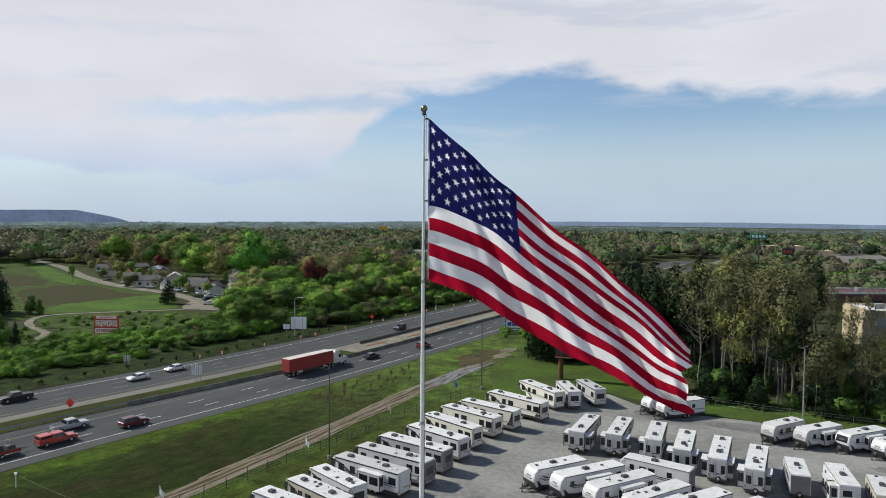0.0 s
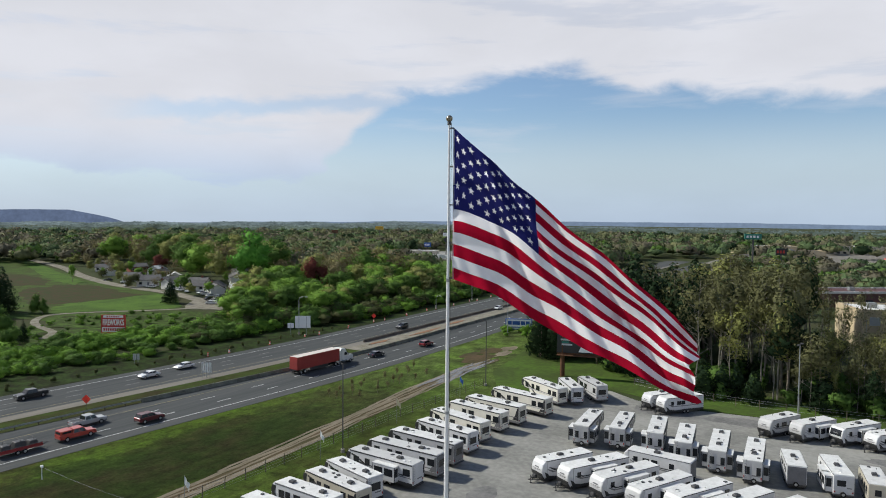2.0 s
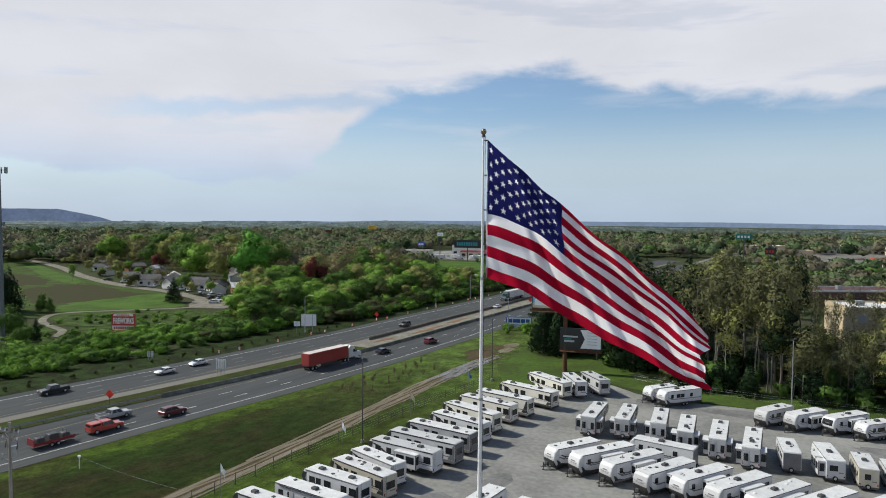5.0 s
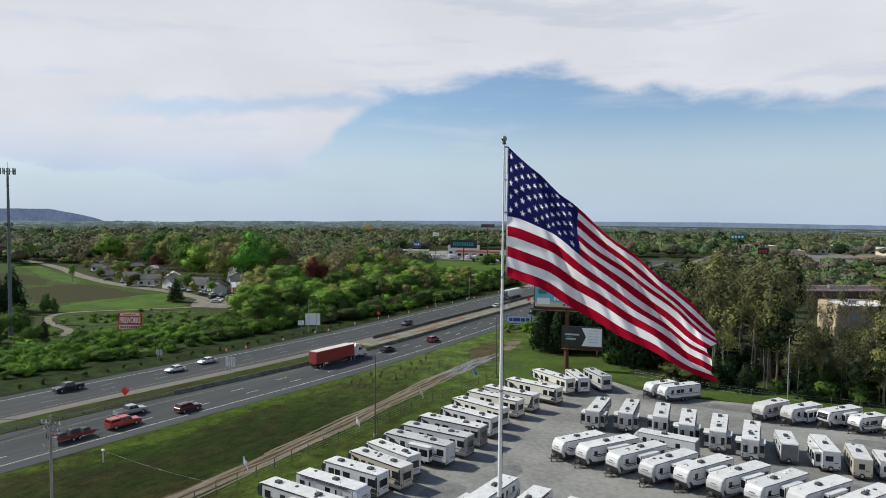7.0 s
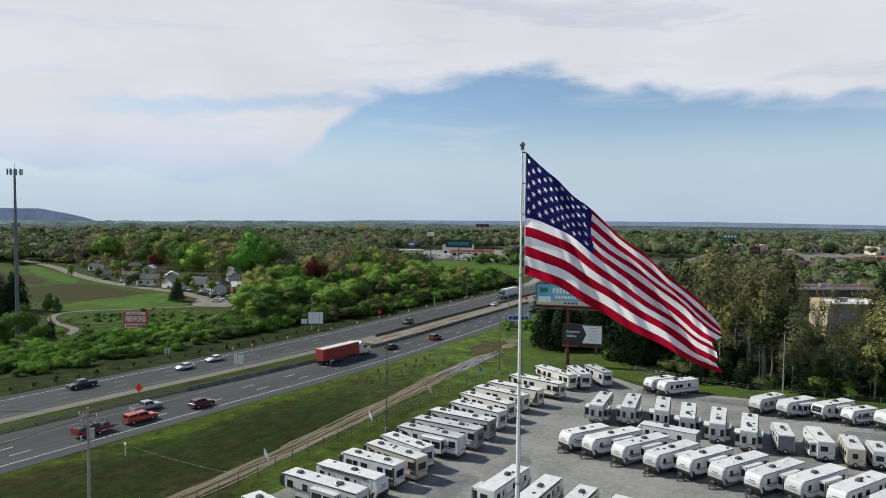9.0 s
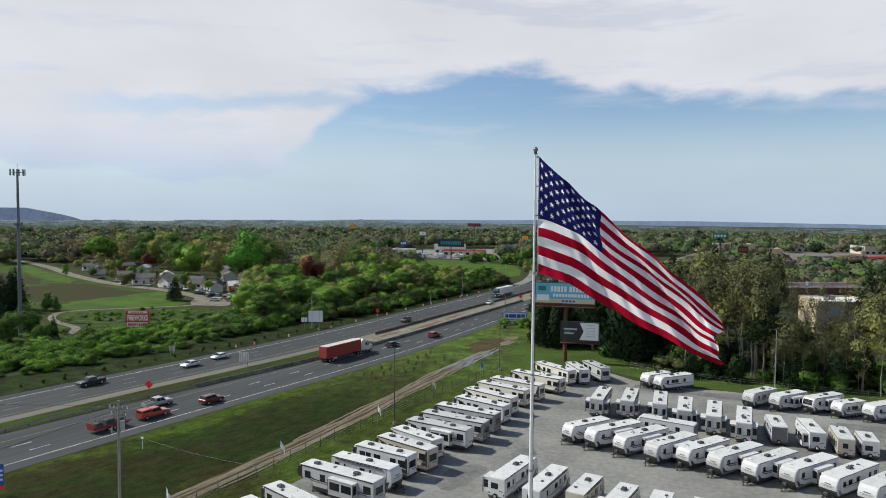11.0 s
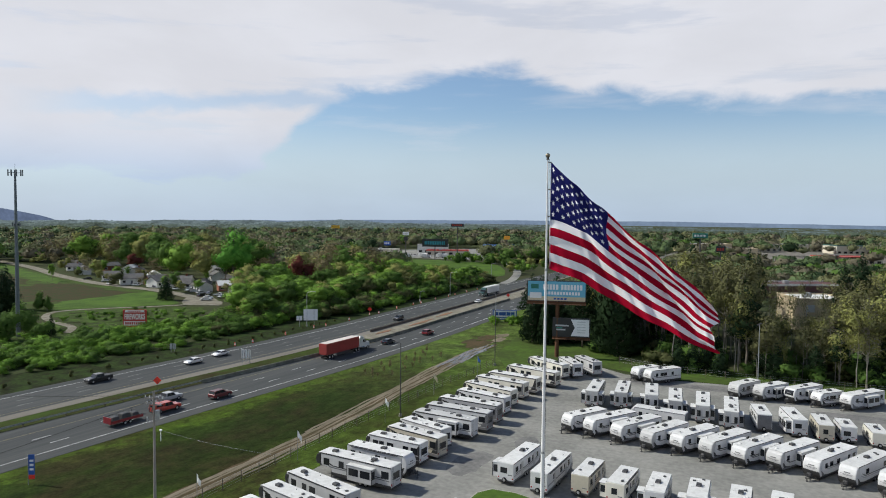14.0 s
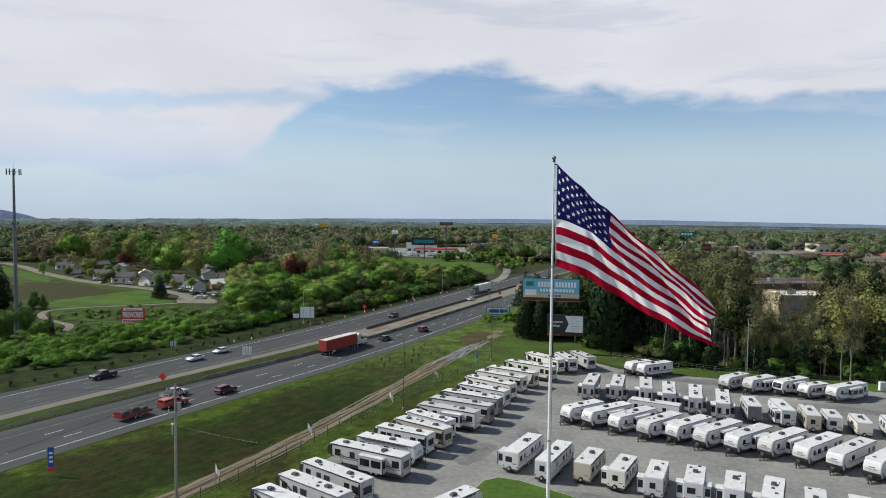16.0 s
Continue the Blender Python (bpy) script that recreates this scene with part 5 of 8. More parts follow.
park("travel", (-0.3, 53.6), (-0.2, 61.6), "rv_silver", "rv_white", slides=16, H=3.0, where=FR, seed=69)
park("travel", (4.6, 53.0), (4.6, 61.4), "rv_grey", "rv_grey", H=3.0, where=FR, seed=70)
park("travel", (9.4, 53.0), (9.3, 61.0), H=3.0, where=FR, seed=71)

EDGE = "beside the woods"
park("travel", (-32.9, 131.9), (-36.7, 126.0), H=2.9, where=EDGE, seed=81)
park("travel", (-28.2, 131.8), (-33.6, 124.4), slides=0, H=3.1, where=EDGE, seed=82)
park("travel", (-11.6, 127.2), (-15.4, 120.2), "rv_silver", "rv_silver", H=3.1, where=EDGE, seed=83)
park("travel", (-6.2, 127.5), (-10.8, 120.5), cap="rv_silver", slides=32, H=3.1, where=EDGE, seed=84)
park("travel", (0.1, 129.3), (-5.1, 121.9), slides=32, H=3.1, where=EDGE, seed=85, nose_dark=True)
park("travel", (3.8, 126.6), (-0.4, 121.7), H=2.9, where=EDGE, seed=86)
park("travel", (11.0, 130.0), (4.7, 121.8), slides=32, H=3.1, where=EDGE, seed=87)

# small trailers by the flagpole island
park("travel", (-41.2, 33.6), (-38.8, 41.6), H=2.95, where="below the flagpole island", seed=91)


# ---- vehicles on the highway ----
def car_parts(v, side, cabin, W, paint, wheels, r, glass_z):
    """side: outline of the lower body in x and z; cabin: outline of the greenhouse."""
    part("body", prism(bmesh.new(), side, -W / 2, W / 2, 0.07), paint, v)
    bm = prism(bmesh.new(), cabin, -W / 2 + 0.05, W / 2 - 0.05, 0.04)
    top = max(p[1] for p in cabin)
    low = min(p[1] for p in cabin)
    for q in bm.verts:
        q.co.y *= 1 - 0.16 * (q.co.z - low) / (top - low)
    part("cabin", bm, paint, v)
    xs = [p[0] for p in cabin]
    lo_x, hi_x = min(xs), max(xs)
    t0, t1 = min(p[0] for p in cabin if p[1] > top - 0.05), max(p[0] for p in cabin if p[1] > top - 0.05)
    za, zb = low + 0.06, top - 0.09
    fa, fb = (za - low) / (top - low), (zb - low) / (top - low)
    for s in (1, -1):
        n = 2
        for k in range(n):
            def edge(z_f, left):
                l, h = lo_x + (t0 - lo_x) * z_f + 0.10, hi_x + (t1 - hi_x) * z_f - 0.10
                return l + (h - l) * (k + (0.03 if left else 0.97)) / n
            bm = bmesh.new()
            quad = []
            for zf, zz, left in ((fa, za, True), (fa, za, False), (fb, zb, False), (fb, zb, True)):
                y = (W / 2 - 0.05) * (1 - 0.16 * zf) + 0.012
                quad.append(bm.verts.new((edge(zf, left), s * y, zz)))
            bm.faces.new(quad if s < 0 else quad[::-1])
            part("side_window", bm, "glass_dark", v)
    for name, xa, xb, out in (("windscreen", hi_x, t1, 1), ("rear_window", lo_x, t0, -1)):
        bm = bmesh.new()
        ya, yb = (W / 2 - 0.12) * (1 - 0.16 * fa), (W / 2 - 0.12) * (1 - 0.16 * fb)
        p0, p1 = xa + (xb - xa) * fa + out * 0.02, xa + (xb - xa) * fb + out * 0.02
        q = [bm.verts.new(c) for c in ((p0, -ya, za + 0.01), (p0, ya, za + 0.01), (p1, yb, zb + 0.01), (p1, -yb, zb + 0.01))]
        bm.faces.new(q if out > 0 else q[::-1])
        part(name, bm, "glass_dark", v)
    for x in wheels:
        for y in (-W / 2 + 0.10, W / 2 - 0.10):
            wheel(v, x, y, r, 0.22)
    x0, x1 = min(p[0] for p in side), max(p[0] for p in side)
    zl = sum(p[1] for p in side) / len(side) + 0.05
    for s in (1, -1):
        part("headlight", boxes((x1 - 0.10, x1 + 0.015, s * (W / 2 - 0.28) - 0.16, s * (W / 2 - 0.28) + 0.16, zl, zl + 0.15)), "lamp_clear", v)
        part("tail_light", boxes((x0 - 0.015, x0 + 0.08, s * (W / 2 - 0.22) - 0.12, s * (W / 2 - 0.22) + 0.12, zl, zl + 0.18)), "lamp_red", v)
        part("mirror", boxes((hi_x - 0.55, hi_x - 0.38, s * (W / 2 + 0.09) - 0.09, s * (W / 2 + 0.09) + 0.09, low + 0.06, low + 0.22)), "plastic_black", v)
    part("front_bumper", boxes((x1 - 0.06, x1 + 0.05, -W / 2 + 0.08, W / 2 - 0.08, 0.34, 0.52), bevel=0.02), "plastic_black", v)
    part("rear_bumper", boxes((x0 - 0.05, x0 + 0.06, -W / 2 + 0.08, W / 2 - 0.08, 0.36, 0.54), bevel=0.02), "plastic_black", v)
    part("underside", boxes((x0 + 0.2, x1 - 0.2, -W / 2 + 0.12, W / 2 - 0.12, 0.26, 0.42)), "plastic_black", v)


def place(x, y, deg, z=0.085):
    return Matrix.Translation((x, y, z)) @ Matrix.Rotation(radians(deg), 4, "Z")


def sedan(paint, words, m):
    v = thing("car", f"{words} sedan driving on the highway", "car", m, "highway traffic")
    car_parts(v, [(-2.3, 0.42), (-2.32, 0.85), (-2.1, 0.98), (1.2, 0.98), (2.1, 0.80), (2.3, 0.62), (2.28, 0.36), (-2.1, 0.34)],
              [(-1.85, 0.95), (-1.15, 1.42), (0.15, 1.45), (1.15, 0.95)], 1.8, paint, (-1.4, 1.42), 0.33, 0.95)
    return v


def suv(paint, words, m):
    v = thing("car", f"{words} sport utility vehicle driving on the highway", "car", m, "highway traffic")
    car_parts(v, [(-2.35, 0.46), (-2.38, 1.02), (-2.25, 1.12), (1.1, 1.12), (2.15, 0.98), (2.36, 0.75), (2.34, 0.42), (-2.1, 0.38)],
              [(-2.28, 1.08), (-2.0, 1.70), (0.1, 1.74), (0.98, 1.08)], 1.9, paint, (-1.45, 1.45), 0.38, 1.08)
    for y in (-0.66, 0.66):
        part("roof_rail", rods(((-1.7, y, 1.75), (0.0, y, 1.77), 0.02), n=5), "plastic_black", v)
    return v


def pickup(paint, words, m, shell_cap=False):
    v = thing("pickup_truck", f"{words} pickup truck driving on the highway", "pickup truck", m, "highway traffic")
    car_parts(v, [(-2.9, 0.55), (-2.92, 1.15), (-0.95, 1.15), (1.35, 1.18), (2.65, 1.08), (2.85, 0.85), (2.83, 0.48), (-2.7, 0.48)],
              [(-0.95, 1.12), (-0.75, 1.82), (0.75, 1.84), (1.35, 1.12)], 1.98, paint, (-1.85, 1.85), 0.41, 1.12)
    if shell_cap:
        c = part("bed_cap", prism(bmesh.new(), [(-2.88, 1.16), (-2.78, 1.82), (-1.0, 1.86), (-0.98, 1.16)], -0.93, 0.93, 0.06), paint, v, "matching camper shell over the bed")
        for y in (-0.945, 0.935):
            part("cap_window", boxes((-2.6, -1.2, y, y + 0.01, 1.38, 1.68)), "glass_dark", c)
        part("cap_window", boxes((-2.90, -2.84, -0.7, 0.7, 1.34, 1.70)), "glass_dark", c)
    part("cargo_bed", boxes((-2.78, -1.02, -0.82, 0.82, 1.155, 1.175)), "plastic_black", v, "dark open cargo bed")
    for y in (-0.95, 0.84):
        part("bed_rail", boxes((-2.85, -1.0, y, y + 0.11, 1.16, 1.24)), paint, v)
    return v


def semi(m, box_paint="trailer_red", roof_paint="trailer_roof", cab_paint="car_white", words="white semi truck hauling a red box trailer", box_words="red ribbed box trailer"):
    v = thing("semi_truck", words + " on the highway", "truck", m, "highway traffic")
    tr = part("trailer_box", box(bmesh.new(), -14.2, -0.4, -1.28, 1.28, 1.15, 4.05, 0.03), box_paint, v, box_words)
    part("trailer_roof", boxes((-14.15, -0.45, -1.24, 1.24, 4.052, 4.08)), roof_paint, tr, "faded pale trailer roof")
    for k in range(22):
        x = -13.9 + k * 0.62
        for y in (-1.30, 1.28):
            part("trailer_rib", boxes((x - 0.03, x + 0.03, y, y + 0.02, 1.3, 3.95)), box_paint, tr)
    for y in (-1.18, 0.02):
        part("rear_door", boxes((-14.24, -14.2, y, y + 1.16, 1.3, 3.9)), box_paint, tr)
    part("trailer_frame", boxes((-14.1, -0.6, -0.5, 0.5, 0.85, 1.15), (-14.2, -14.05, -1.2, 1.2, 0.5, 0.62)), "steel_dark", tr)
    for y in (-1.27, 1.23):
        part("side_skirt", boxes((-10.2, -4.2, y, y + 0.04, 0.45, 1.15)), "plastic_black", tr)
    for x in (-13.0, -11.8):
        for y in (-1.05, 1.05):
            wheel(tr, x, y, 0.5, 0.5)
    part("cab", prism(bmesh.new(), [(0.1, 0.9), (0.1, 3.35), (0.5, 3.9), (1.7, 3.8), (2.35, 2.9), (2.9, 2.15), (4.5, 1.95), (4.75, 1.6), (4.75, 0.7), (2.3, 0.6)], -1.2, 1.2, 0.12), cab_paint, v, "sleeper cab")
    part("windscreen", prism(bmesh.new(), [(2.37, 2.92), (2.9, 2.2), (2.93, 2.22), (2.4, 2.95)], -1.0, 1.0), "glass_dark", v)
    for y in (-1.215, 1.205):
        part("side_window", prism(bmesh.new(), [(1.5, 2.1), (2.6, 2.1), (2.2, 2.85), (1.5, 2.95)], y, y + 0.01), "glass_dark", v)
    for y in (-1.18, 1.18):
        part("exhaust_stack", rods(((0.0, y * 0.8, 1.0), (0.0, y * 0.8, 4.1), 0.07), n=8), "chrome", v)
        part("fuel_tank", rods(((0.6, y * 0.85, 0.75), (2.2, y * 0.85, 0.75), 0.32), n=12), "chrome", v)
        part("headlight", boxes((4.70, 4.78, y * 0.8 - 0.18, y * 0.8 + 0.18, 0.95, 1.2)), "lamp_clear", v)
        part("mirror", boxes((2.6, 2.75, y * 1.13 - 0.12, y * 1.13 + 0.12, 2.1, 2.7)), "plastic_black", v)
    for x in (-1.6, -0.4, 3.7):
        for y in (-1.05, 1.05):
            wheel(v, x, y, 0.5, 0.5 if x < 0 else 0.32)
    part("grille", boxes((4.74, 4.79, -0.55, 0.55, 0.9, 1.75)), "chrome", v)
    part("bumper", boxes((4.65, 4.95, -1.2, 1.2, 0.42, 0.78)), "chrome", v)
    return v


def utility_trailer(m):
    v = thing("utility_trailer", "red-ended flatbed trailer loaded with dark machinery", "trailer", m, "highway traffic")
    part("deck", boxes((-3.2, 3.0, -1.1, 1.1, 0.62, 0.74)), "steel_dark", v)
    part("tailgate", box(bmesh.new(), -3.3, -3.2, -1.1, 1.1, 0.62, 1.75, 0.02), "car_red", v, "red upright loading ramp")
    for y in (-1.13, 1.09):
        part("side_board", boxes((-3.2, 3.0, y, y + 0.04, 0.60, 1.12)), "car_red", v, "red side board")
    for y in (-1.1, 1.1):
        part("side_rail", rods(((-3.2, y, 1.2), (3.0, y, 1.2), 0.04), *[((-3.1 + k * 1.2, y, 0.7), (-3.1 + k * 1.2, y, 1.2), 0.03) for k in range(6)], n=5), "steel_dark", v)
        for x in (-0.6, 0.4):
            wheel(v, x, y, 0.36)
    part("drawbar", rods(((3.0, -0.6, 0.6), (4.4, 0, 0.6), 0.05), ((3.0, 0.6, 0.6), (4.4, 0, 0.6), 0.05)), "steel_dark", v)
    for x, w, h in ((-2.0, 0.7, 0.9), (0.0, 0.9, 1.1), (1.9, 0.7, 0.85)):
        part("machine_load", box(bmesh.new(), x - w, x + w, -0.8, 0.8, 0.75, 0.75 + h, 0.15, 0.15), "plastic_black", v, "dark strapped machinery")
        part("roll_bar", rods(((x, -0.6, 0.8), (x, -0.6, 2.1), 0.03), ((x, 0.6, 0.8), (x, 0.6, 2.1), 0.03), ((x, -0.6, 2.1), (x, 0.6, 2.1), 0.03), n=5), "steel_dark", v)
    return v


N = 89
semi(place(-111.4, 123.5, 88))
semi(place(-134.2, 262.0, -90), "rv_white", "rv_roof", "car_green", "dark green semi truck hauling a white box trailer", "white ribbed box trailer")
sedan("car_navy", "dark blue", place(-109.2, 136.5, 88))
suv("car_red", "dark red", place(-106.6, 155.8, 90))
suv("car_maroon", "maroon", place(-107.2, 69.4, 87))
pickup("car_silver", "silver", place(-114.0, 62.2, 87))
pickup("car_orange", "orange-red", place(-108.8, 57.2, 87), True)
utility_trailer(place(-109.2, 48.6, 87))
pickup("car_black", "black", place(-140.0, 66.0, -91))
sedan("car_white", "white", place(-136.4, 89.4, -91))
sedan("car_white", "white", place(-137.6, 99.6, -91))
suv("car_black", "dark", place(-129.8, 176.5, -89))
sedan("car_white", "white", place(-126.0, 236.0, -90))


# ---- barriers, fence, poles and signs ----
def strand(points, r):
    """One unbroken thin wire through the points."""
    bm = bmesh.new()
    pts = [Vector(p) for p in points]
    rings = []
    for k, p in enumerate(pts):
        d = pts[min(len(pts) - 1, k + 1)] - pts[max(0, k - 1)]
        s = d.cross(Vector((0, 0, 1))).normalized() * r
        t = s.cross(d).normalized() * r
        rings.append([bm.verts.new(p + w) for w in (s, t, -s, -t)])
    for p, q in zip(rings, rings[1:]):
        for j in range(4):
            bm.faces.new((p[j], p[(j + 1) % 4], q[(j + 1) % 4], q[j]))
    return bm


guard = thing("guardrail", "galvanised steel guardrail along the median", "guardrail")
y = -60.0
while y < 80:
    x = near_left(y) - 0.6
    part("post", boxes((x - 0.08, x + 0.08, y - 0.08, y + 0.08, 0.02, 0.72)), "wood_post", guard)
    x2 = near_left(y + 3.8) - 0.6
    bm = bmesh.new()
    prof = [(0.12, 0.46), (0.17, 0.52), (0.12, 0.58), (0.12, 0.62), (0.17, 0.68), (0.12, 0.74)]
    a = [bm.verts.new((x + px, y, pz)) for px, pz in prof]
    b = [bm.verts.new((x2 + px, y + 3.8, pz)) for px, pz in prof]
    for k in range(len(prof) - 1):
        bm.faces.new((a[k], b[k], b[k + 1], a[k + 1]))
    part("rail", bm, "rail_steel", guard)
    bm = bmesh.new()
    a = [bm.verts.new((x - px, y, pz)) for px, pz in prof]
    b = [bm.verts.new((x2 - px, y + 3.8, pz)) for px, pz in prof]
    for k in range(len(prof) - 1):
        bm.faces.new((a[k], a[k + 1], b[k + 1], b[k]))
    part("rail", bm, "rail_steel", guard)
    y += 3.8


def barrier_run(label, y0, y1, xf, mat):
    b = thing("concrete_barrier", label, "barrier")
    y = y0
    data = None
    while y < y1:
        x, x2 = xf(y), xf(y + 3.05)
        if data is None:
            bm = bmesh.new()
            out = [(-0.30, 0.0), (-0.30, 0.08), (-0.16, 0.30), (-0.09, 0.82), (0.09, 0.82), (0.16, 0.30), (0.30, 0.08), (0.30, 0.0)]
            prism(bm, out, -1.5, 1.5, 0.015)
            data = mesh_of("segment", bm, mat)
        s = new("segment", data)
        s.parent = b
        s.matrix_basis = Matrix.Translation(((x + x2) / 2, y + 1.5, 0.08)) @ Matrix.Rotation(-math.atan2(x2 - x, 3.05), 4, "Z")
        y += 3.05
    return b


barrier_run("run of grey concrete highway barrier segments", 76, 250, lambda y: near_left(y) - 0.3, "concrete_mossy")
barrier_run("run of dark concrete barrier segments by the median works", 150, 300, lambda y: far_right(y) - 0.8, "concrete_dark")

fence = thing("wire_fence", "weathered wire fence along the trailer lot", "fence")


def fence_x(y):
    return -71.6 - ramp(y, 20, 60, 0, 0.8) + ramp(y, 90, 125, 0, 1.2)


y = -30.0
post_data = mesh_of("post", rods(((0, 0, 0), (0, 0, 1.75), 0.07, 0.06), n=7), "wood_post")
ys = []
while y < 128:
    p = new("post", post_data)
    p.parent, p.matrix_basis = fence, pose(fence_x(y), y, 0.04, random.uniform(-2, 2), random.uniform(-2, 2), 0)
    ys.append(y)
    y += 3.6
for z in (0.35, 0.75, 1.15, 1.6):
    part("wire", strand([(fence_x(a) + 0.07, a, z) for a in ys], 0.012), "galv", fence)
back_fence = thing("mesh_fence", "low chain-link fence before the woods", "fence")
pts = [(-44, 143), (-30, 139.5), (-16, 138.5), (0, 140), (16, 141), (34, 142), (55, 143)]
for k in range(0, 60, 3):
    t = k / 59 * (len(pts) - 1)
    q = bow([(*p, 0) for p in pts], t)
    p = new("post", post_data)
    p.parent, p.matrix_basis = back_fence, pose(q.x, q.y, 0.05)
for z in (0.5, 1.2, 1.65):
    part("wire", strand([(*bow([(*p, z) for p in pts], k / 59 * 6)[:2], z) for k in range(60)], 0.014), "galv", back_fence)


def lot_light(x, y, h, deg, twin=False):
    v = thing("lot_light", "tall thin metal light pole at the edge of the lot", "light pole", place(x, y, deg, 0.0), "lot lights")
    part("pole", rods(((0, 0, 0), (0, 0, h), 0.11, 0.07), n=10), "steel_dark" if not twin else "galv", v)
    part("base", rods(((0, 0, 0), (0, 0, 0.6), 0.3, 0.3), n=12), "concrete", v)
    for s in ((1, -1) if twin else (1,)):
        part("arm", rods(((0, 0, h - 0.1), (s * 0.7, 0, h + 0.05), 0.035), n=6), "steel_dark", v)
        part("lamp_head", box(bmesh.new(), s * 0.95 - 0.35, s * 0.95 + 0.35, -0.22, 0.22, h, h + 0.16, 0.04), "steel_dark", v)
    return v


lot_light(-68.7, 75.9, 13.8, 170)
lot_light(-70.8, 125.2, 14.0, 170)
lot_light(-11.2, 129.6, 14.6, 80, True)
lot_light(-2.0, 175.0, 14.0, 80, True)


def street_light(x, y, h, reach, deg):
    v = thing("street_lamp", "galvanised highway lamp with a curved arm", "street lamp", place(x, y, deg, 0.0), "highway lamps")
    part("pole", rods(((0, 0, 0), (0, 0, h - 1.2), 0.13, 0.09), n=10), "galv", v)
    bm = bmesh.new()
    arc = [Vector((0, 0, h - 1.2)), Vector((0.25, 0, h - 0.5)), Vector((reach * 0.5, 0, h - 0.12)), Vector((reach, 0, h))]
    for a, b in zip(arc, arc[1:]):
        rod(bm, a, b, 0.06, n=7)
    part("arm", bm, "galv", v)
    part("lamp_head", box(bmesh.new(), reach - 0.2, reach + 0.75, -0.18, 0.18, h - 0.08, h + 0.10, 0.05), "galv", v)
    part("base", rods(((0, 0, 0), (0, 0, 0.7), 0.32, 0.3), n=12), "concrete", v)


street_light(-149.0, 149.4, 11.8, 3.4, -8)
street_light(-149.5, 256.0, 11.0, 3.4, -8)
street_light(-158.0, 324.0, 11.0, 3.4, -20)
street_light(-150.0, 228.0, 4.6, 2.0, -10)
street_light(-96.5, 186.0, 11.0, 2.5, 175)

up = thing("utility_pole", "weathered wooden utility pole with crossarm and transformer", "utility pole", place(-71.9, 23.9, 12, 0.0))
part("pole", rods(((0, 0, 0), (0, 0, 16.0), 0.19, 0.13), n=12), "wood_pole", up)
part("crossarm", boxes((-1.3, 1.3, -0.07, 0.07, 15.0, 15.16)), "wood_pole", up)
part("crossarm", boxes((-1.0, 1.0, -0.06, 0.06, 14.3, 14.42)), "wood_pole", up)
for x in (-1.2, -0.6, 0.6, 1.2):
    part("insulator", rods(((x, 0, 15.16), (x, 0, 15.42), 0.06, 0.04), n=8), "plastic_white", up)
part("transformer", rods(((0.42, 0.1, 12.6), (0.42, 0.1, 13.7), 0.27), n=14), "galv", up, "grey transformer can")
for x in (-0.75, -0.4, 0.8):
    part("cutout", rods(((x, 0.1, 13.4), (x + 0.06, 0.16, 14.0), 0.05), n=6), "plastic_black", up)
    part("jumper_wire", rods(((x + 0.06, 0.16, 14.0), (x * 0.9, 0.1, 14.7), 0.015), ((x * 0.9, 0.1, 14.7), (x * 1.2, 0.0, 15.3), 0.015), n=4), "rubber", up)
for s_ in (1, -1):
    part("brace", rods(((0, 0.09, 14.2), (s_ * 0.95, 0.09, 15.05), 0.03), n=5), "galv", up)
    part("insulator", rods(((s_ * 0.95, 0, 14.42), (s_ * 0.95, 0, 14.66), 0.06, 0.04), n=8), "plastic_white", up)
part("equipment_arm", rods(((0, 0, 12.2), (-0.9, -0.1, 12.5), 0.035), ((-0.9, -0.1, 12.2), (-0.9, -0.1, 12.8), 0.09), n=7), "galv", up)


def cable(a, b, sag, r=0.018):
    back = up.matrix_basis.inverted()
    bm = bmesh.new()
    a, b = back @ Vector(a), back @ Vector(b)
    pts = [a + (b - a) * (k / 14) - Vector((0, 0, sag * 4 * (k / 14) * (1 - k / 14))) for k in range(15)]
    rings = []
    for k, p in enumerate(pts):
        d = pts[min(14, k + 1)] - pts[max(0, k - 1)]
        s = d.cross(Vector((0, 0, 1))).normalized() * r
        t = s.cross(d).normalized() * r
        rings.append([bm.verts.new(p + w) for w in (s, t, -s, -t)])
    for p, q in zip(rings, rings[1:]):
        for j in range(4):
            bm.faces.new((p[j], p[(j + 1) % 4], q[(j + 1) % 4], q[j]))
    part("cable", bm, "rubber", up, "thin dark sagging cable")


cable((-71.9, 23.9, 11.5), (-66.0, 30.0, 0.6), 0.2, 0.008)
cable((-73.2, 23.7, 15.3), (-230, -20, 15), 3.0)
cable((-71.0, 24.2, 15.3), (-70, -150, 16), 3.0)


post_ = thing("marker_post", "short white marker post with a low wire in the grass", "post", place(-95.6, 44.9, 0, 0.05))
part("post", rods(((0, 0, 0), (0, 0, 1.7), 0.06, 0.05), n=8), "sign_white", post_)
part("cap", boxes((-0.22, 0.22, -0.12, 0.12, 1.7, 1.95), bevel=0.02), "sign_white", post_)
part("wire", strand([(0.1 + 23.4 * u, 0.8 * u, 1.75 - 0.35 * u - 0.35 * math.sin(math.pi * u)) for u in (k / 16 for k in range(17))], 0.009), "tower_steel", post_, "thin pale sagging wire")


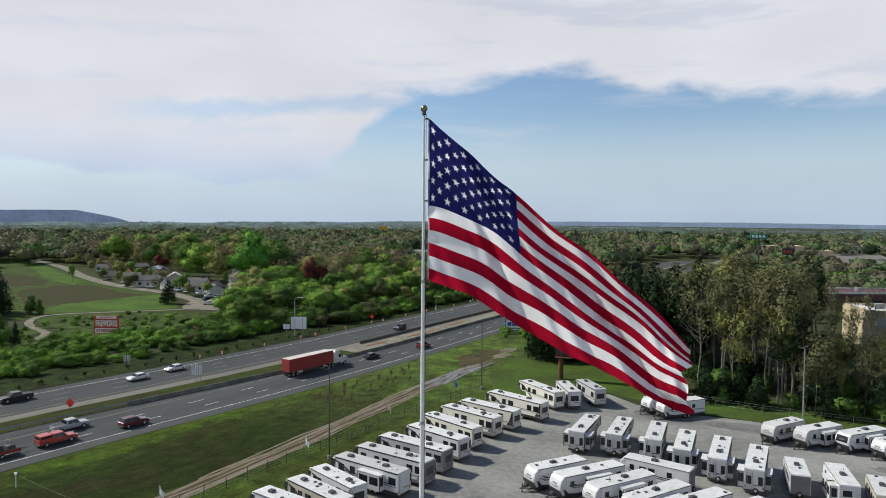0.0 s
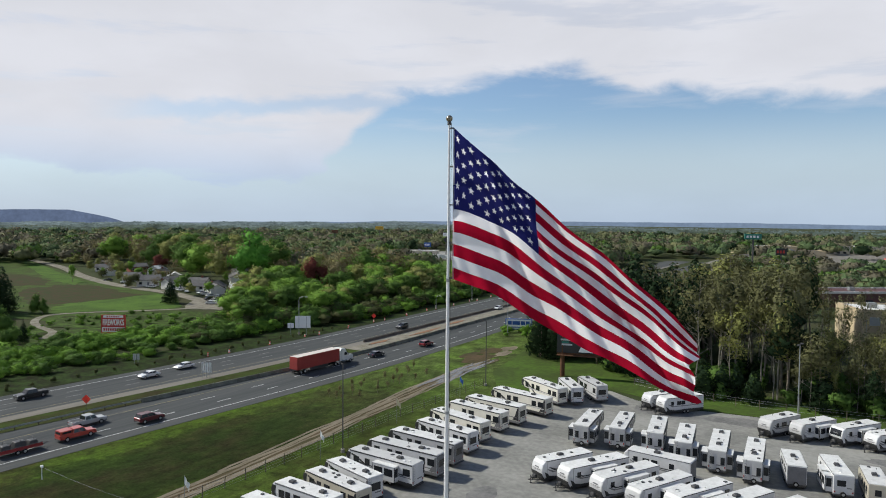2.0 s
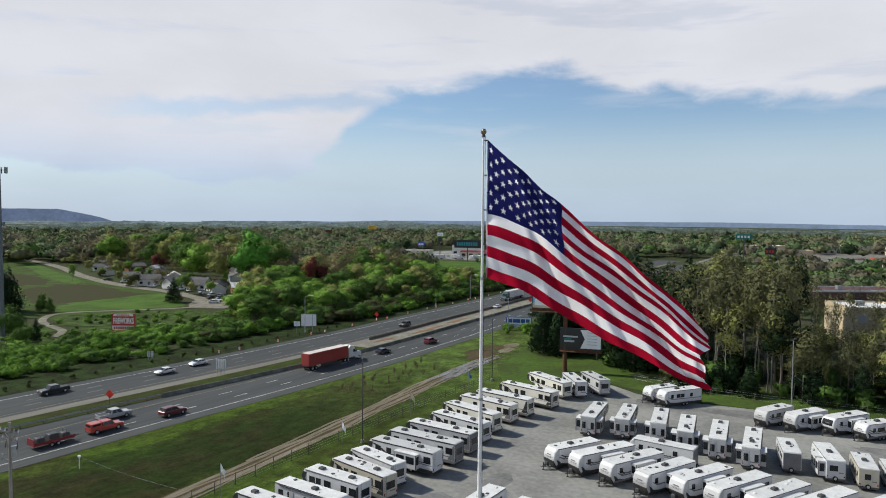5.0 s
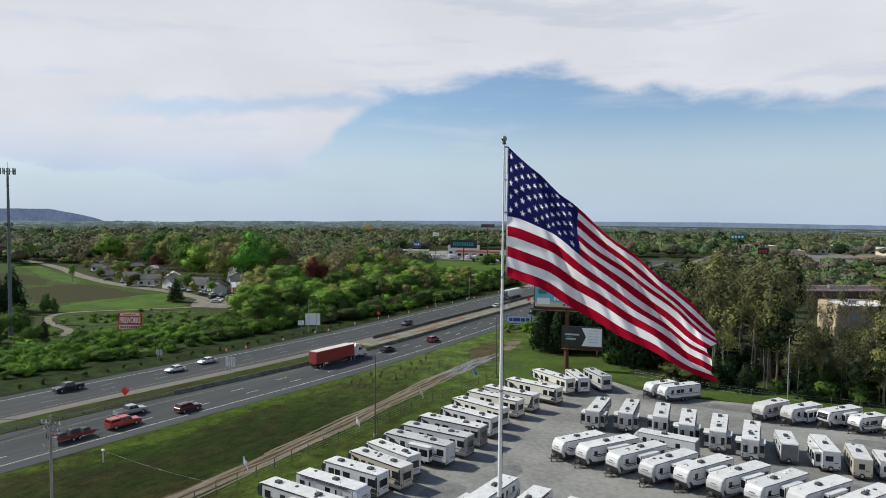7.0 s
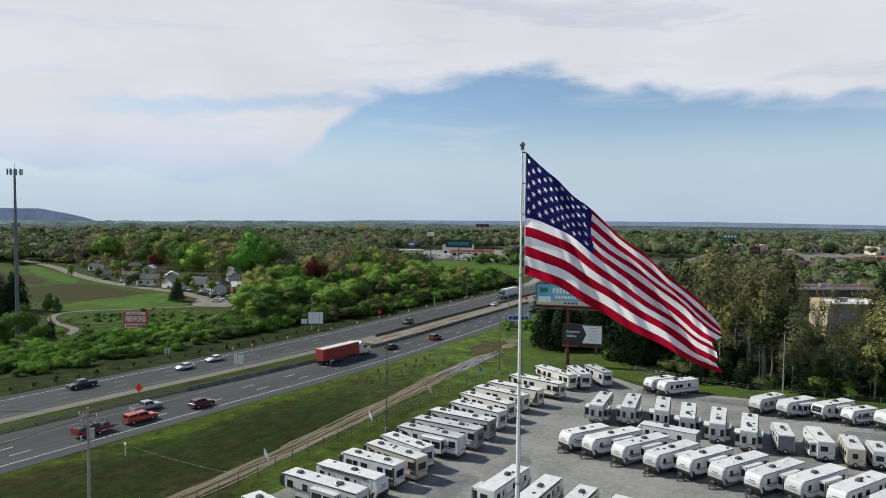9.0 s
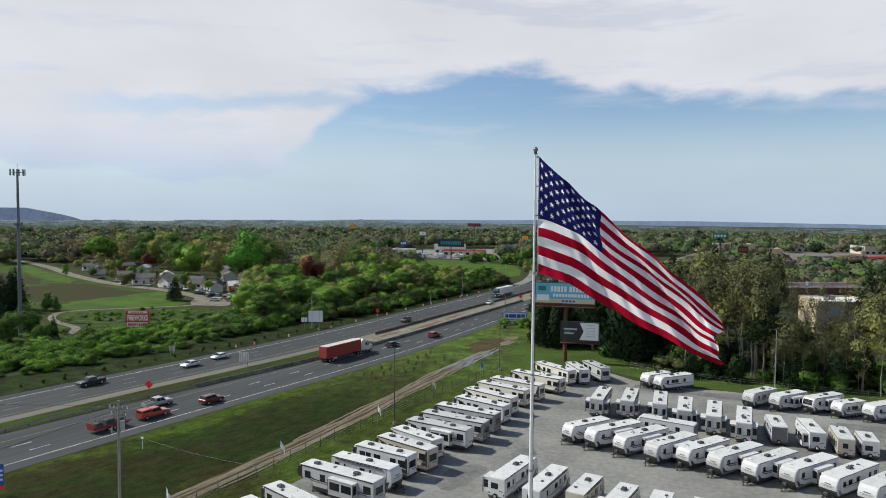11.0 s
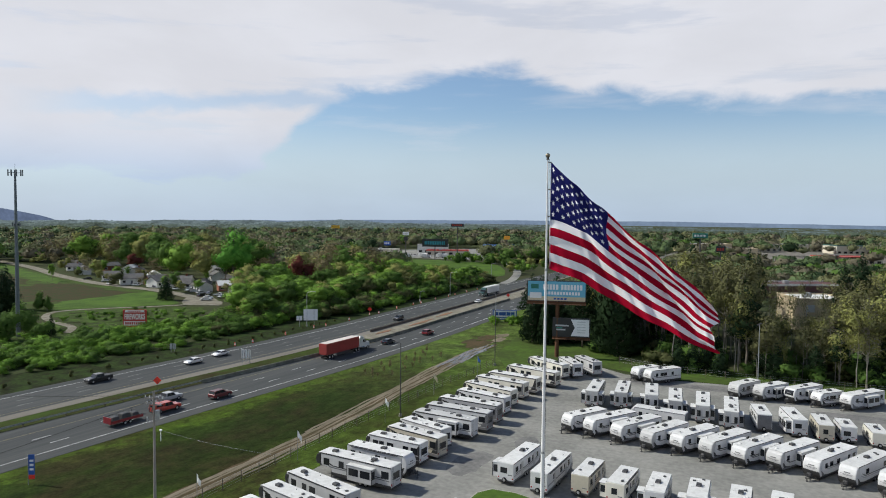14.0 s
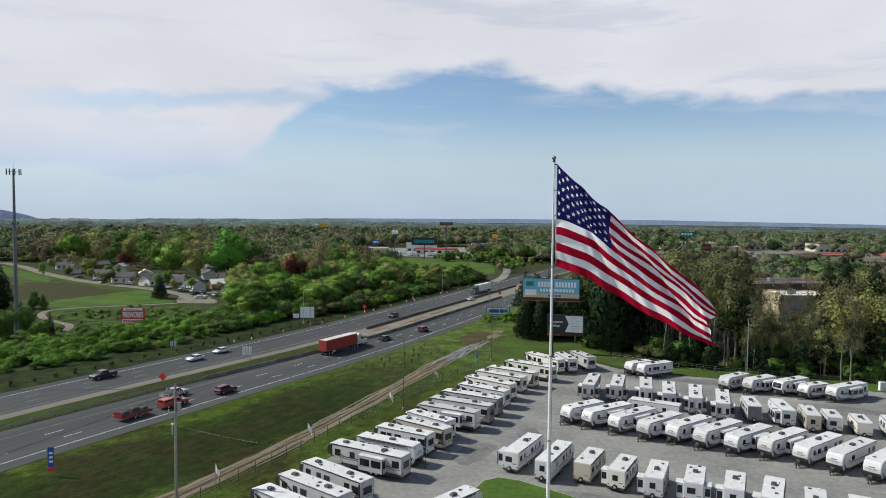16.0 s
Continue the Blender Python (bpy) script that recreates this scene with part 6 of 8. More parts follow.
def road_sign(x, y, deg, panels, label, post="galv", face="sign_grey"):
    """Panels: (across from, to, low, high)."""
    v = thing("road_sign", label, "road sign", place(x, y, deg, 0.0))
    for a, b, z0, z1 in panels:
        p = part("panel", box(bmesh.new(), -0.02, 0.02, a, b, z0, z1, 0.008), face, v)
        n = max(1, round((b - a) / 2.2))
        for k in range(n):
            c = a + (b - a) * (k + 0.5) / n
            part("post", boxes((0.022, 0.10, c - 0.06, c + 0.06, 0, z1 - 0.1)), post, v)
    return v


SB = "grey back of a highway sign on steel posts"
road_sign(-126.0, 96.6, -62, [(-1.1, -0.48, 1.2, 3.4), (-0.28, 0.34, 1.2, 3.4), (0.54, 1.15, 1.2, 3.4)], SB, face="sign_white")
road_sign(-152.0, 96.8, -60, [(-0.8, -0.1, 0.9, 2.4), (0.1, 0.8, 0.9, 2.4)], SB)
road_sign(-147.6, 149.6, -52, [(-2.3, 2.3, 2.1, 5.8)], "large white back of a highway sign on steel posts", face="sign_white")
road_sign(-150.6, 147.6, -52, [(-1.0, 0.9, 2.1, 3.6)], SB, face="sign_white")
ds = thing("warning_sign", "orange diamond roadwork sign on a stand", "road sign", place(-122.6, 67.0, -62, 0.0))
bm = box(bmesh.new(), -0.02, 0.02, -0.62, 0.62, -0.62, 0.62, 0.008)
bmesh.ops.rotate(bm, verts=bm.verts, cent=(0, 0, 0), matrix=Matrix.Rotation(radians(45), 3, "X"))
bmesh.ops.translate(bm, verts=bm.verts, vec=(0, 0, 2.2))
part("panel", bm, "orange_sign", ds)
part("stand", rods(((0.05, 0, 0.1), (0.05, 0, 2.1), 0.04), ((-0.5, 0, 0.05), (0.6, 0, 0.05), 0.04), ((0.05, -0.6, 0.05), (0.05, 0.6, 0.05), 0.04), n=6), "steel_dark", ds)
ds2 = copy_thing(ds, place(-118.6, 252.0, -75, 0.0))
copy_thing(ds, place(-145.6, 182.0, -75, 0.0))

barrel = thing("traffic_barrel", "orange and white striped traffic drum", "traffic drum", place(-144.6, 112, 0, 0.05), "traffic drums")
for k, (z0, z1, r0, r1, mt) in enumerate(((0, 0.25, 0.24, 0.22, "orange_sign"), (0.25, 0.45, 0.22, 0.20, "sign_white"), (0.45, 0.62, 0.20, 0.19, "orange_sign"), (0.62, 0.80, 0.19, 0.17, "sign_white"), (0.80, 0.95, 0.17, 0.15, "orange_sign"))):
    part("band", rods(((0, 0, z0), (0, 0, z1), r0, r1), n=12), mt, barrel)
part("base", rods(((0, 0, -0.03), (0, 0, 0.06), 0.34, 0.32), n=12), "rubber", barrel)
for k in range(15):
    y = 118 + k * 11.5 + 3 * (k % 3)
    copy_thing(barrel, place(far_left(y) - 0.6 - 0.4 * (k % 3), y, k * 40, 0.06))

ub = thing("utility_box", "pale grey utility cabinet by the lot fence", "utility box", place(15.4, 138.0, 20, 0.06))
part("cabinet", box(bmesh.new(), -0.6, 0.6, -0.4, 0.4, 0.1, 1.9, 0.03), "sign_white", ub)
part("door", boxes((-0.52, 0.52, -0.425, -0.402, 0.25, 1.8)), "sign_grey", ub)
part("plinth", boxes((-0.7, 0.7, -0.5, 0.5, 0.0, 0.1)), "concrete", ub)

# billboards
bb = thing("billboard", "tall roadside billboard with two advertising decks on a steel post", "billboard", place(-60.6, 143.0, 15, 0.0))
part("column", rods(((0, 0, 0), (0, 0, 14.6), 0.55, 0.5), n=18), "rust_steel", bb, "rusty brown steel column")
up_deck = part("upper_panel", box(bmesh.new(), -8.0, 7.4, -0.55, -0.15, 14.9, 20.4, 0.03), "sign_black", bb)
part("upper_face", boxes((-7.8, 7.2, -0.60, -0.555, 15.1, 20.2)), "sign_sky", up_deck, "pale blue advertising face")
part("face_ground", boxes((-7.8, 7.2, -0.606, -0.601, 15.1, 16.2)), "sign_sand", up_deck)
part("picture_shape", box(bmesh.new(), -7.3, -4.2, -0.625, -0.607, 15.7, 17.2, 0.008), "sign_white", up_deck)
part("picture_shape", box(bmesh.new(), -7.0, -5.0, -0.625, -0.607, 18.2, 19.4, 0.008), "sign_green", up_deck)
for a, b, z0, z1, mt in ((-3.8, 0.4, 18.0, 19.4, "sign_white"), (0.9, 6.6, 18.0, 19.4, "sign_white"), (-3.2, 6.0, 16.7, 17.5, "sign_white"), (-1.0, 2.6, 15.4, 15.9, "sign_blue")):
    n = max(3, int((b - a) / 0.75))
    w = (b - a) / n
    for k in range(n):
        part("text_bar", boxes((a + k * w, a + k * w + w * 0.72, -0.63, -0.607, z0, z1)), mt, up_deck)
part("catwalk", boxes((-8.0, 7.4, -1.5, -0.2, 14.2, 14.3), (-8.0, 7.4, -0.2, 0.6, 14.25, 14.85)), "rust_steel", bb, "rust-brown catwalk")
part("catwalk_rail", rods(((-8, -1.45, 15.0), (7.4, -1.45, 15.0), 0.03), *[((-8 + k * 1.54, -1.45, 14.3), (-8 + k * 1.54, -1.45, 15.0), 0.025) for k in range(11)], n=5), "rust_steel", bb)
for x in (-6, -2, 2, 6):
    part("floodlight", boxes((x - 0.2, x + 0.2, -2.3, -1.9, 14.2, 14.4)), "steel_dark", bb)
low = part("lower_panel", box(bmesh.new(), -1.2, 8.6, -0.5, -0.1, 5.6, 10.6, 0.03), "sign_black", bb, "black advertising face")
part("lower_face", prism(bmesh.new(), [(3.6, 5.9), (8.3, 5.9), (8.3, 10.3), (3.6, 10.3), (4.6, 8.1)], -0.54, -0.505), "sign_white", low, "white arrow-notched panel")
for z, a, b, mt in ((8.6, -0.4, 3.0, "sign_grey"), (8.0, -0.2, 1.4, "sign_green"), (7.5, -0.2, 2.2, "sign_grey")):
    part("text_bar", boxes((a, b, -0.53, -0.505, z - 0.2, z + 0.2)), mt, low)
for k in range(5):
    part("text_bar", boxes((5.2, 7.4, -0.56, -0.541, 9.6 - k * 0.7, 9.75 - k * 0.7)), "sign_grey", low)
part("catwalk", boxes((-1.2, 8.6, -1.3, -0.1, 5.0, 5.12), (-1.2, 8.6, -0.1, 0.4, 5.05, 5.55)), "rust_steel", bb, "rust-brown catwalk")

b3 = thing("billboard", "dark unlit billboard standing among the trees", "billboard", place(-44.0, 158.0, 12, 0.0))
part("column", rods(((0, 0, 0), (0, 0, 5.0), 0.4), n=14), "rust_steel", b3)
part("panel", box(bmesh.new(), -2.2, 3.4, -0.3, 0.1, 4.6, 9.4, 0.03), "sign_black", b3)
part("catwalk", boxes((-2.2, 3.4, -1.0, 0.2, 3.9, 4.4)), "rust_steel", b3)
part("picture_shape", boxes((-1.8, -0.6, -0.33, -0.305, 4.8, 5.6)), "sign_white", b3)

bs = thing("roadside_sign", "low blue and white advertising sign beside the highway", "sign", place(-95.6, 192.0, 22, 0.0))
part("panel", box(bmesh.new(), -4.2, 4.2, -0.2, 0.2, 0.9, 4.3, 0.03), "sign_blue", bs)
part("panel_face", boxes((-3.9, 3.9, -0.24, -0.205, 1.8, 4.1)), "sign_white", bs, "white upper half")
for k, (a, b) in enumerate(((-3.4, -2.2), (-2.0, 0.4), (0.6, 2.0), (2.2, 3.4))):
    part("text_bar", boxes((a, b, -0.27, -0.241, 2.4, 3.6)), "sign_blue", bs)
part("text_bar", boxes((-2.6, 2.6, -0.23, -0.205, 1.15, 1.5)), "sign_white", bs)
for x in (-3, 0, 3):
    part("post", boxes((x - 0.12, x + 0.12, -0.1, 0.1, 0, 1.0)), "wood_post", bs)

fw = thing("fireworks_sign", "weathered red and white roadside fireworks sign among shrubs", "sign", place(-187.6, 113.4, 31, 0.0))
part("panel", box(bmesh.new(), -3.6, 3.6, -0.15, 0.15, 1.6, 7.0, 0.04), "sign_red", fw)
part("panel_top", prism(bmesh.new(), [(-3.0, 6.2), (3.0, 6.2), (2.8, 6.9), (-2.8, 6.9)], -0.19, -0.155), "sign_white", fw)
part("panel_band", boxes((-3.3, 3.3, -0.18, -0.155, 2.1, 3.4)), "sign_white", fw)
lettering("sign_text", "FIREWORKS", 1.42, "sign_white", fw, pose(0, -0.17, 4.75, 90, 0, 0) @ Matrix.Diagonal((0.82, 1.7, 1, 1)), "bold white lettering")
for k in range(9):
    part("text_bar", boxes((-2.9 + k * 0.65, -2.45 + k * 0.65, -0.21, -0.181, 2.35, 3.15)), "sign_red", fw)
for k in range(6):
    part("text_bar", boxes((-1.9 + k * 0.65, -1.5 + k * 0.65, -0.215, -0.191, 6.35, 6.75)), "sign_red", fw)
for x in (-2.8, 0, 2.8):
    part("post", boxes((x - 0.15, x + 0.15, 0.16, 0.42, 0, 6.6)), "wood_post", fw)

tw = thing("cell_tower", "tall grey steel monopole with antenna arrays", "tower", place(-210.0, 90.6, 0, 0.0))
part("mast", rods(((0, 0, 0), (0, 0, 25), 0.60, 0.48), ((0, 0, 25), (0, 0, 49.5), 0.48, 0.28), n=14), "tower_steel", tw)
part("lightning_rod", rods(((0, 0, 49.5), (0, 0, 51.2), 0.05), n=5), "galv", tw)
for z, r, tall in ((48.6, 1.9, 0.9), (33.4, 1.0, 0.55)):
    part("platform", rods(*[((0, 0, z), (r * math.cos(a), r * math.sin(a), z), 0.07) for a in (0.3, 2.4, 4.5)], *[((r * math.cos(a), r * math.sin(a), z), (r * math.cos(a + 2.1), r * math.sin(a + 2.1), z), 0.06) for a in (0.3, 2.4, 4.5)], n=6), "tower_steel", tw)
    for k in range(9):
        a = 0.3 + k * math.tau / 9
        part("antenna", boxes((r * math.cos(a) - 0.14, r * math.cos(a) + 0.14, r * math.sin(a) - 0.10, r * math.sin(a) + 0.10, z - tall, z + tall)), "tower_steel", tw)

# small flags and banners along the fence
def lot_flag(x, y, mat, label, h=4.6):
    v = thing("lot_pennant", label, "flag", place(x, y, random.uniform(-25, 15), 0.0), "pennants along the fence")
    part("staff", rods(((0, 0, 0), (0, 0, h), 0.035, 0.025), n=6), "galv", v)
    bm = bmesh.new()
    g = [[bm.verts.new((0.03 + 0.72 * i / 8, 0.14 * math.sin(i * 1.1 + j * 0.5) * i / 8, h - 0.05 - 0.95 * j / 4 - 0.95 * (i / 8) ** 1.2)) for j in range(5)] for i in range(9)]
    for i in range(8):
        for j in range(4):
            bm.faces.new((g[i][j], g[i][j + 1], g[i + 1][j + 1], g[i + 1][j])).smooth = True
    part("cloth", bm, mat, v)


lot_flag(-70.6, 48.8, "sign_white", "small white pennant on a staff by the fence")
lot_flag(-69.2, 71.4, "sign_white", "small white pennant on a staff by the fence")
lot_flag(-70.4, 92.2, "sign_sand", "small yellow pennant on a staff by the fence")
lot_flag(-70.0, 113.0, "sign_blue", "small blue pennant on a staff by the fence")
lot_flag(-70.4, 29.0, "sign_white", "small white pennant on a staff by the fence")
bn = thing("banner", "upright blue banner with white and orange bands", "banner", place(-96.4, 23.6, 35, 0.0))
part("staff", rods(((0, 0, 0), (0, 0, 4.3), 0.04), n=6), "galv", bn)
part("cloth", boxes((0.05, 0.85, -0.012, 0.012, 1.4, 4.2)), "sign_blue", bn)
part("cloth_band", boxes((0.05, 0.85, -0.018, 0.018, 0.8, 1.35)), "orange_sign", bn)
for k in range(3):
    part("text_bar", boxes((0.2, 0.7, -0.022, 0.022, 2.0 + k * 0.6, 2.3 + k * 0.6)), "sign_white", bn)


def tall_sign(x, y, h, w, t, mat, label, deg=15, posts=1, bars="sign_white", second=None):
    v = thing("pylon_sign", label, "sign", place(x, y, deg, 0.0))
    for k in range(posts):
        c = (k - (posts - 1) / 2) * w * 0.4
        part("column", rods(((c, 0, 0), (c, 0, h - t), 0.45, 0.4), n=10), "steel_dark", v)
    p = part("panel", box(bmesh.new(), -w / 2, w / 2, -0.5, 0.5, h - t, h, 0.06), mat, v)
    n = max(2, int(w / 1.8))
    for k in range(n):
        if bars:
            part("text_bar", boxes((-w * 0.4 + w * 0.8 * k / n, -w * 0.4 + w * 0.8 * (k + 0.65) / n, -0.56, -0.505, h - t * 0.72, h - t * 0.3)), bars, p)
    if second:
        part("lower_panel", box(bmesh.new(), -w * 0.35, w * 0.35, -0.4, 0.4, h - t * 2.6, h - t * 1.4, 0.05), second, v)
    return v


tall_sign(-51.3, 354.0, 29.3, 7.6, 2.6, "sign_green", "tall green pylon sign above the woods")
tall_sign(-285.0, 538.0, 30.0, 12, 2.8, "sign_black", "tall dark pylon sign on column", bars="sign_red")
tall_sign(-274.0, 474.0, 17.8, 22, 6.5, "sign_black", "wide billboard in black and teal", bars="sign_teal")
tall_sign(-347.0, 550.0, 21.0, 6, 3.2, "sign_white", "white pylon sign over the shops", bars="sign_grey", second="sign_black")
tall_sign(-372.0, 556.0, 11.0, 7, 4.0, "sign_blue", "blue pylon sign over the shops")
tall_sign(-534.0, 690.0, 23.5, 11, 4.0, "sign_yellow", "tall yellow pylon sign", bars=None)
tall_sign(-494.0, 560.0, 21.0, 7, 3.0, "rust_steel", "plain tall brown pylon sign", bars=None)
tall_sign(-266.0, 612.0, 17.5, 6, 3.6, "sign_yellow", "orange-yellow pylon sign on column", bars=None)
tall_sign(-57.0, 520.0, 16.5, 7, 4.6, "sign_black", "dark round-cornered pylon sign", bars="sign_red")


# ---- houses and businesses ----
def house(x, y, deg, w, d, h, wall, roof, label, chimney=False):
    v = thing("house", label, "house", place(x, y, deg, 0.0), "houses along the lane")
    part("wall", boxes((-w / 2, w / 2, -d / 2, d / 2, 0, h)), wall, v)
    g = h + d * 0.30
    bm = bmesh.new()
    for s in (1, -1):
        q = [(-w / 2 - 0.5, s * (d / 2 + 0.5), h - 0.15), (w / 2 + 0.5, s * (d / 2 + 0.5), h - 0.15), (w / 2 + 0.5, 0, g), (-w / 2 - 0.5, 0, g)]
        lo = [bm.verts.new(p) for p in q]
        hi = [bm.verts.new((p[0], p[1], p[2] + 0.2)) for p in q]
        for f in (lo, hi[::-1], *[(lo[k], lo[(k + 1) % 4], hi[(k + 1) % 4], hi[k]) for k in range(4)]):
            bm.faces.new(f)
    bmesh.ops.recalc_face_normals(bm, faces=bm.faces)
    r = part("roof", bm, roof, v)
    for s in (1, -1):
        x0, x1 = sorted((s * w / 2, s * (w / 2 - 0.12)))
        bm = bmesh.new()
        p = [bm.verts.new((x0, y_, z_)) for y_, z_ in ((-d / 2, h), (d / 2, h), (0, g))]
        q = [bm.verts.new((x1, y_, z_)) for y_, z_ in ((-d / 2, h), (d / 2, h), (0, g))]
        for f in (p[::-1], q, *[(p[k], p[(k + 1) % 3], q[(k + 1) % 3], q[k]) for k in range(3)]):
            bm.faces.new(f)
        part("gable", bm, wall, v)
    if chimney:
        part("chimney", boxes((w * 0.2, w * 0.2 + 0.8, -0.4, 0.4, h, g + 1.0)), "house_brick", r)
    for s in (1, -1):
        for k in range(3):
            a = -w / 2 + w * (k + 0.5) / 3
            if k == 1:
                part("door", boxes((a - 0.5, a + 0.5, s * d / 2 - 0.05, s * d / 2 + 0.05, 0, 2.05)), "trim_grey", v)
            else:
                wdw = part("window", boxes((a - 0.7, a + 0.7, s * d / 2 - 0.04, s * d / 2 + 0.04, 1.0, 2.2)), "glass_dark", v)
                part("window_frame", boxes((a - 0.82, a + 0.82, s * d / 2 - 0.02, s * d / 2 + 0.02, 0.88, 2.32)), "plastic_white", wdw)
    return v


HOUSES = [(-416, 250, 25, "house_wall", "shingle"), (-386, 236, 25, "house_wall", "shingle"), (-398, 262, 20, "house_brick", "shingle"), (-342, 222, 22, "house_wall", "shingle"), (-352, 246, 20, "house_wall", "shingle"), (-314, 212, 20, "house_wall", "shingle"), (-328, 238, 22, "house_wall", "roof_white"),
          (-300, 216, 18, "house_brick", "shingle"), (-286, 220, 18, "house_wall", "shingle"), (-266, 214, 20, "house_wall", "shingle"), (-250, 216, 20, "house_brick", "roof_white"), (-292, 250, 30, "house_wall", "shingle"), (-330, 286, 30, "house_wall", "roof_white"), (-268, 240, 15, "house_wall", "shingle"),
          (-236, 208, 24, "house_wall", "shingle"), (-276, 211, 10, "house_wall", "shingle"), (-258, 207, 40, "house_wall", "shingle"), (-291, 211, 30, "house_wall", "shingle"), (-445, 268, 25, "house_wall", "shingle"), (-372, 258, 24, "house_wall", "roof_white")]
for k, (x, y, a, wl_, rf) in enumerate(HOUSES):
    tone = {"house_wall": "pale siding", "house_brick": "red brick"}[wl_]
    house(x, y, a + (35, 120, 60, 10, 95)[k % 5], 8.5 + k % 3 * 1.2, 6.5 + k % 2, 2.5 + 0.3 * (k % 3), wl_, rf, f"single-storey {tone} house with {'pale' if rf == 'roof_white' else 'grey shingle'} gable roof", k % 4 == 0)
for k, (x, y, p) in enumerate(((-232, 186, "car_white"), (-228, 181, "car_white"), (-240, 190, "car_black"), (-244, 198, "car_silver"), (-318, 202, "car_white"), (-303, 206, "car_white"), (-352, 214, "car_black"), (-262, 203, "car_silver"), (-272, 203, "car_white"), (-280, 205, "car_white"), (-256, 201, "car_white"), (-249, 198, "car_white"), (-290, 207, "car_silver"), (-296, 208, "car_white"), (-236, 196, "car_white"), (-334, 212, "car_white"), (-230, 192, "car_silver"))):
    words = {"car_white": "white", "car_black": "black", "car_silver": "silver"}[p]
    v = sedan(p, words, place(x, y, 40 * k, 0.13))
    tagged(v, f"{words} sedan parked by the houses", "car", "cars parked by the houses")


def shop(x, y, deg, w, d, h, wall, roof, label, band=None):
    v = thing("commercial_building", label, "building", place(x, y, deg, 0.0))
    part("wall", boxes((-w / 2, w / 2, -d / 2, d / 2, 0, h)), wall, v)
    part("roof", boxes((-w / 2 + 0.3, w / 2 - 0.3, -d / 2 + 0.3, d / 2 - 0.3, h, h + 0.12)), roof, v)
    part("parapet", boxes((-w / 2 - 0.1, w / 2 + 0.1, -d / 2 - 0.1, -d / 2 + 0.25, h - 0.3, h + 0.6), (-w / 2 - 0.1, w / 2 + 0.1, d / 2 - 0.25, d / 2 + 0.1, h - 0.3, h + 0.6),
                           (-w / 2 - 0.1, -w / 2 + 0.25, -d / 2 + 0.25, d / 2 - 0.25, h - 0.3, h + 0.6), (w / 2 - 0.25, w / 2 + 0.1, -d / 2 + 0.25, d / 2 - 0.25, h - 0.3, h + 0.6)), band or wall, v)
    n = max(2, int(w / 6))
    for k in range(n):
        a = -w / 2 + w * (k + 0.5) / n
        part("window", boxes((a - 1.6, a + 1.6, -d / 2 - 0.06, -d / 2 + 0.05, 0.9, min(h - 1.2, 3.0))), "glass_dark", v)
    part("roof_unit", box(bmesh.new(), -w * 0.2, -w * 0.2 + 2.4, -1, 1, h + 0.12, h + 1.6, 0.08), "galv", v)
    return v


tb = shop(0.4, 236.5, 24, 17, 18, 10.4, "wall_tan", "roof_white", "tan stucco building behind the woods", None)
part("sign_box", boxes((-6.4, -3.6, -9.16, -9.0, 6.4, 8.8)), "sign_grey", tb)
shop(2, 348, 34, 78, 18, 6.0, "wall_maroon", "wall_maroon", "long dark maroon building with a pale roof edge", "roof_white")
shop(60, 330, 20, 40, 20, 7.0, "wall_tan", "roof_white", "tan flat-roofed store behind the woods", None)
for x, y, w, d, h, wl_, rf, lb, bd in ((-352, 520, 26, 16, 5, "wall_cream", "roof_white", "cream flat-roofed roadside shop", None), (-330, 575, 30, 16, 8, "house_wall", "shingle", "grey hotel block with shingle roof", None), (-300, 548, 40, 16, 4.5, "wall_cream", "roof_red", "low restaurant with a red roof", "roof_red"),
                                       (-262, 600, 46, 18, 5, "wall_cream", "roof_red", "restaurant with a red roof", "roof_red"), (-268, 632, 60, 20, 7, "wall_cream", "roof_blue", "store with a blue roof band", "roof_blue"), (-395, 500, 30, 14, 4, "roof_white", "roof_white", "white flat-roofed roadside shop", None),
                                       (-20, 860, 70, 30, 8, "wall_cream", "roof_white", "cream shopping block far off", None), (-64, 720, 40, 20, 7, "wall_tan", "shingle", "tan motel block far off", None), (60, 850, 80, 30, 9, "wall_cream", "roof_green", "cream store with green roof far off", "roof_green"),
                                       (-105, 800, 60, 24, 8, "wall_tan", "roof_white", "tan flat-roofed store far off", None), (110, 780, 60, 30, 9, "house_brick", "roof_white", "red brick store far off", None), (-140, 900, 50, 20, 8, "roof_white", "roof_white", "white flat-roofed store far off", None), (30, 640, 50, 20, 6, "wall_cream", "roof_red", "low store with red roof far off", "roof_red"), (-52, 452, 24, 14, 5, "wall_cream", "roof_red", "red-roofed restaurant beyond the woods", "roof_red")):
    shop(x, y, 25, w, d, h, wl_, rf, lb, bd)
for k in range(10):
    x, y = -110 + k * 22, 600 + (k * 67) % 180
    copy_src = lot_light(x, y, 13, 40 * k, True)
    tagged(copy_src, "pale metal light pole in a distant car park")
rng_cars = random.Random(5)
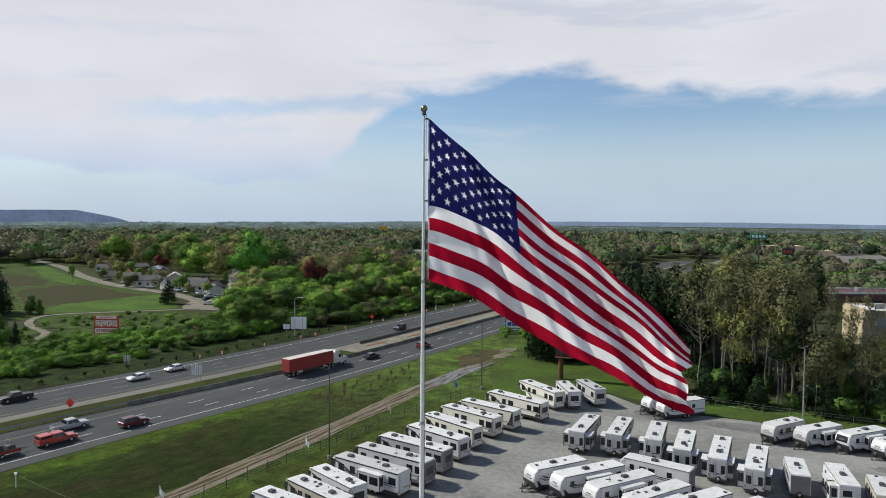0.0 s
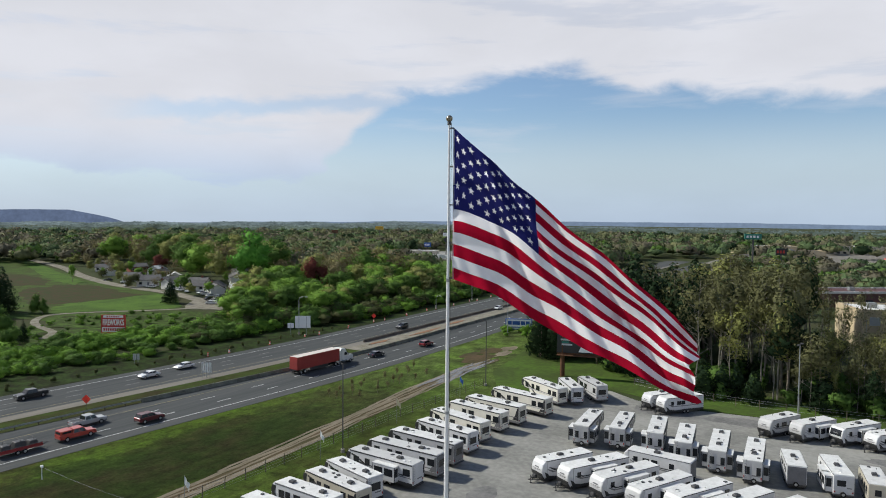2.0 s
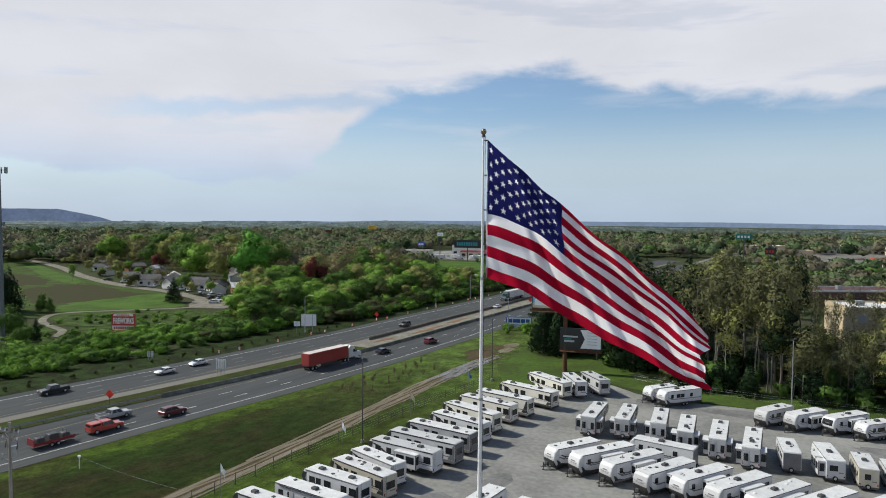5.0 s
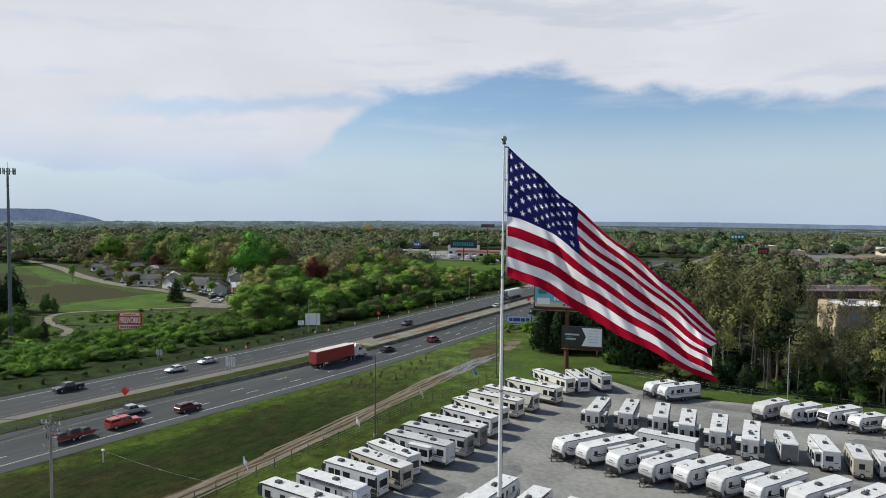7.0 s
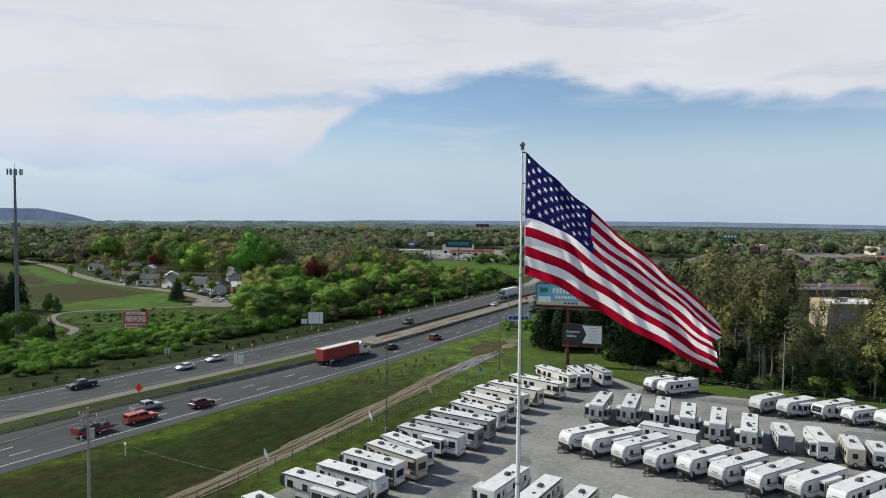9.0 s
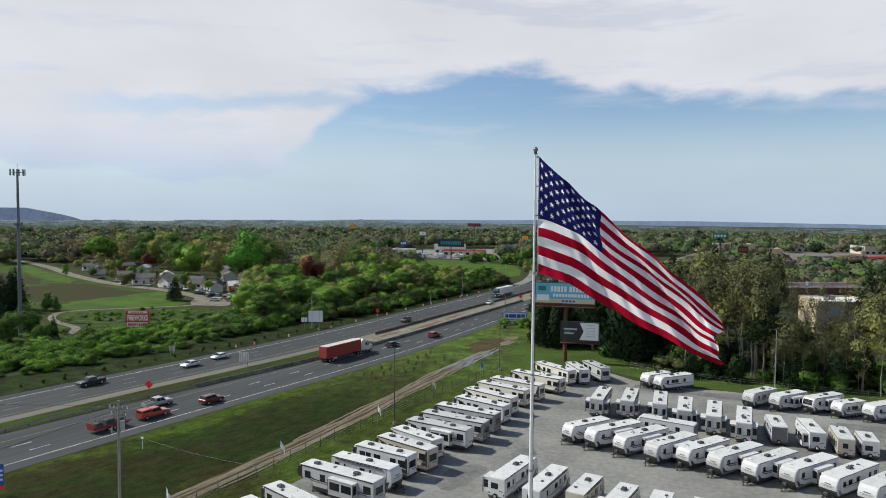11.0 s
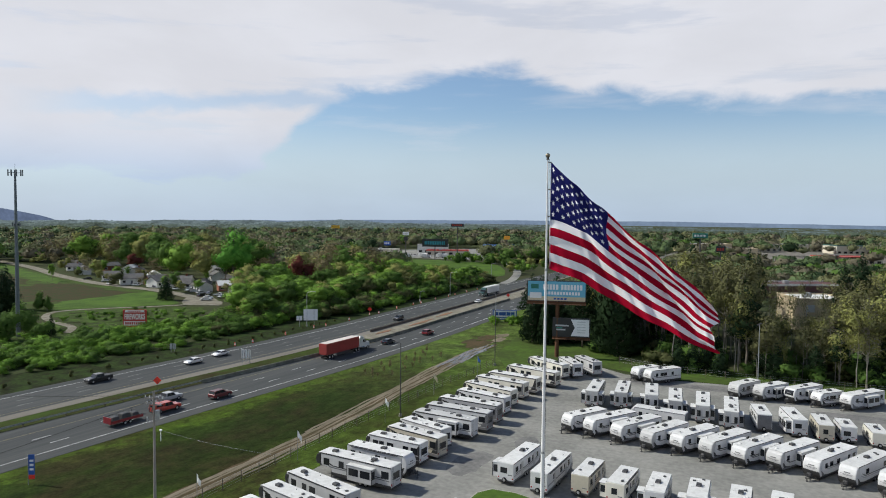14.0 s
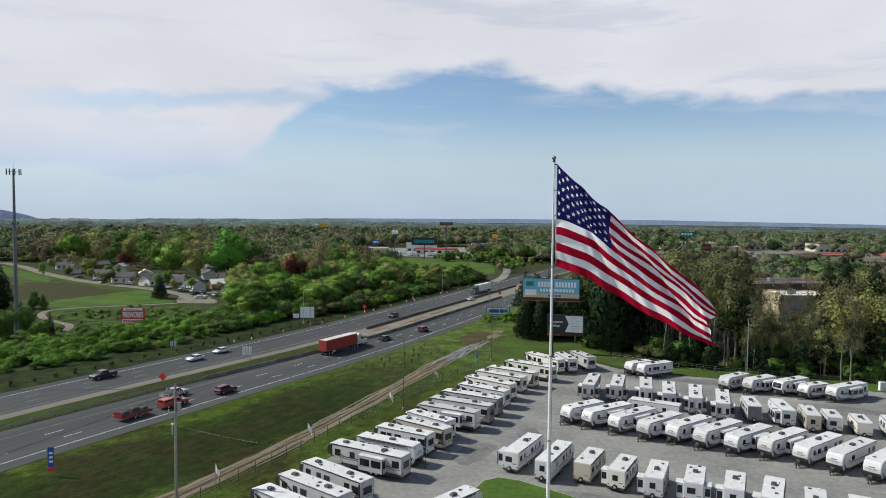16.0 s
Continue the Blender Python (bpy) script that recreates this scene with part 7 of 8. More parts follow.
for k in range(26):
    x, y = -395 + k * 6.0 + rng_cars.uniform(-1, 1), 478 + k * 3.2 + rng_cars.uniform(-6, 6)
    p, words = rng_cars.choice((("car_white", "white"), ("car_silver", "silver"), ("car_white", "white"), ("car_black", "black"), ("car_red", "dark red")))
    v = thing("car", f"{words} car parked at the roadside shops", "car", place(x, y, rng_cars.choice((25, 115)), 0.1), "cars parked at the shops")
    part("body", prism(bmesh.new(), [(-2.3, 0.3), (-2.3, 0.9), (-1.9, 1.0), (1.2, 1.0), (2.25, 0.75), (2.25, 0.3)], -0.9, 0.9, 0.06), p, v)
    part("cabin", prism(bmesh.new(), [(-1.9, 1.0), (-1.2, 1.5), (0.2, 1.5), (1.1, 1.0)], -0.78, 0.78, 0.04), "glass_dark", v)


# box trucks and campers in the roadside yards
bt = thing("box_truck", "white box truck parked at the roadside shops", "truck", place(-372, 488, 20, 0.1), "trucks parked at the shops")
part("cargo_box", box(bmesh.new(), -3.4, 2.2, -1.2, 1.2, 0.9, 3.6, 0.05), "roof_white", bt)
part("cab", prism(bmesh.new(), [(2.3, 0.5), (2.3, 2.6), (3.2, 2.6), (3.8, 1.6), (4.6, 1.5), (4.6, 0.5)], -1.1, 1.1, 0.05), "car_white", bt)
part("windscreen", boxes((3.3, 3.75, -0.95, 0.95, 1.72, 2.3)), "glass_dark", bt)
for x in (-2.2, 3.3):
    for y in (-1.15, 0.9):
        part("wheel", rods(((x, y, 0.5), (x, y + 0.25, 0.5), 0.5), n=12), "rubber", bt)
for k in range(17):
    copy_thing(bt, place(-364 + k * 5.4 + 2.2 * math.sin(k * 2.3), 484 + k * 1.4 + 5 * math.cos(k * 1.7), (20, 110, 95)[k % 3], 0.1))


# ---- trees, shrubs, grass, far woods and hills ----
def leaf_axes(rng, out):
    """Two axes of a leaf clump that faces roughly outward."""
    out = out / (np.linalg.norm(out, axis=1)[:, None] + 1e-6)
    a = np.cross(out, rng.normal(size=out.shape))
    a /= np.linalg.norm(a, axis=1)[:, None] + 1e-6
    return a, np.cross(out, a)


CROWN_NORMALS = {}


def soften(me, normals):
    """Leaf clumps take the light as the rounded crown does."""
    me.polygons.foreach_set("use_smooth", np.ones(len(me.polygons), dtype=bool))
    me.normals_split_custom_set_from_vertices(normals.tolist())


def inner_mass(rng, blobs, share, rings=3, segs=5):
    """Uneven low-poly masses of inner foliage, one within each ellipsoid: points, outward normals, triangles."""
    P, N, T = [], [], []
    for bx in np.asarray(blobs, float):
        base = len(P)
        for i in range(rings + 1):
            for j in range(segs):
                th, ph = math.pi * i / rings, math.tau * (j + 0.5 * (i % 2)) / segs
                d = np.array([math.sin(th) * math.cos(ph), math.sin(th) * math.sin(ph), math.cos(th)])
                P.append(bx[:3] + d * bx[3:6] * share * rng.uniform(0.70, 1.15))
                N.append(d)
        for i in range(rings):
            for j in range(segs):
                a, b = base + i * segs + j, base + i * segs + (j + 1) % segs
                T += [(a, a + segs, b + segs), (a, b + segs, b)]
    return np.array(P), np.array(N), np.array(T)


INNER = {}


def leaf_mesh(name, rng, blobs, count, size, mat, inner=0.0):
    """Many small leaf clumps scattered through and over a set of ellipsoids (x, y, z, rx, ry, rz)."""
    vol = np.array([b[3] * b[4] * b[5] for b in blobs]) ** 0.75
    pick = rng.choice(len(blobs), count, p=vol / vol.sum())
    B = np.array(blobs)[pick]
    d = rng.normal(size=(count, 3))
    d /= np.linalg.norm(d, axis=1)[:, None]
    r = rng.uniform(0.35, 1.0, count) ** 0.45 * rng.uniform(0.9, 1.12, count)
    c = B[:, :3] + d * r[:, None] * B[:, 3:]
    mid = np.array(blobs)[:, :3].mean(0)
    far = c - mid
    far /= np.linalg.norm(far, axis=1)[:, None] + 1e-6
    a, b = leaf_axes(rng, d * 0.55 + far * 0.85 + rng.normal(size=(count, 3)) * 0.26)
    s = (size * rng.uniform(0.55, 1.35, count))[:, None]
    sag = np.cross(a, b) * s * 0.25
    v = np.stack([c - a * s, c - b * s * 0.7 + sag, c + a * s, c + b * s * 0.7 + sag], 1).reshape(-1, 3)
    v[:, 2] = np.maximum(v[:, 2], 0.05)
    me = bpy.data.meshes.new(name)
    faces = np.arange(count * 4).reshape(-1, 4).tolist()
    if inner:
        INNER[me.name] = pv, pn, pt = inner_mass(rng, blobs, inner)
        pv[:, 2] = np.maximum(pv[:, 2], 0.05)
        me.from_pydata(np.concatenate([v, pv]).tolist(), [], faces + (pt + count * 4).tolist())
    else:
        me.from_pydata(v.tolist(), [], faces)
    me.materials.append(M[mat])
    nrm = d * 0.50 + far * 0.70 + np.array([0, 0, 0.20]) + rng.normal(size=(count, 3)) * 0.08
    nrm /= np.linalg.norm(nrm, axis=1)[:, None]
    CROWN_NORMALS[me.name] = nrm
    out = np.repeat(nrm, 4, 0)
    if inner:
        mass = pn * 0.5 + (pv - mid) / (np.linalg.norm(pv - mid, axis=1)[:, None] + 1e-6) * 0.7 + np.array([0, 0, 0.2])
        INNER[me.name] = pv, mass / np.linalg.norm(mass, axis=1)[:, None], pt
        out = np.concatenate([out, INNER[me.name][1]])
    soften(me, out)
    return me


def wood_mesh(name, rng, h, r, mat, limbs, spread, low=0.25, twigs=0):
    bm = bmesh.new()
    pts = [Vector((0, 0, 0))]
    for k in range(1, 6):
        pts.append(Vector((rng.normal() * h * 0.012, rng.normal() * h * 0.012, h * k / 5)))
    for k in range(5):
        rod(bm, pts[k], pts[k + 1], r * (1 - k / 5.6), r * (1 - (k + 1) / 5.6), 7)
    for k in range(limbs):
        z = h * (low + (0.93 - low) * k / limbs)
        a = rng.uniform(0, math.tau)
        ln = spread * (1.05 - 0.6 * k / limbs) * rng.uniform(0.7, 1.1)
        base = Vector((0, 0, z))
        tip = base + Vector((math.cos(a) * ln, math.sin(a) * ln, ln * rng.uniform(0.5, 1.1)))
        rod(bm, base, tip, r * 0.34, r * 0.08, 5)
        for j in range(twigs):
            u = rng.uniform(0.35, 0.95)
            p = base + (tip - base) * u
            q = p + Vector((rng.normal() * ln * 0.3, rng.normal() * ln * 0.3, abs(rng.normal()) * ln * 0.45))
            rod(bm, p, q, r * 0.09, r * 0.03, 4)
    return mesh_of(name, bm, mat)


def tree_proto(kind, seed):
    """(wood mesh, crown mesh) of one tree, about 1 m per metre of real height, built once for each kind and seed."""
    rng = np.random.default_rng(seed)
    if kind in ("fresh", "green", "bright", "olive", "red", "bud", "dim"):
        h = 13.0
        blobs = []
        for k in range(11):
            a, q = rng.uniform(0, math.tau), rng.uniform(0.2, 1.0)
            z = rng.uniform(0.36, 0.92) * h
            wide = 3.9 * math.sin(math.pi * min(1.0, max(0.12, (z / h - 0.2) / 0.85))) ** 0.7
            blobs.append((math.cos(a) * wide * q, math.sin(a) * wide * q, z, rng.uniform(1.3, 2.5), rng.uniform(1.3, 2.5), rng.uniform(1.0, 1.9)))
        blobs.append((0, 0, h * 0.6, 3.0, 3.0, 3.6))
        n = {"bud": 1200, "olive": 1500}.get(kind, 1600)
        return wood_mesh("trunk", rng, h * 0.9, 0.26, "bark", 9, 3.6, 0.25), leaf_mesh("crown", rng, blobs, n, 0.30 if kind != "bud" else 0.24, "leaf_" + {"dim": "scrub"}.get(kind, kind), 0.0 if kind == "bud" else 0.58)
    if kind == "bare":
        h = 18.0
        blobs = []
        for k in range(14):
            a, q = rng.uniform(0, math.tau), rng.uniform(0.1, 1.0)
            blobs.append((math.cos(a) * 2.7 * q, math.sin(a) * 2.7 * q, rng.uniform(0.52, 0.99) * h, rng.uniform(0.8, 1.7), rng.uniform(0.8, 1.7), rng.uniform(0.7, 1.5)))
        return wood_mesh("trunk", rng, h * 0.97, 0.13, "bark_pale", 15, 3.1, 0.35, 2), leaf_mesh("crown", rng, blobs, 760, 0.20, "leaf_wood")
    if kind == "budding":
        h = 16.0
        blobs = []
        for k in range(14):
            a, q = rng.uniform(0, math.tau), rng.uniform(0.1, 1.0)
            blobs.append((math.cos(a) * 3.0 * q, math.sin(a) * 3.0 * q, rng.uniform(0.46, 0.98) * h, rng.uniform(0.9, 2.0), rng.uniform(1.0, 2.0), rng.uniform(0.9, 1.7)))
        return wood_mesh("trunk", rng, h * 0.97, 0.13, "bark_pale", 12, 3.1, 0.3, 1), leaf_mesh("crown", rng, blobs, 1100, 0.22, "leaf_wood" if seed % 3 else "leaf_olive")
    if kind == "pine":
        h = 18.0
        blobs = []
        for k in range(20):
            z = h * (0.42 + 0.56 * k / 19)
            w = 3.1 * (1 - (k / 19) ** 1.4) + 0.5
            a = k * 2.4
            blobs.append((math.cos(a) * w * 0.55, math.sin(a) * w * 0.55, z, w * 0.62, w * 0.62, 0.75))
        return wood_mesh("trunk", rng, h * 0.98, 0.24, "bark", 12, 2.4, 0.42), leaf_mesh("crown", rng, blobs, 1400, 0.34, "leaf_pine")
    if kind == "fir":
        h = 15.0
        blobs = [(math.cos(k * 2.4) * 0.5 * (1 - k / 20), math.sin(k * 2.4) * 0.5 * (1 - k / 20), h * (0.07 + 0.9 * k / 19), 3.4 * (1 - (k / 19) ** 1.25) + 0.45, 3.4 * (1 - (k / 19) ** 1.25) + 0.45, 0.8) for k in range(20)]
        return wood_mesh("trunk", rng, h * 0.95, 0.26, "bark", 8, 2.0, 0.1), leaf_mesh("crown", rng, blobs, 1700, 0.36, "leaf_pine")
    # shrubs
    h = 4.0
    blobs = []
    for k in range(8):
        a, q = rng.uniform(0, math.tau), rng.uniform(0, 1)
        blobs.append((math.cos(a) * 1.7 * q, math.sin(a) * 1.7 * q, rng.uniform(0.14, 0.75) * h, rng.uniform(0.7, 1.3), rng.uniform(0.7, 1.3), rng.uniform(0.7, 1.2)))
    mat = {"round_fir": "leaf_pine", "shrub": "leaf_shrub", "shrub_dark": "leaf_green", "scrub": "leaf_scrub"}[kind]
    return wood_mesh("trunk", rng, h * 0.7, 0.08, "bark", 6, 1.2, 0.1), leaf_mesh("crown", rng, blobs, 800, 0.175, mat, 0.58)


PROTO = {}
TREE_WORDS = {"fresh": ("tree", "broad tree in fresh yellow-green leaf"), "green": ("tree", "broad tree in dark green leaf"), "bright": ("tree", "tall tree in vivid green leaf"), "olive": ("tree", "tree in olive-brown spring bud"),
              "red": ("tree", "tree with dark red spring foliage"), "bud": ("tree", "thin-crowned tree in tan bud"), "bare": ("tree", "slender bare tree with pale trunk"), "budding": ("tree", "slender woodland tree in thin new leaf"),
              "pine": ("pine_tree", "tall dark green pine with bare trunk"), "fir": ("conifer", "dense dark conical evergreen"), "shrub": ("shrub", "leafy bright green shrub"), "shrub_dark": ("shrub", "leafy dark green shrub"), "scrub": ("shrub", "thin brownish scrub bush"), "dim": ("tree", "brown-green tree in thin early leaf"), "round_fir": ("conifer", "dense rounded dark evergreen")}
TREE_H = {"fresh": 13, "green": 13, "bright": 13, "olive": 13, "red": 13, "bud": 13, "bare": 18, "budding": 16, "pine": 18, "fir": 15, "shrub": 4, "shrub_dark": 4, "scrub": 4, "round_fir": 4, "dim": 13}


def tree(kind, x, y, h, rng, where, wide=1.0):
    key = (kind, int(rng.integers(0, 3)))
    if key not in PROTO:
        PROTO[key] = tree_proto(kind, 100 * list(TREE_H).index(kind) + key[1])
    s = h / TREE_H[kind]
    name, words = TREE_WORDS[kind]
    w = s * wide * rng.uniform(0.9, 1.12)
    m = Matrix.LocRotScale((x, y, 0.03), Euler((0, 0, rng.uniform(0, 6.28))), (w, w, s))
    v = thing(name, f"{words} {where}", "shrub" if name == "shrub" else "tree", m, "trees" if name != "shrub" else "shrubs")
    for nm, me in (("trunk", PROTO[key][0]), ("crown", PROTO[key][1])):
        o = new(nm, me)
        o.parent = v
    return v


class Grove:
    """Many trees gathered into one mesh, where nobody could count them."""

    def __init__(self, name, label, category="woods", thin=1):
        self.name, self.label, self.category, self.thin = name, label, category, thin
        self.v, self.f, self.m, self.mats, self.n, self.nr = [], [], [], [], 0, []

    def add(self, kind, x, y, h, wide=1.0):
        key = (kind, int(g.integers(0, 3)))
        if key not in PROTO:
            PROTO[key] = tree_proto(kind, 100 * list(TREE_H).index(kind) + key[1])
        s = h / TREE_H[kind]
        w, a = s * wide * g.uniform(0.88, 1.15), g.uniform(0, 6.28)
        def put(co, nr, faces, mat):
            co = np.column_stack([(co[:, 0] * math.cos(a) - co[:, 1] * math.sin(a)) * w + x, (co[:, 0] * math.sin(a) + co[:, 1] * math.cos(a)) * w + y, co[:, 2] * s])
            nr = np.column_stack([nr[:, 0] * math.cos(a) - nr[:, 1] * math.sin(a), nr[:, 0] * math.sin(a) + nr[:, 1] * math.cos(a), nr[:, 2]])
            if mat not in self.mats:
                self.mats.append(mat)
            self.v.append(co)
            self.nr.append(nr)
            self.f += [[i + self.n for i in f] for f in faces]
            self.m += [self.mats.index(mat)] * len(faces)
            self.n += len(co)

        wood, crown = PROTO[key]
        if kind in ("bare", "budding", "pine"):
            co = np.empty(len(wood.vertices) * 3)
            wood.vertices.foreach_get("co", co)
            co = co.reshape(-1, 3)
            put(co, np.zeros_like(co), [list(p.vertices) for p in wood.polygons], wood.materials[0].name)
        nr = CROWN_NORMALS[crown.name]
        co = np.empty(len(crown.vertices) * 3)
        crown.vertices.foreach_get("co", co)
        q = co.reshape(-1, 3)[:len(nr) * 4].reshape(-1, 4, 3)[::self.thin]      # fewer, larger clumps
        mid = q.mean(1, keepdims=True)
        co = (mid + (q - mid) * (1.25 * self.thin ** 0.5))[:, :3].reshape(-1, 3)
        put(co, np.repeat(nr[::self.thin], 3, 0), np.arange(len(co)).reshape(-1, 3).tolist(), crown.materials[0].name)
        if crown.name in INNER:
            pv, pn, pt = INNER[crown.name]
            put(pv, pn, pt.tolist(), crown.materials[0].name)

    def done(self):
        me = bpy.data.meshes.new(self.name)
        me.from_pydata(np.concatenate(self.v).tolist(), [], self.f)
        for m in self.mats:
            me.materials.append(M[m])
        me.polygons.foreach_set("material_index", np.array(self.m, np.int32))
        soften(me, np.concatenate(self.nr))
        return tagged(new(self.name, me), self.label, self.category, "", "stuff")


g = np.random.default_rng(7)

# shrub belt beyond the far shoulder
def belt_front(y):
    return far_left(y) - 11.5 + ramp(y, 155, 185, 0, 5.0) - 4.0 * bump_near(y, 149, 12)


def bump_near(v, c, w):
    return math.exp(-((v - c) / w) ** 2)


belt = Grove("thicket", "dense belt of green and brown shrubs beside the highway", "thicket")
for k in range(330):
    y = 12 + 150 * (k + g.uniform(0, 1)) / 330
    off = g.uniform(0, 1) ** 0.8
    x = belt_front(y) - 2 - (29 if y < 120 else 20) * off
    kind = g.choice(["shrub", "shrub", "shrub", "shrub_dark"]) if off > 0.3 else g.choice(["shrub_dark", "shrub", "shrub_dark", "shrub"])
    if y > 118 + 12 * off:
        kind = g.choice(["scrub", "shrub_dark", "shrub_dark", "shrub"])
    belt.add(kind, x, y, g.uniform(1.8, 3.0) + 1.9 * off + ramp(y, 110, 160, 0, 2.5), 1.75)
for k in range(160):
    y = 158 + 170 * (k + g.uniform(0, 1)) / 160
    off = g.uniform(0, 1)
    belt.add(g.choice(["shrub_dark", "scrub", "shrub", "shrub_dark"]), belt_front(y) - 1.5 - 11 * off, y, g.uniform(3.0, 4.6) + 2.5 * off, 1.6)
belt.done()
# planted row along the far shoulder
for k in range(26):
    y = 48 + k * 4.6
    tree("scrub", far_left(y) - 4.2 + g.uniform(-0.4, 0.4), y + g.uniform(-0.6, 0.6), g.uniform(1.1, 1.7), g, "planted along the far shoulder", 0.7)
for k in range(22):
    y = 98 + (k // 3) * 4.4 + g.uniform(-1, 1)
    tree("bud", road_x(y) + 8 + (k % 3) * 2.6 + g.uniform(-0.8, 0.8), y, g.uniform(1.8, 2.8), g, "planted in the swale", 0.6)
# taller trees behind the thicket
rear = Grove("roadside_woods", "spring trees crowded behind the highway thicket")
for k in range(330):
    y = 142 + 195 * g.uniform(0, 1)
    deep = g.uniform(0, 1)
    x = belt_front(y) - 8 - 72 * deep
    if (x < -176 - 0.85 * (y - 142) and y < 215) or (y < 172 and x > -166):
        continue
    if y > 318 - 0.1 * (x + 200) and x < -172:
        continue
    kind = g.choice(["green", "fresh", "olive", "dim", "green", "fresh"]) if deep < 0.33 else g.choice(["fresh", "fresh", "fresh", "olive", "fresh", "green"])
    h = g.uniform(7.0, 10.0) + 6.0 * deep ** 0.7 - 2.0 * max(0, (y - 270) / 60)
    if math.hypot(x + 247, y - 219) < 13 or math.hypot(x + 230, y - 228) < 9 or math.hypot(x + 211, y - 225) < 10:
        continue
    if -210 < x < -165 and abs(y - 224 - (x + 214) * -1.02) < 11:
        h = min(h, 10.0)
    if deep < 0.25 and k % 2:
        tree(kind, x, y, h, g, "behind the highway", 1.25)
    else:
        rear.add(kind, x, y, h, 1.25)
rear.done()
tree("bright", -263.0, 233.0, 30.0, g, "rising above the neighbourhood", 1.0)
tree("bright", -258.0, 235.0, 23.0, g, "rising above the neighbourhood", 0.85)
tree("bright", -267.0, 232.0, 21.0, g, "rising above the neighbourhood", 0.8)
tree("red", -214.0, 224.0, 18.5, g, "above the thicket", 0.8)
tree("red", -209.0, 227.0, 17.0, g, "above the thicket", 0.8)
tree("bud", -203.0, 229.0, 18.5, g, "above the thicket", 1.0)
tree("bud", -231.0, 241.0, 15.5, g, "above the thicket", 1.1)
tree("red", -374.0, 262.0, 12, g, "among the houses", 1.1)
tree("fir", -243.7, 173.6, 10.5, g, "beside the gravel yard", 1.35)
tree("fir", -192.0, 168.0, 8.5, g, "beside the gravel yard", 0.9)
tree("shrub_dark", -258.5, 128.0, 8.0, g, "at the field edge", 0.8)
tree("shrub_dark", -255.0, 128.5, 6.5, g, "at the field edge", 0.8)
tree("fresh", -360.0, 199.0, 10.0, g, "by the lane", 0.7)
tree("fir", -265.0, 118.0, 16.0, g, "at the field edge", 1.3)
tree("fir", -270.0, 122.0, 17.0, g, "at the field edge", 1.3)
tree("fir", -262.0, 113.0, 15.0, g, "at the field edge", 1.3)
for x, y, h in ((-206, 84, 9), (-214, 96, 8.5), (-222, 88, 10), (-200, 74, 8), (-226, 100, 9), (-196, 88, 6.5), (-218, 78, 10), (-234, 96, 10), (-208, 66, 8)):
    tree("shrub_dark" if h % 2 else "round_fir", x, y, h, g, "in a dark clump near the tower", 1.0)
tree("fir", -201.0, 95.0, 7.0, g, "in a dark clump near the tower", 1.0)
scrub = Grove("meadow_scrub", "scattered low green bushes in the meadow", "shrubs", 3)
for k in range(170):
    x, y = g.uniform(-232, -166), g.uniform(78, 152)
    if abs(x + 186) < 9 and y < 116:
        continue
    scrub.add(g.choice(["shrub", "shrub", "shrub_dark"]), x, y, g.uniform(0.7, 2.2) if x < -200 else g.uniform(1.2, 2.8), 1.7)
scrub.done()
# neighbourhood trees
town = Grove("neighbourhood_trees", "rounded spring trees among and behind the houses", thin=2)
for k in range(230):
    x = g.uniform(-520, -215)
    y = 203 - (x + 300) * 0.30 + 3 + 118 * g.uniform(0, 1)
    if any(abs(x - hx) + abs(y - hy) < 9 for hx, hy, *_ in HOUSES):
        continue
    near = y < 226 - (x + 300) * 0.30
    if math.hypot(x + 247, y - 219) < 15 or math.hypot(x + 262, y - 233) < 10 or math.hypot(x + 230, y - 228) < 9:
        continue
    town.add(g.choice(["olive", "fresh", "bud", "green", "olive", "bud", "bud", "green"]), x, y, g.uniform(6, 11) if near else g.uniform(12, 23), 1.1)
for hx, hy, *_ in HOUSES:
    for j in range(2 if hx < -310 else 1):
        town.add(g.choice(["bud", "olive", "scrub", "bud", "fresh"]), hx + g.uniform(-4, 9), hy - g.uniform(6.5, 11), g.uniform(3.5, 7.5), 1.1)
town.done()

# woods behind the lot
def wood_height(kind, x, y):
    """Tall trees, kept low before the tan building."""
    if -13 < x < 5:
        top = 36.2 - 0.139 * math.hypot(x, y + 4)
        return min(g.uniform(9, 15), top)
    h = {"bare": g.uniform(18, 25), "budding": g.uniform(18, 26), "pine": g.uniform(15, 24), "fir": g.uniform(11, 16)}[kind]
    return h * (1.03 if x < -14 else 0.86)


deep_woods = Grove("woodland", "tall spring woods with thin new leaf and dark pines", thin=2)
for k in range(430):
    x = g.uniform(-64, 74)
    u = g.uniform(0, 1)
    y = 141.0 + 92 * u ** 1.35 + (0.10 * (x + 20) if x > -20 else 0)
    if (x < -34 and y < 158) or (-15 < x < 15 and y > 208):
        continue
    kind = g.choice(["bare", "budding", "budding", "pine", "budding", "budding", "bare"]) if x > -40 else g.choice(["pine", "pine", "budding", "fir", "bare"])
    h = wood_height(kind, x, y)
    if h < 4.5:
        continue
    if y < 164 and k % 4:
        tree(kind, x, y, h, g, "behind the lot", 0.95)
    else:
        deep_woods.add(kind, x, y, h, 1.0)
deep_woods.done()
for x, y, h in ((-9.5, 176, 21), (-6.0, 168, 20), (-2.5, 182, 22), (-11.5, 190, 22), (1.5, 172, 20)):
    tree("bare", x, y, h, g, "standing alone before the tan building", 0.6)
for x, y, h in ((-47, 152, 30), (-50.5, 157, 27), (-44.5, 158, 25)):
    tree("fir", x, y, h, g, "rising above the woods", 0.85)
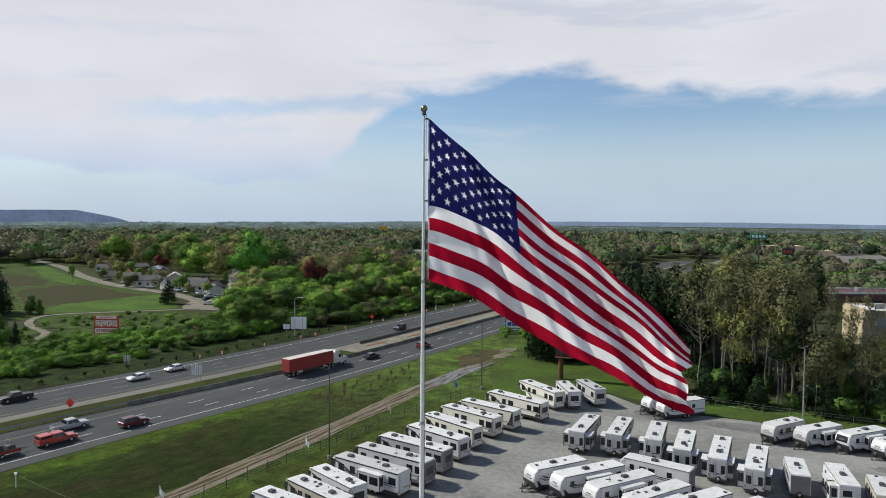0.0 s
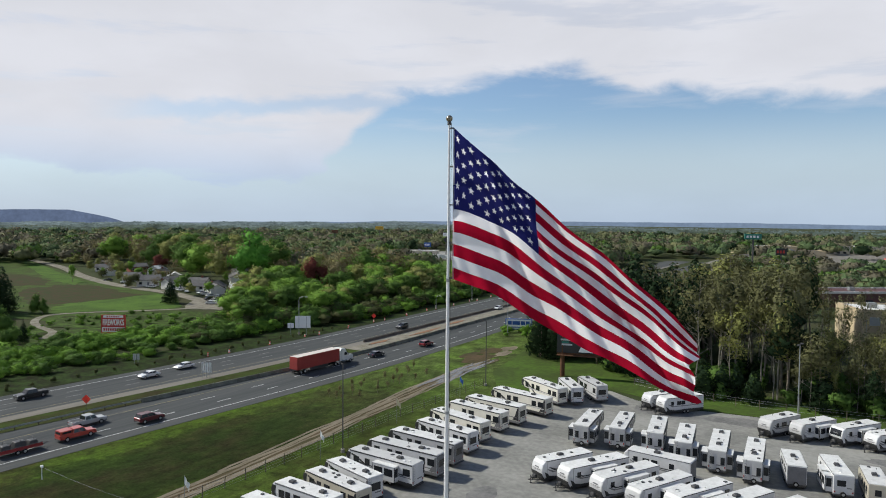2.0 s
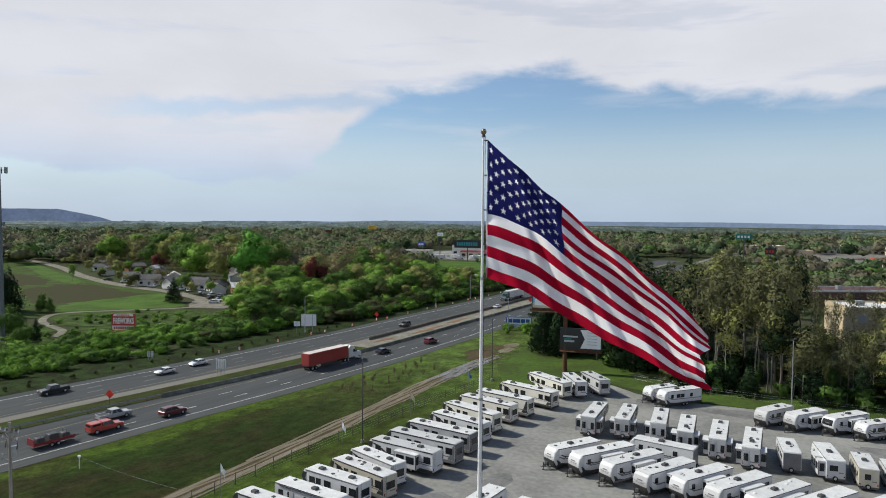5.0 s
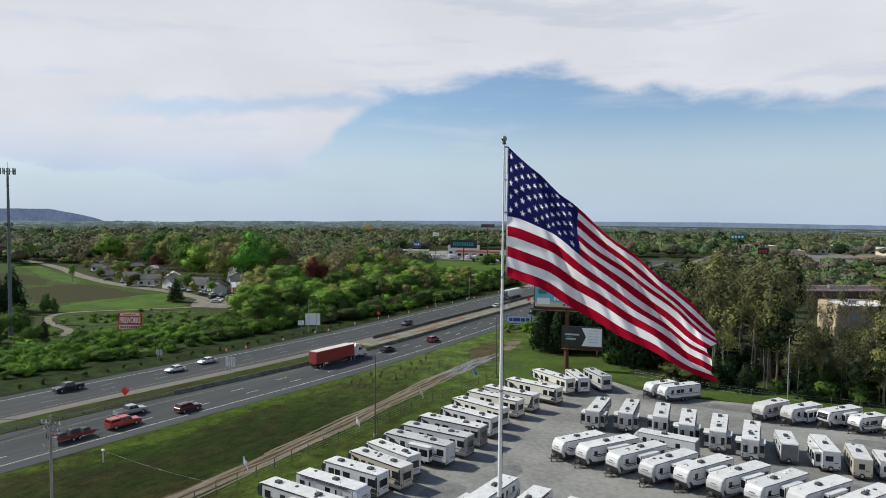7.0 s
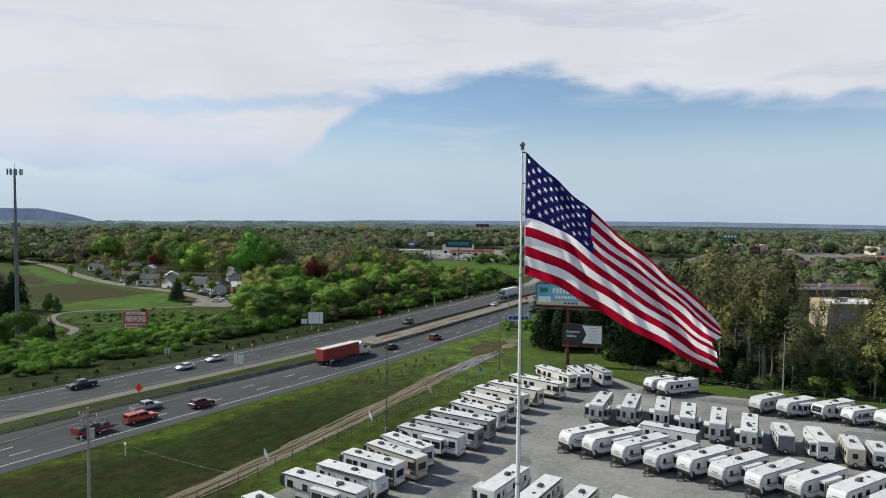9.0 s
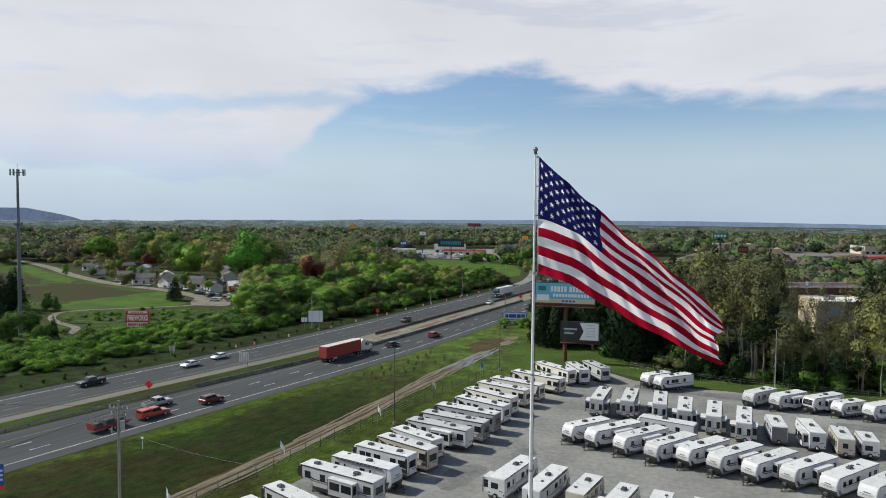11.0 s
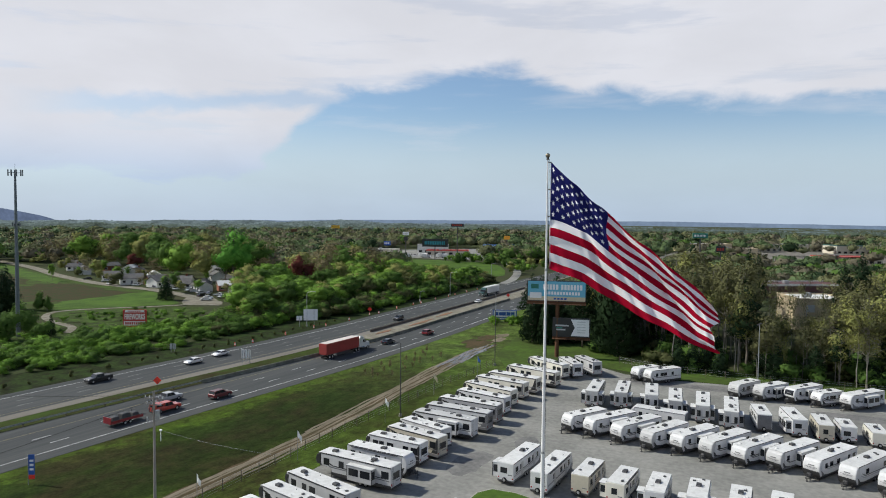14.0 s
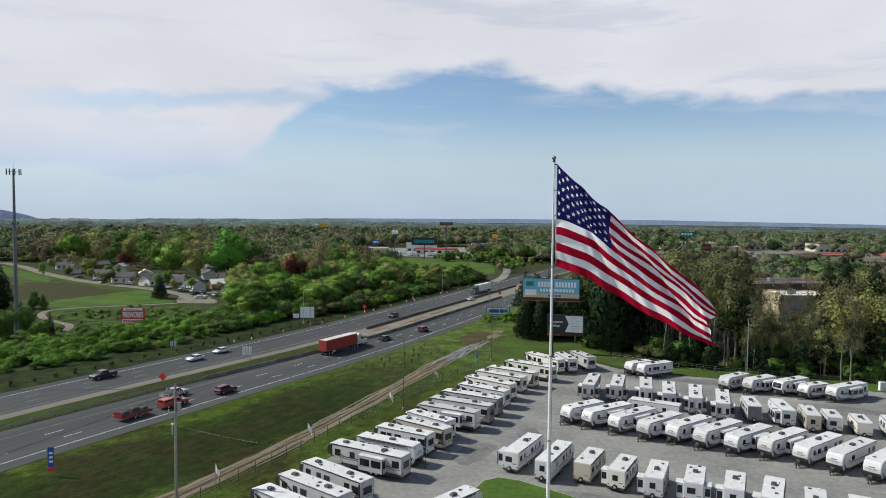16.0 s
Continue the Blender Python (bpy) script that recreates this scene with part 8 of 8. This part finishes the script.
for x, y, h in ((8, 206, 25), (13, 214, 27), (20, 200, 25), (-16, 214, 26), (-19, 222, 27), (27, 218, 26), (36, 206, 25)):
    tree("pine", x, y, h, g, "rising above the woods", 0.75)
foot = Grove("undergrowth", "dark undergrowth at the foot of the woods", "undergrowth", 3)
for k in range(230):
    x = g.uniform(-60, 72)
    y = 141.5 + 0.10 * max(0, x + 20) + 26 * g.uniform(0, 1) ** 1.4 + (13 if x < -36 else 0)
    kind = g.choice(["shrub_dark", "round_fir", "fir", "shrub_dark", "scrub"])
    foot.add(kind, x, y, g.uniform(5.0, 9.0) if kind == "fir" else g.uniform(3.0, 6.5), 1.3)
foot.done()
for x, y, h in ((-74, 161, 16), (-78, 172, 19), (-75, 167, 18), (-76, 175, 19), (-70, 164, 16), (-78, 184, 18), (-71, 182, 18), (-66, 172, 16), (-72, 166, 13), (-64, 186, 18), (-58, 178, 16), (-53, 172, 15), (-69, 160, 14), (-60, 195, 17), (-78, 196, 18)):
    tree("fir" if h < 18.5 else "pine", x, y, h, g, "beside the billboards", 1.15)
for k in range(12):
    tree("shrub", -96 + g.uniform(-4, 12), 186 + g.uniform(-6, 10), g.uniform(2.0, 3.4), g, "round the low roadside sign", 1.2)
past = Grove("outer_woods", "mixed spring trees between the woods and the shops", thin=3)
for k in range(150):
    x, y = g.uniform(-95, 110), g.uniform(232, 335)
    if (-20 < x < 24 and y > 200) or (x > 22 and y > 296) or (x > -30 and y > 326):
        continue
    past.add(g.choice(["budding", "olive", "pine", "fresh", "bud"]), x, y, g.uniform(8, 13), 1.15)
for k in range(40):
    y = 240 + g.uniform(0, 130)
    past.add(g.choice(["green", "fresh", "shrub_dark"]), road_x(y) + 14 + g.uniform(0, 36), y, g.uniform(5, 10), 1.1)
for k in range(34):
    y = 372 + g.uniform(0, 118)
    past.add(g.choice(["fresh", "green", "olive"]), g.uniform(-176 - 0.55 * (y - 372) + 10, far_left(y) - 7), y, g.uniform(5, 9), 1.1)
for k in range(26):
    past.add(g.choice(["fresh", "green", "shrub_dark"]), g.uniform(-262, -216), g.uniform(452, 478), g.uniform(4, 9), 1.1)
past.done()
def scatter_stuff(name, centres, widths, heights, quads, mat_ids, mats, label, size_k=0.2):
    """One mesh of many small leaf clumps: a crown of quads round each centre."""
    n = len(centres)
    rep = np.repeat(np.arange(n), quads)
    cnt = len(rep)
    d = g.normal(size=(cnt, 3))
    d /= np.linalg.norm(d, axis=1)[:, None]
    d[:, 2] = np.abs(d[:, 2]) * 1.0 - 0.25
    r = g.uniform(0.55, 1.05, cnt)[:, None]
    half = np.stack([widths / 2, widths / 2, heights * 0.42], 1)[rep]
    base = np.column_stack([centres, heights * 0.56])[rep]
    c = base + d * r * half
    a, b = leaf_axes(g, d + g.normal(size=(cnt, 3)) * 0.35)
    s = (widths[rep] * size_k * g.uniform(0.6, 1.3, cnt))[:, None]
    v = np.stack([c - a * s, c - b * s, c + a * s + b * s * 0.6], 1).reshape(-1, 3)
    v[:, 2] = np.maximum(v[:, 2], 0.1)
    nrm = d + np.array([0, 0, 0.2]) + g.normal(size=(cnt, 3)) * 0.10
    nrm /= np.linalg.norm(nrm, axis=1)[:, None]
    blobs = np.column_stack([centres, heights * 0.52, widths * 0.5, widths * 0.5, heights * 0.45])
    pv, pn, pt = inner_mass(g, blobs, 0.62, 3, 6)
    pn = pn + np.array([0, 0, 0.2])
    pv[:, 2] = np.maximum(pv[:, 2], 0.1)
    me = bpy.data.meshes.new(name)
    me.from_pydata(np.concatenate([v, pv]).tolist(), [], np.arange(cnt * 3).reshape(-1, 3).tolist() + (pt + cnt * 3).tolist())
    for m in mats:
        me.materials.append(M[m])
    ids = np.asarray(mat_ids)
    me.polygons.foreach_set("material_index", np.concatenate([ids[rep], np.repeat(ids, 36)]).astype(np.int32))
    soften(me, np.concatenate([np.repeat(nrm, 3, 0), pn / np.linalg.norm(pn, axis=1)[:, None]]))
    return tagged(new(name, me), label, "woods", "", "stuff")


def open_ground(x, y):
    """True where no far trees stand: the highway, fields, lots."""
    if -140 < x < 160 and 330 < y < 520 and g.uniform() < 0.80:
        return True
    if y < 640:
        rx = np.interp(y, [p[0] for p in XR], [p[1] for p in XR])
        if rx - 54 < x < rx + 16:
            return True
    if -385 < x < -235 and 470 < y < 670:
        return True
    if -335 < x < -160 and 322 < y < 482 and y > 322 + max(0, -200 - x) * 0.75:
        return True
    if -60 < x < 150 and 500 < y < 720 and g.uniform() < 0.82:
        return True
    if -130 < x < 130 and 640 < y < 830 and g.uniform() < 0.8:
        return True
    return False


def far_woods(name, label, d0, d1, count, quads, wide, tall, mats, prob, size_k):
    pts, dd = [], []
    while len(pts) < count:
        dist = d0 * (d1 / d0) ** g.uniform(0, 1)
        a = radians(g.uniform(-22, 78))
        x, y = -math.sin(a) * dist, math.cos(a) * dist
        if y < 150 or (x > -500 and x < -215 and y < 232 - (x + 300) * 0.28 + 60) or open_ground(x, y):
            continue
        if x > -110 and y < 330:
            continue
        if x > -230 and y < 345:
            continue
        pts.append((x, y))
        dd.append(dist)
    dd = np.array(dd)
    grow = (dd / d0) ** 0.35
    ids = g.choice(len(mats), count, p=prob)
    low_zone = np.array([0.65 if (p[0] > -140 and p[1] < 620) else 1.0 for p in pts])
    return scatter_stuff(name, np.array(pts), g.uniform(*wide, count) * grow, g.uniform(*tall, count) * low_zone, quads, ids, mats, label, size_k)


FAR = ["hazy_olive", "leaf_green", "hazy_green", "leaf_pine", "hazy_grey"]
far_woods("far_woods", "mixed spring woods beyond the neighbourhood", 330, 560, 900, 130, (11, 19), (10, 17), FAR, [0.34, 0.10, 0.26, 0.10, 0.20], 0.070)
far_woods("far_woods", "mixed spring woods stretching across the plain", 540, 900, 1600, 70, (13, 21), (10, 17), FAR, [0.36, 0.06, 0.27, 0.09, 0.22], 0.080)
far_woods("far_woods", "far plain woods with haze in their leaf colour", 850, 1320, 1900, 36, (15, 24), (9, 17), ["hazy_olive", "hazy_green", "leaf_pine", "hazy_grey"], [0.40, 0.3, 0.08, 0.22], 0.105)


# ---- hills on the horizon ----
# Distance haze is painted: a self-glowing colour, bluer and paler ridge by ridge.
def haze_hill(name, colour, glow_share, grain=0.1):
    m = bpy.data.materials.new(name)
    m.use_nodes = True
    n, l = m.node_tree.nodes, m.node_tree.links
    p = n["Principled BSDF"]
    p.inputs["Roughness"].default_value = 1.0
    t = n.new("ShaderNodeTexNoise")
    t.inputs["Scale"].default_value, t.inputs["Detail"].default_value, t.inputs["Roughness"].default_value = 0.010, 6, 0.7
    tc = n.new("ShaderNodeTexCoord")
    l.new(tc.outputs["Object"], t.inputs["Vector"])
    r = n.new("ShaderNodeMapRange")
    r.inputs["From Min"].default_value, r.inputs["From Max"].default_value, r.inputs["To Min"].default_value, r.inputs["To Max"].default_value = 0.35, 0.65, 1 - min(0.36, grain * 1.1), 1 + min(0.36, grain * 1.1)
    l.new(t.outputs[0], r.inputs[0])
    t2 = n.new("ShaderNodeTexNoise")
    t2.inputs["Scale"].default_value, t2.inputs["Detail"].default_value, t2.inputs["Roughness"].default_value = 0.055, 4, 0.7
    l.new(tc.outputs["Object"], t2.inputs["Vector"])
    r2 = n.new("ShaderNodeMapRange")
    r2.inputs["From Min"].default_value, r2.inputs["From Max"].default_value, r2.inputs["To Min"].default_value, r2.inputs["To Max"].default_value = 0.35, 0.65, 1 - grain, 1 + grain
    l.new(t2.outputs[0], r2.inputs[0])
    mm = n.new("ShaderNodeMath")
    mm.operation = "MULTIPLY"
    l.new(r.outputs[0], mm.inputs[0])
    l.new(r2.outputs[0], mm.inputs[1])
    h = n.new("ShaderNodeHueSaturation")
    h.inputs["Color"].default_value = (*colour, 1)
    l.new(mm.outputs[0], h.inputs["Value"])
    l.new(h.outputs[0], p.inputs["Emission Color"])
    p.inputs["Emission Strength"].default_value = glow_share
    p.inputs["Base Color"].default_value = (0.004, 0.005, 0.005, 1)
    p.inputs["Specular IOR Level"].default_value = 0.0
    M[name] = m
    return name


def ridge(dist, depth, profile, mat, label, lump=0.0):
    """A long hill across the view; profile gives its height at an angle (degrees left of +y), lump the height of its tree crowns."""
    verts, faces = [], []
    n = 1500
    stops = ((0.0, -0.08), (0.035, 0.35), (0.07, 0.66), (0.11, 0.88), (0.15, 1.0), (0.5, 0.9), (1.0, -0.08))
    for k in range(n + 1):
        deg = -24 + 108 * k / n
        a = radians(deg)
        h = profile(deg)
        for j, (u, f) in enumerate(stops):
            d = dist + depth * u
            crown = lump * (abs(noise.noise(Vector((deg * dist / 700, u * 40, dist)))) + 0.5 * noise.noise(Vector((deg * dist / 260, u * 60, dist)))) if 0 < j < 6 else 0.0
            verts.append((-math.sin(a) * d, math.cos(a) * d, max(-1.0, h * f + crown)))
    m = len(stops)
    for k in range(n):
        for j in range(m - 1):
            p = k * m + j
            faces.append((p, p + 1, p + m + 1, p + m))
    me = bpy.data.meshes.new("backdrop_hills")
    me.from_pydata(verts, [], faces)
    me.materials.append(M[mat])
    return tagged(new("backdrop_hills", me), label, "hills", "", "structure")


def wave(deg, seed, f):
    return noise.noise(Vector((deg * f, seed, 0.3))) + 0.5 * noise.noise(Vector((deg * f * 2.7, seed, 1.3))) + 0.22 * noise.noise(Vector((deg * f * 9, seed, 2.3)))


def level(deg, points):
    """Height at an angle, between (angle, height) stops."""
    return float(np.interp(deg, [p[0] for p in points], [p[1] for p in points]))


ridge(1330, 260, lambda d: 7.0 + 8.0 * wave(d, 1.0, 0.22), haze_hill("hill_green", (0.080, 0.106, 0.078), 0.9, 0.5), "low wooded hills, light haze in their colour", 7.0)
ridge(1650, 300, lambda d: level(d, [(-10, 3), (8, 5), (20, 9), (70, 8)]) + 9.0 * wave(d, 3.0, 0.24), haze_hill("hill_mid", (0.100, 0.132, 0.112), 0.9, 0.5), "wooded hills, light haze in their colour", 6.5)
ridge(2050, 350, lambda d: level(d, [(-10, 0), (10, 2), (24, 6), (38, 9), (45, 10), (60, 5)]) + 8.0 * wave(d, 4.0, 0.22), haze_hill("hill_soft", (0.124, 0.162, 0.158), 0.9, 0.45), "wooded hills, blue-green haze in their colour", 6.0)
ridge(2500, 350, lambda d: level(d, [(-10, -6), (8, -2), (18, 1), (28, 6), (36, 11), (44, 12), (52, 10), (70, 9)]) + 7.0 * wave(d, 7.0, 0.24), haze_hill("hill_blue", (0.155, 0.202, 0.215), 0.9, 0.35), "horizon hills coloured with blue-green haze", 5.0)
ridge(3120, 220, lambda d: level(d, [(-12, 10), (-6, 13), (0, 17), (10, 20), (20, 18.5), (30, 15), (38, 12.5), (41, 7), (44, 9.5), (49, 8), (54, -4)]) + 1.6 * wave(d, 9.0, 0.25), haze_hill("hill_far", (0.195, 0.265, 0.375), 0.9), "far horizon ridge coloured with blue haze")
ridge(3140, 220, lambda d: -5.0 + 56 * max(0, min(1, (d - 57.0) / 3.8)) ** 0.62 * (1 + 0.03 * wave(d, 2.0, 0.5)), haze_hill("hill_mountain", (0.125, 0.168, 0.270), 0.9, 0.12), "flat-topped horizon mountain coloured with blue haze")
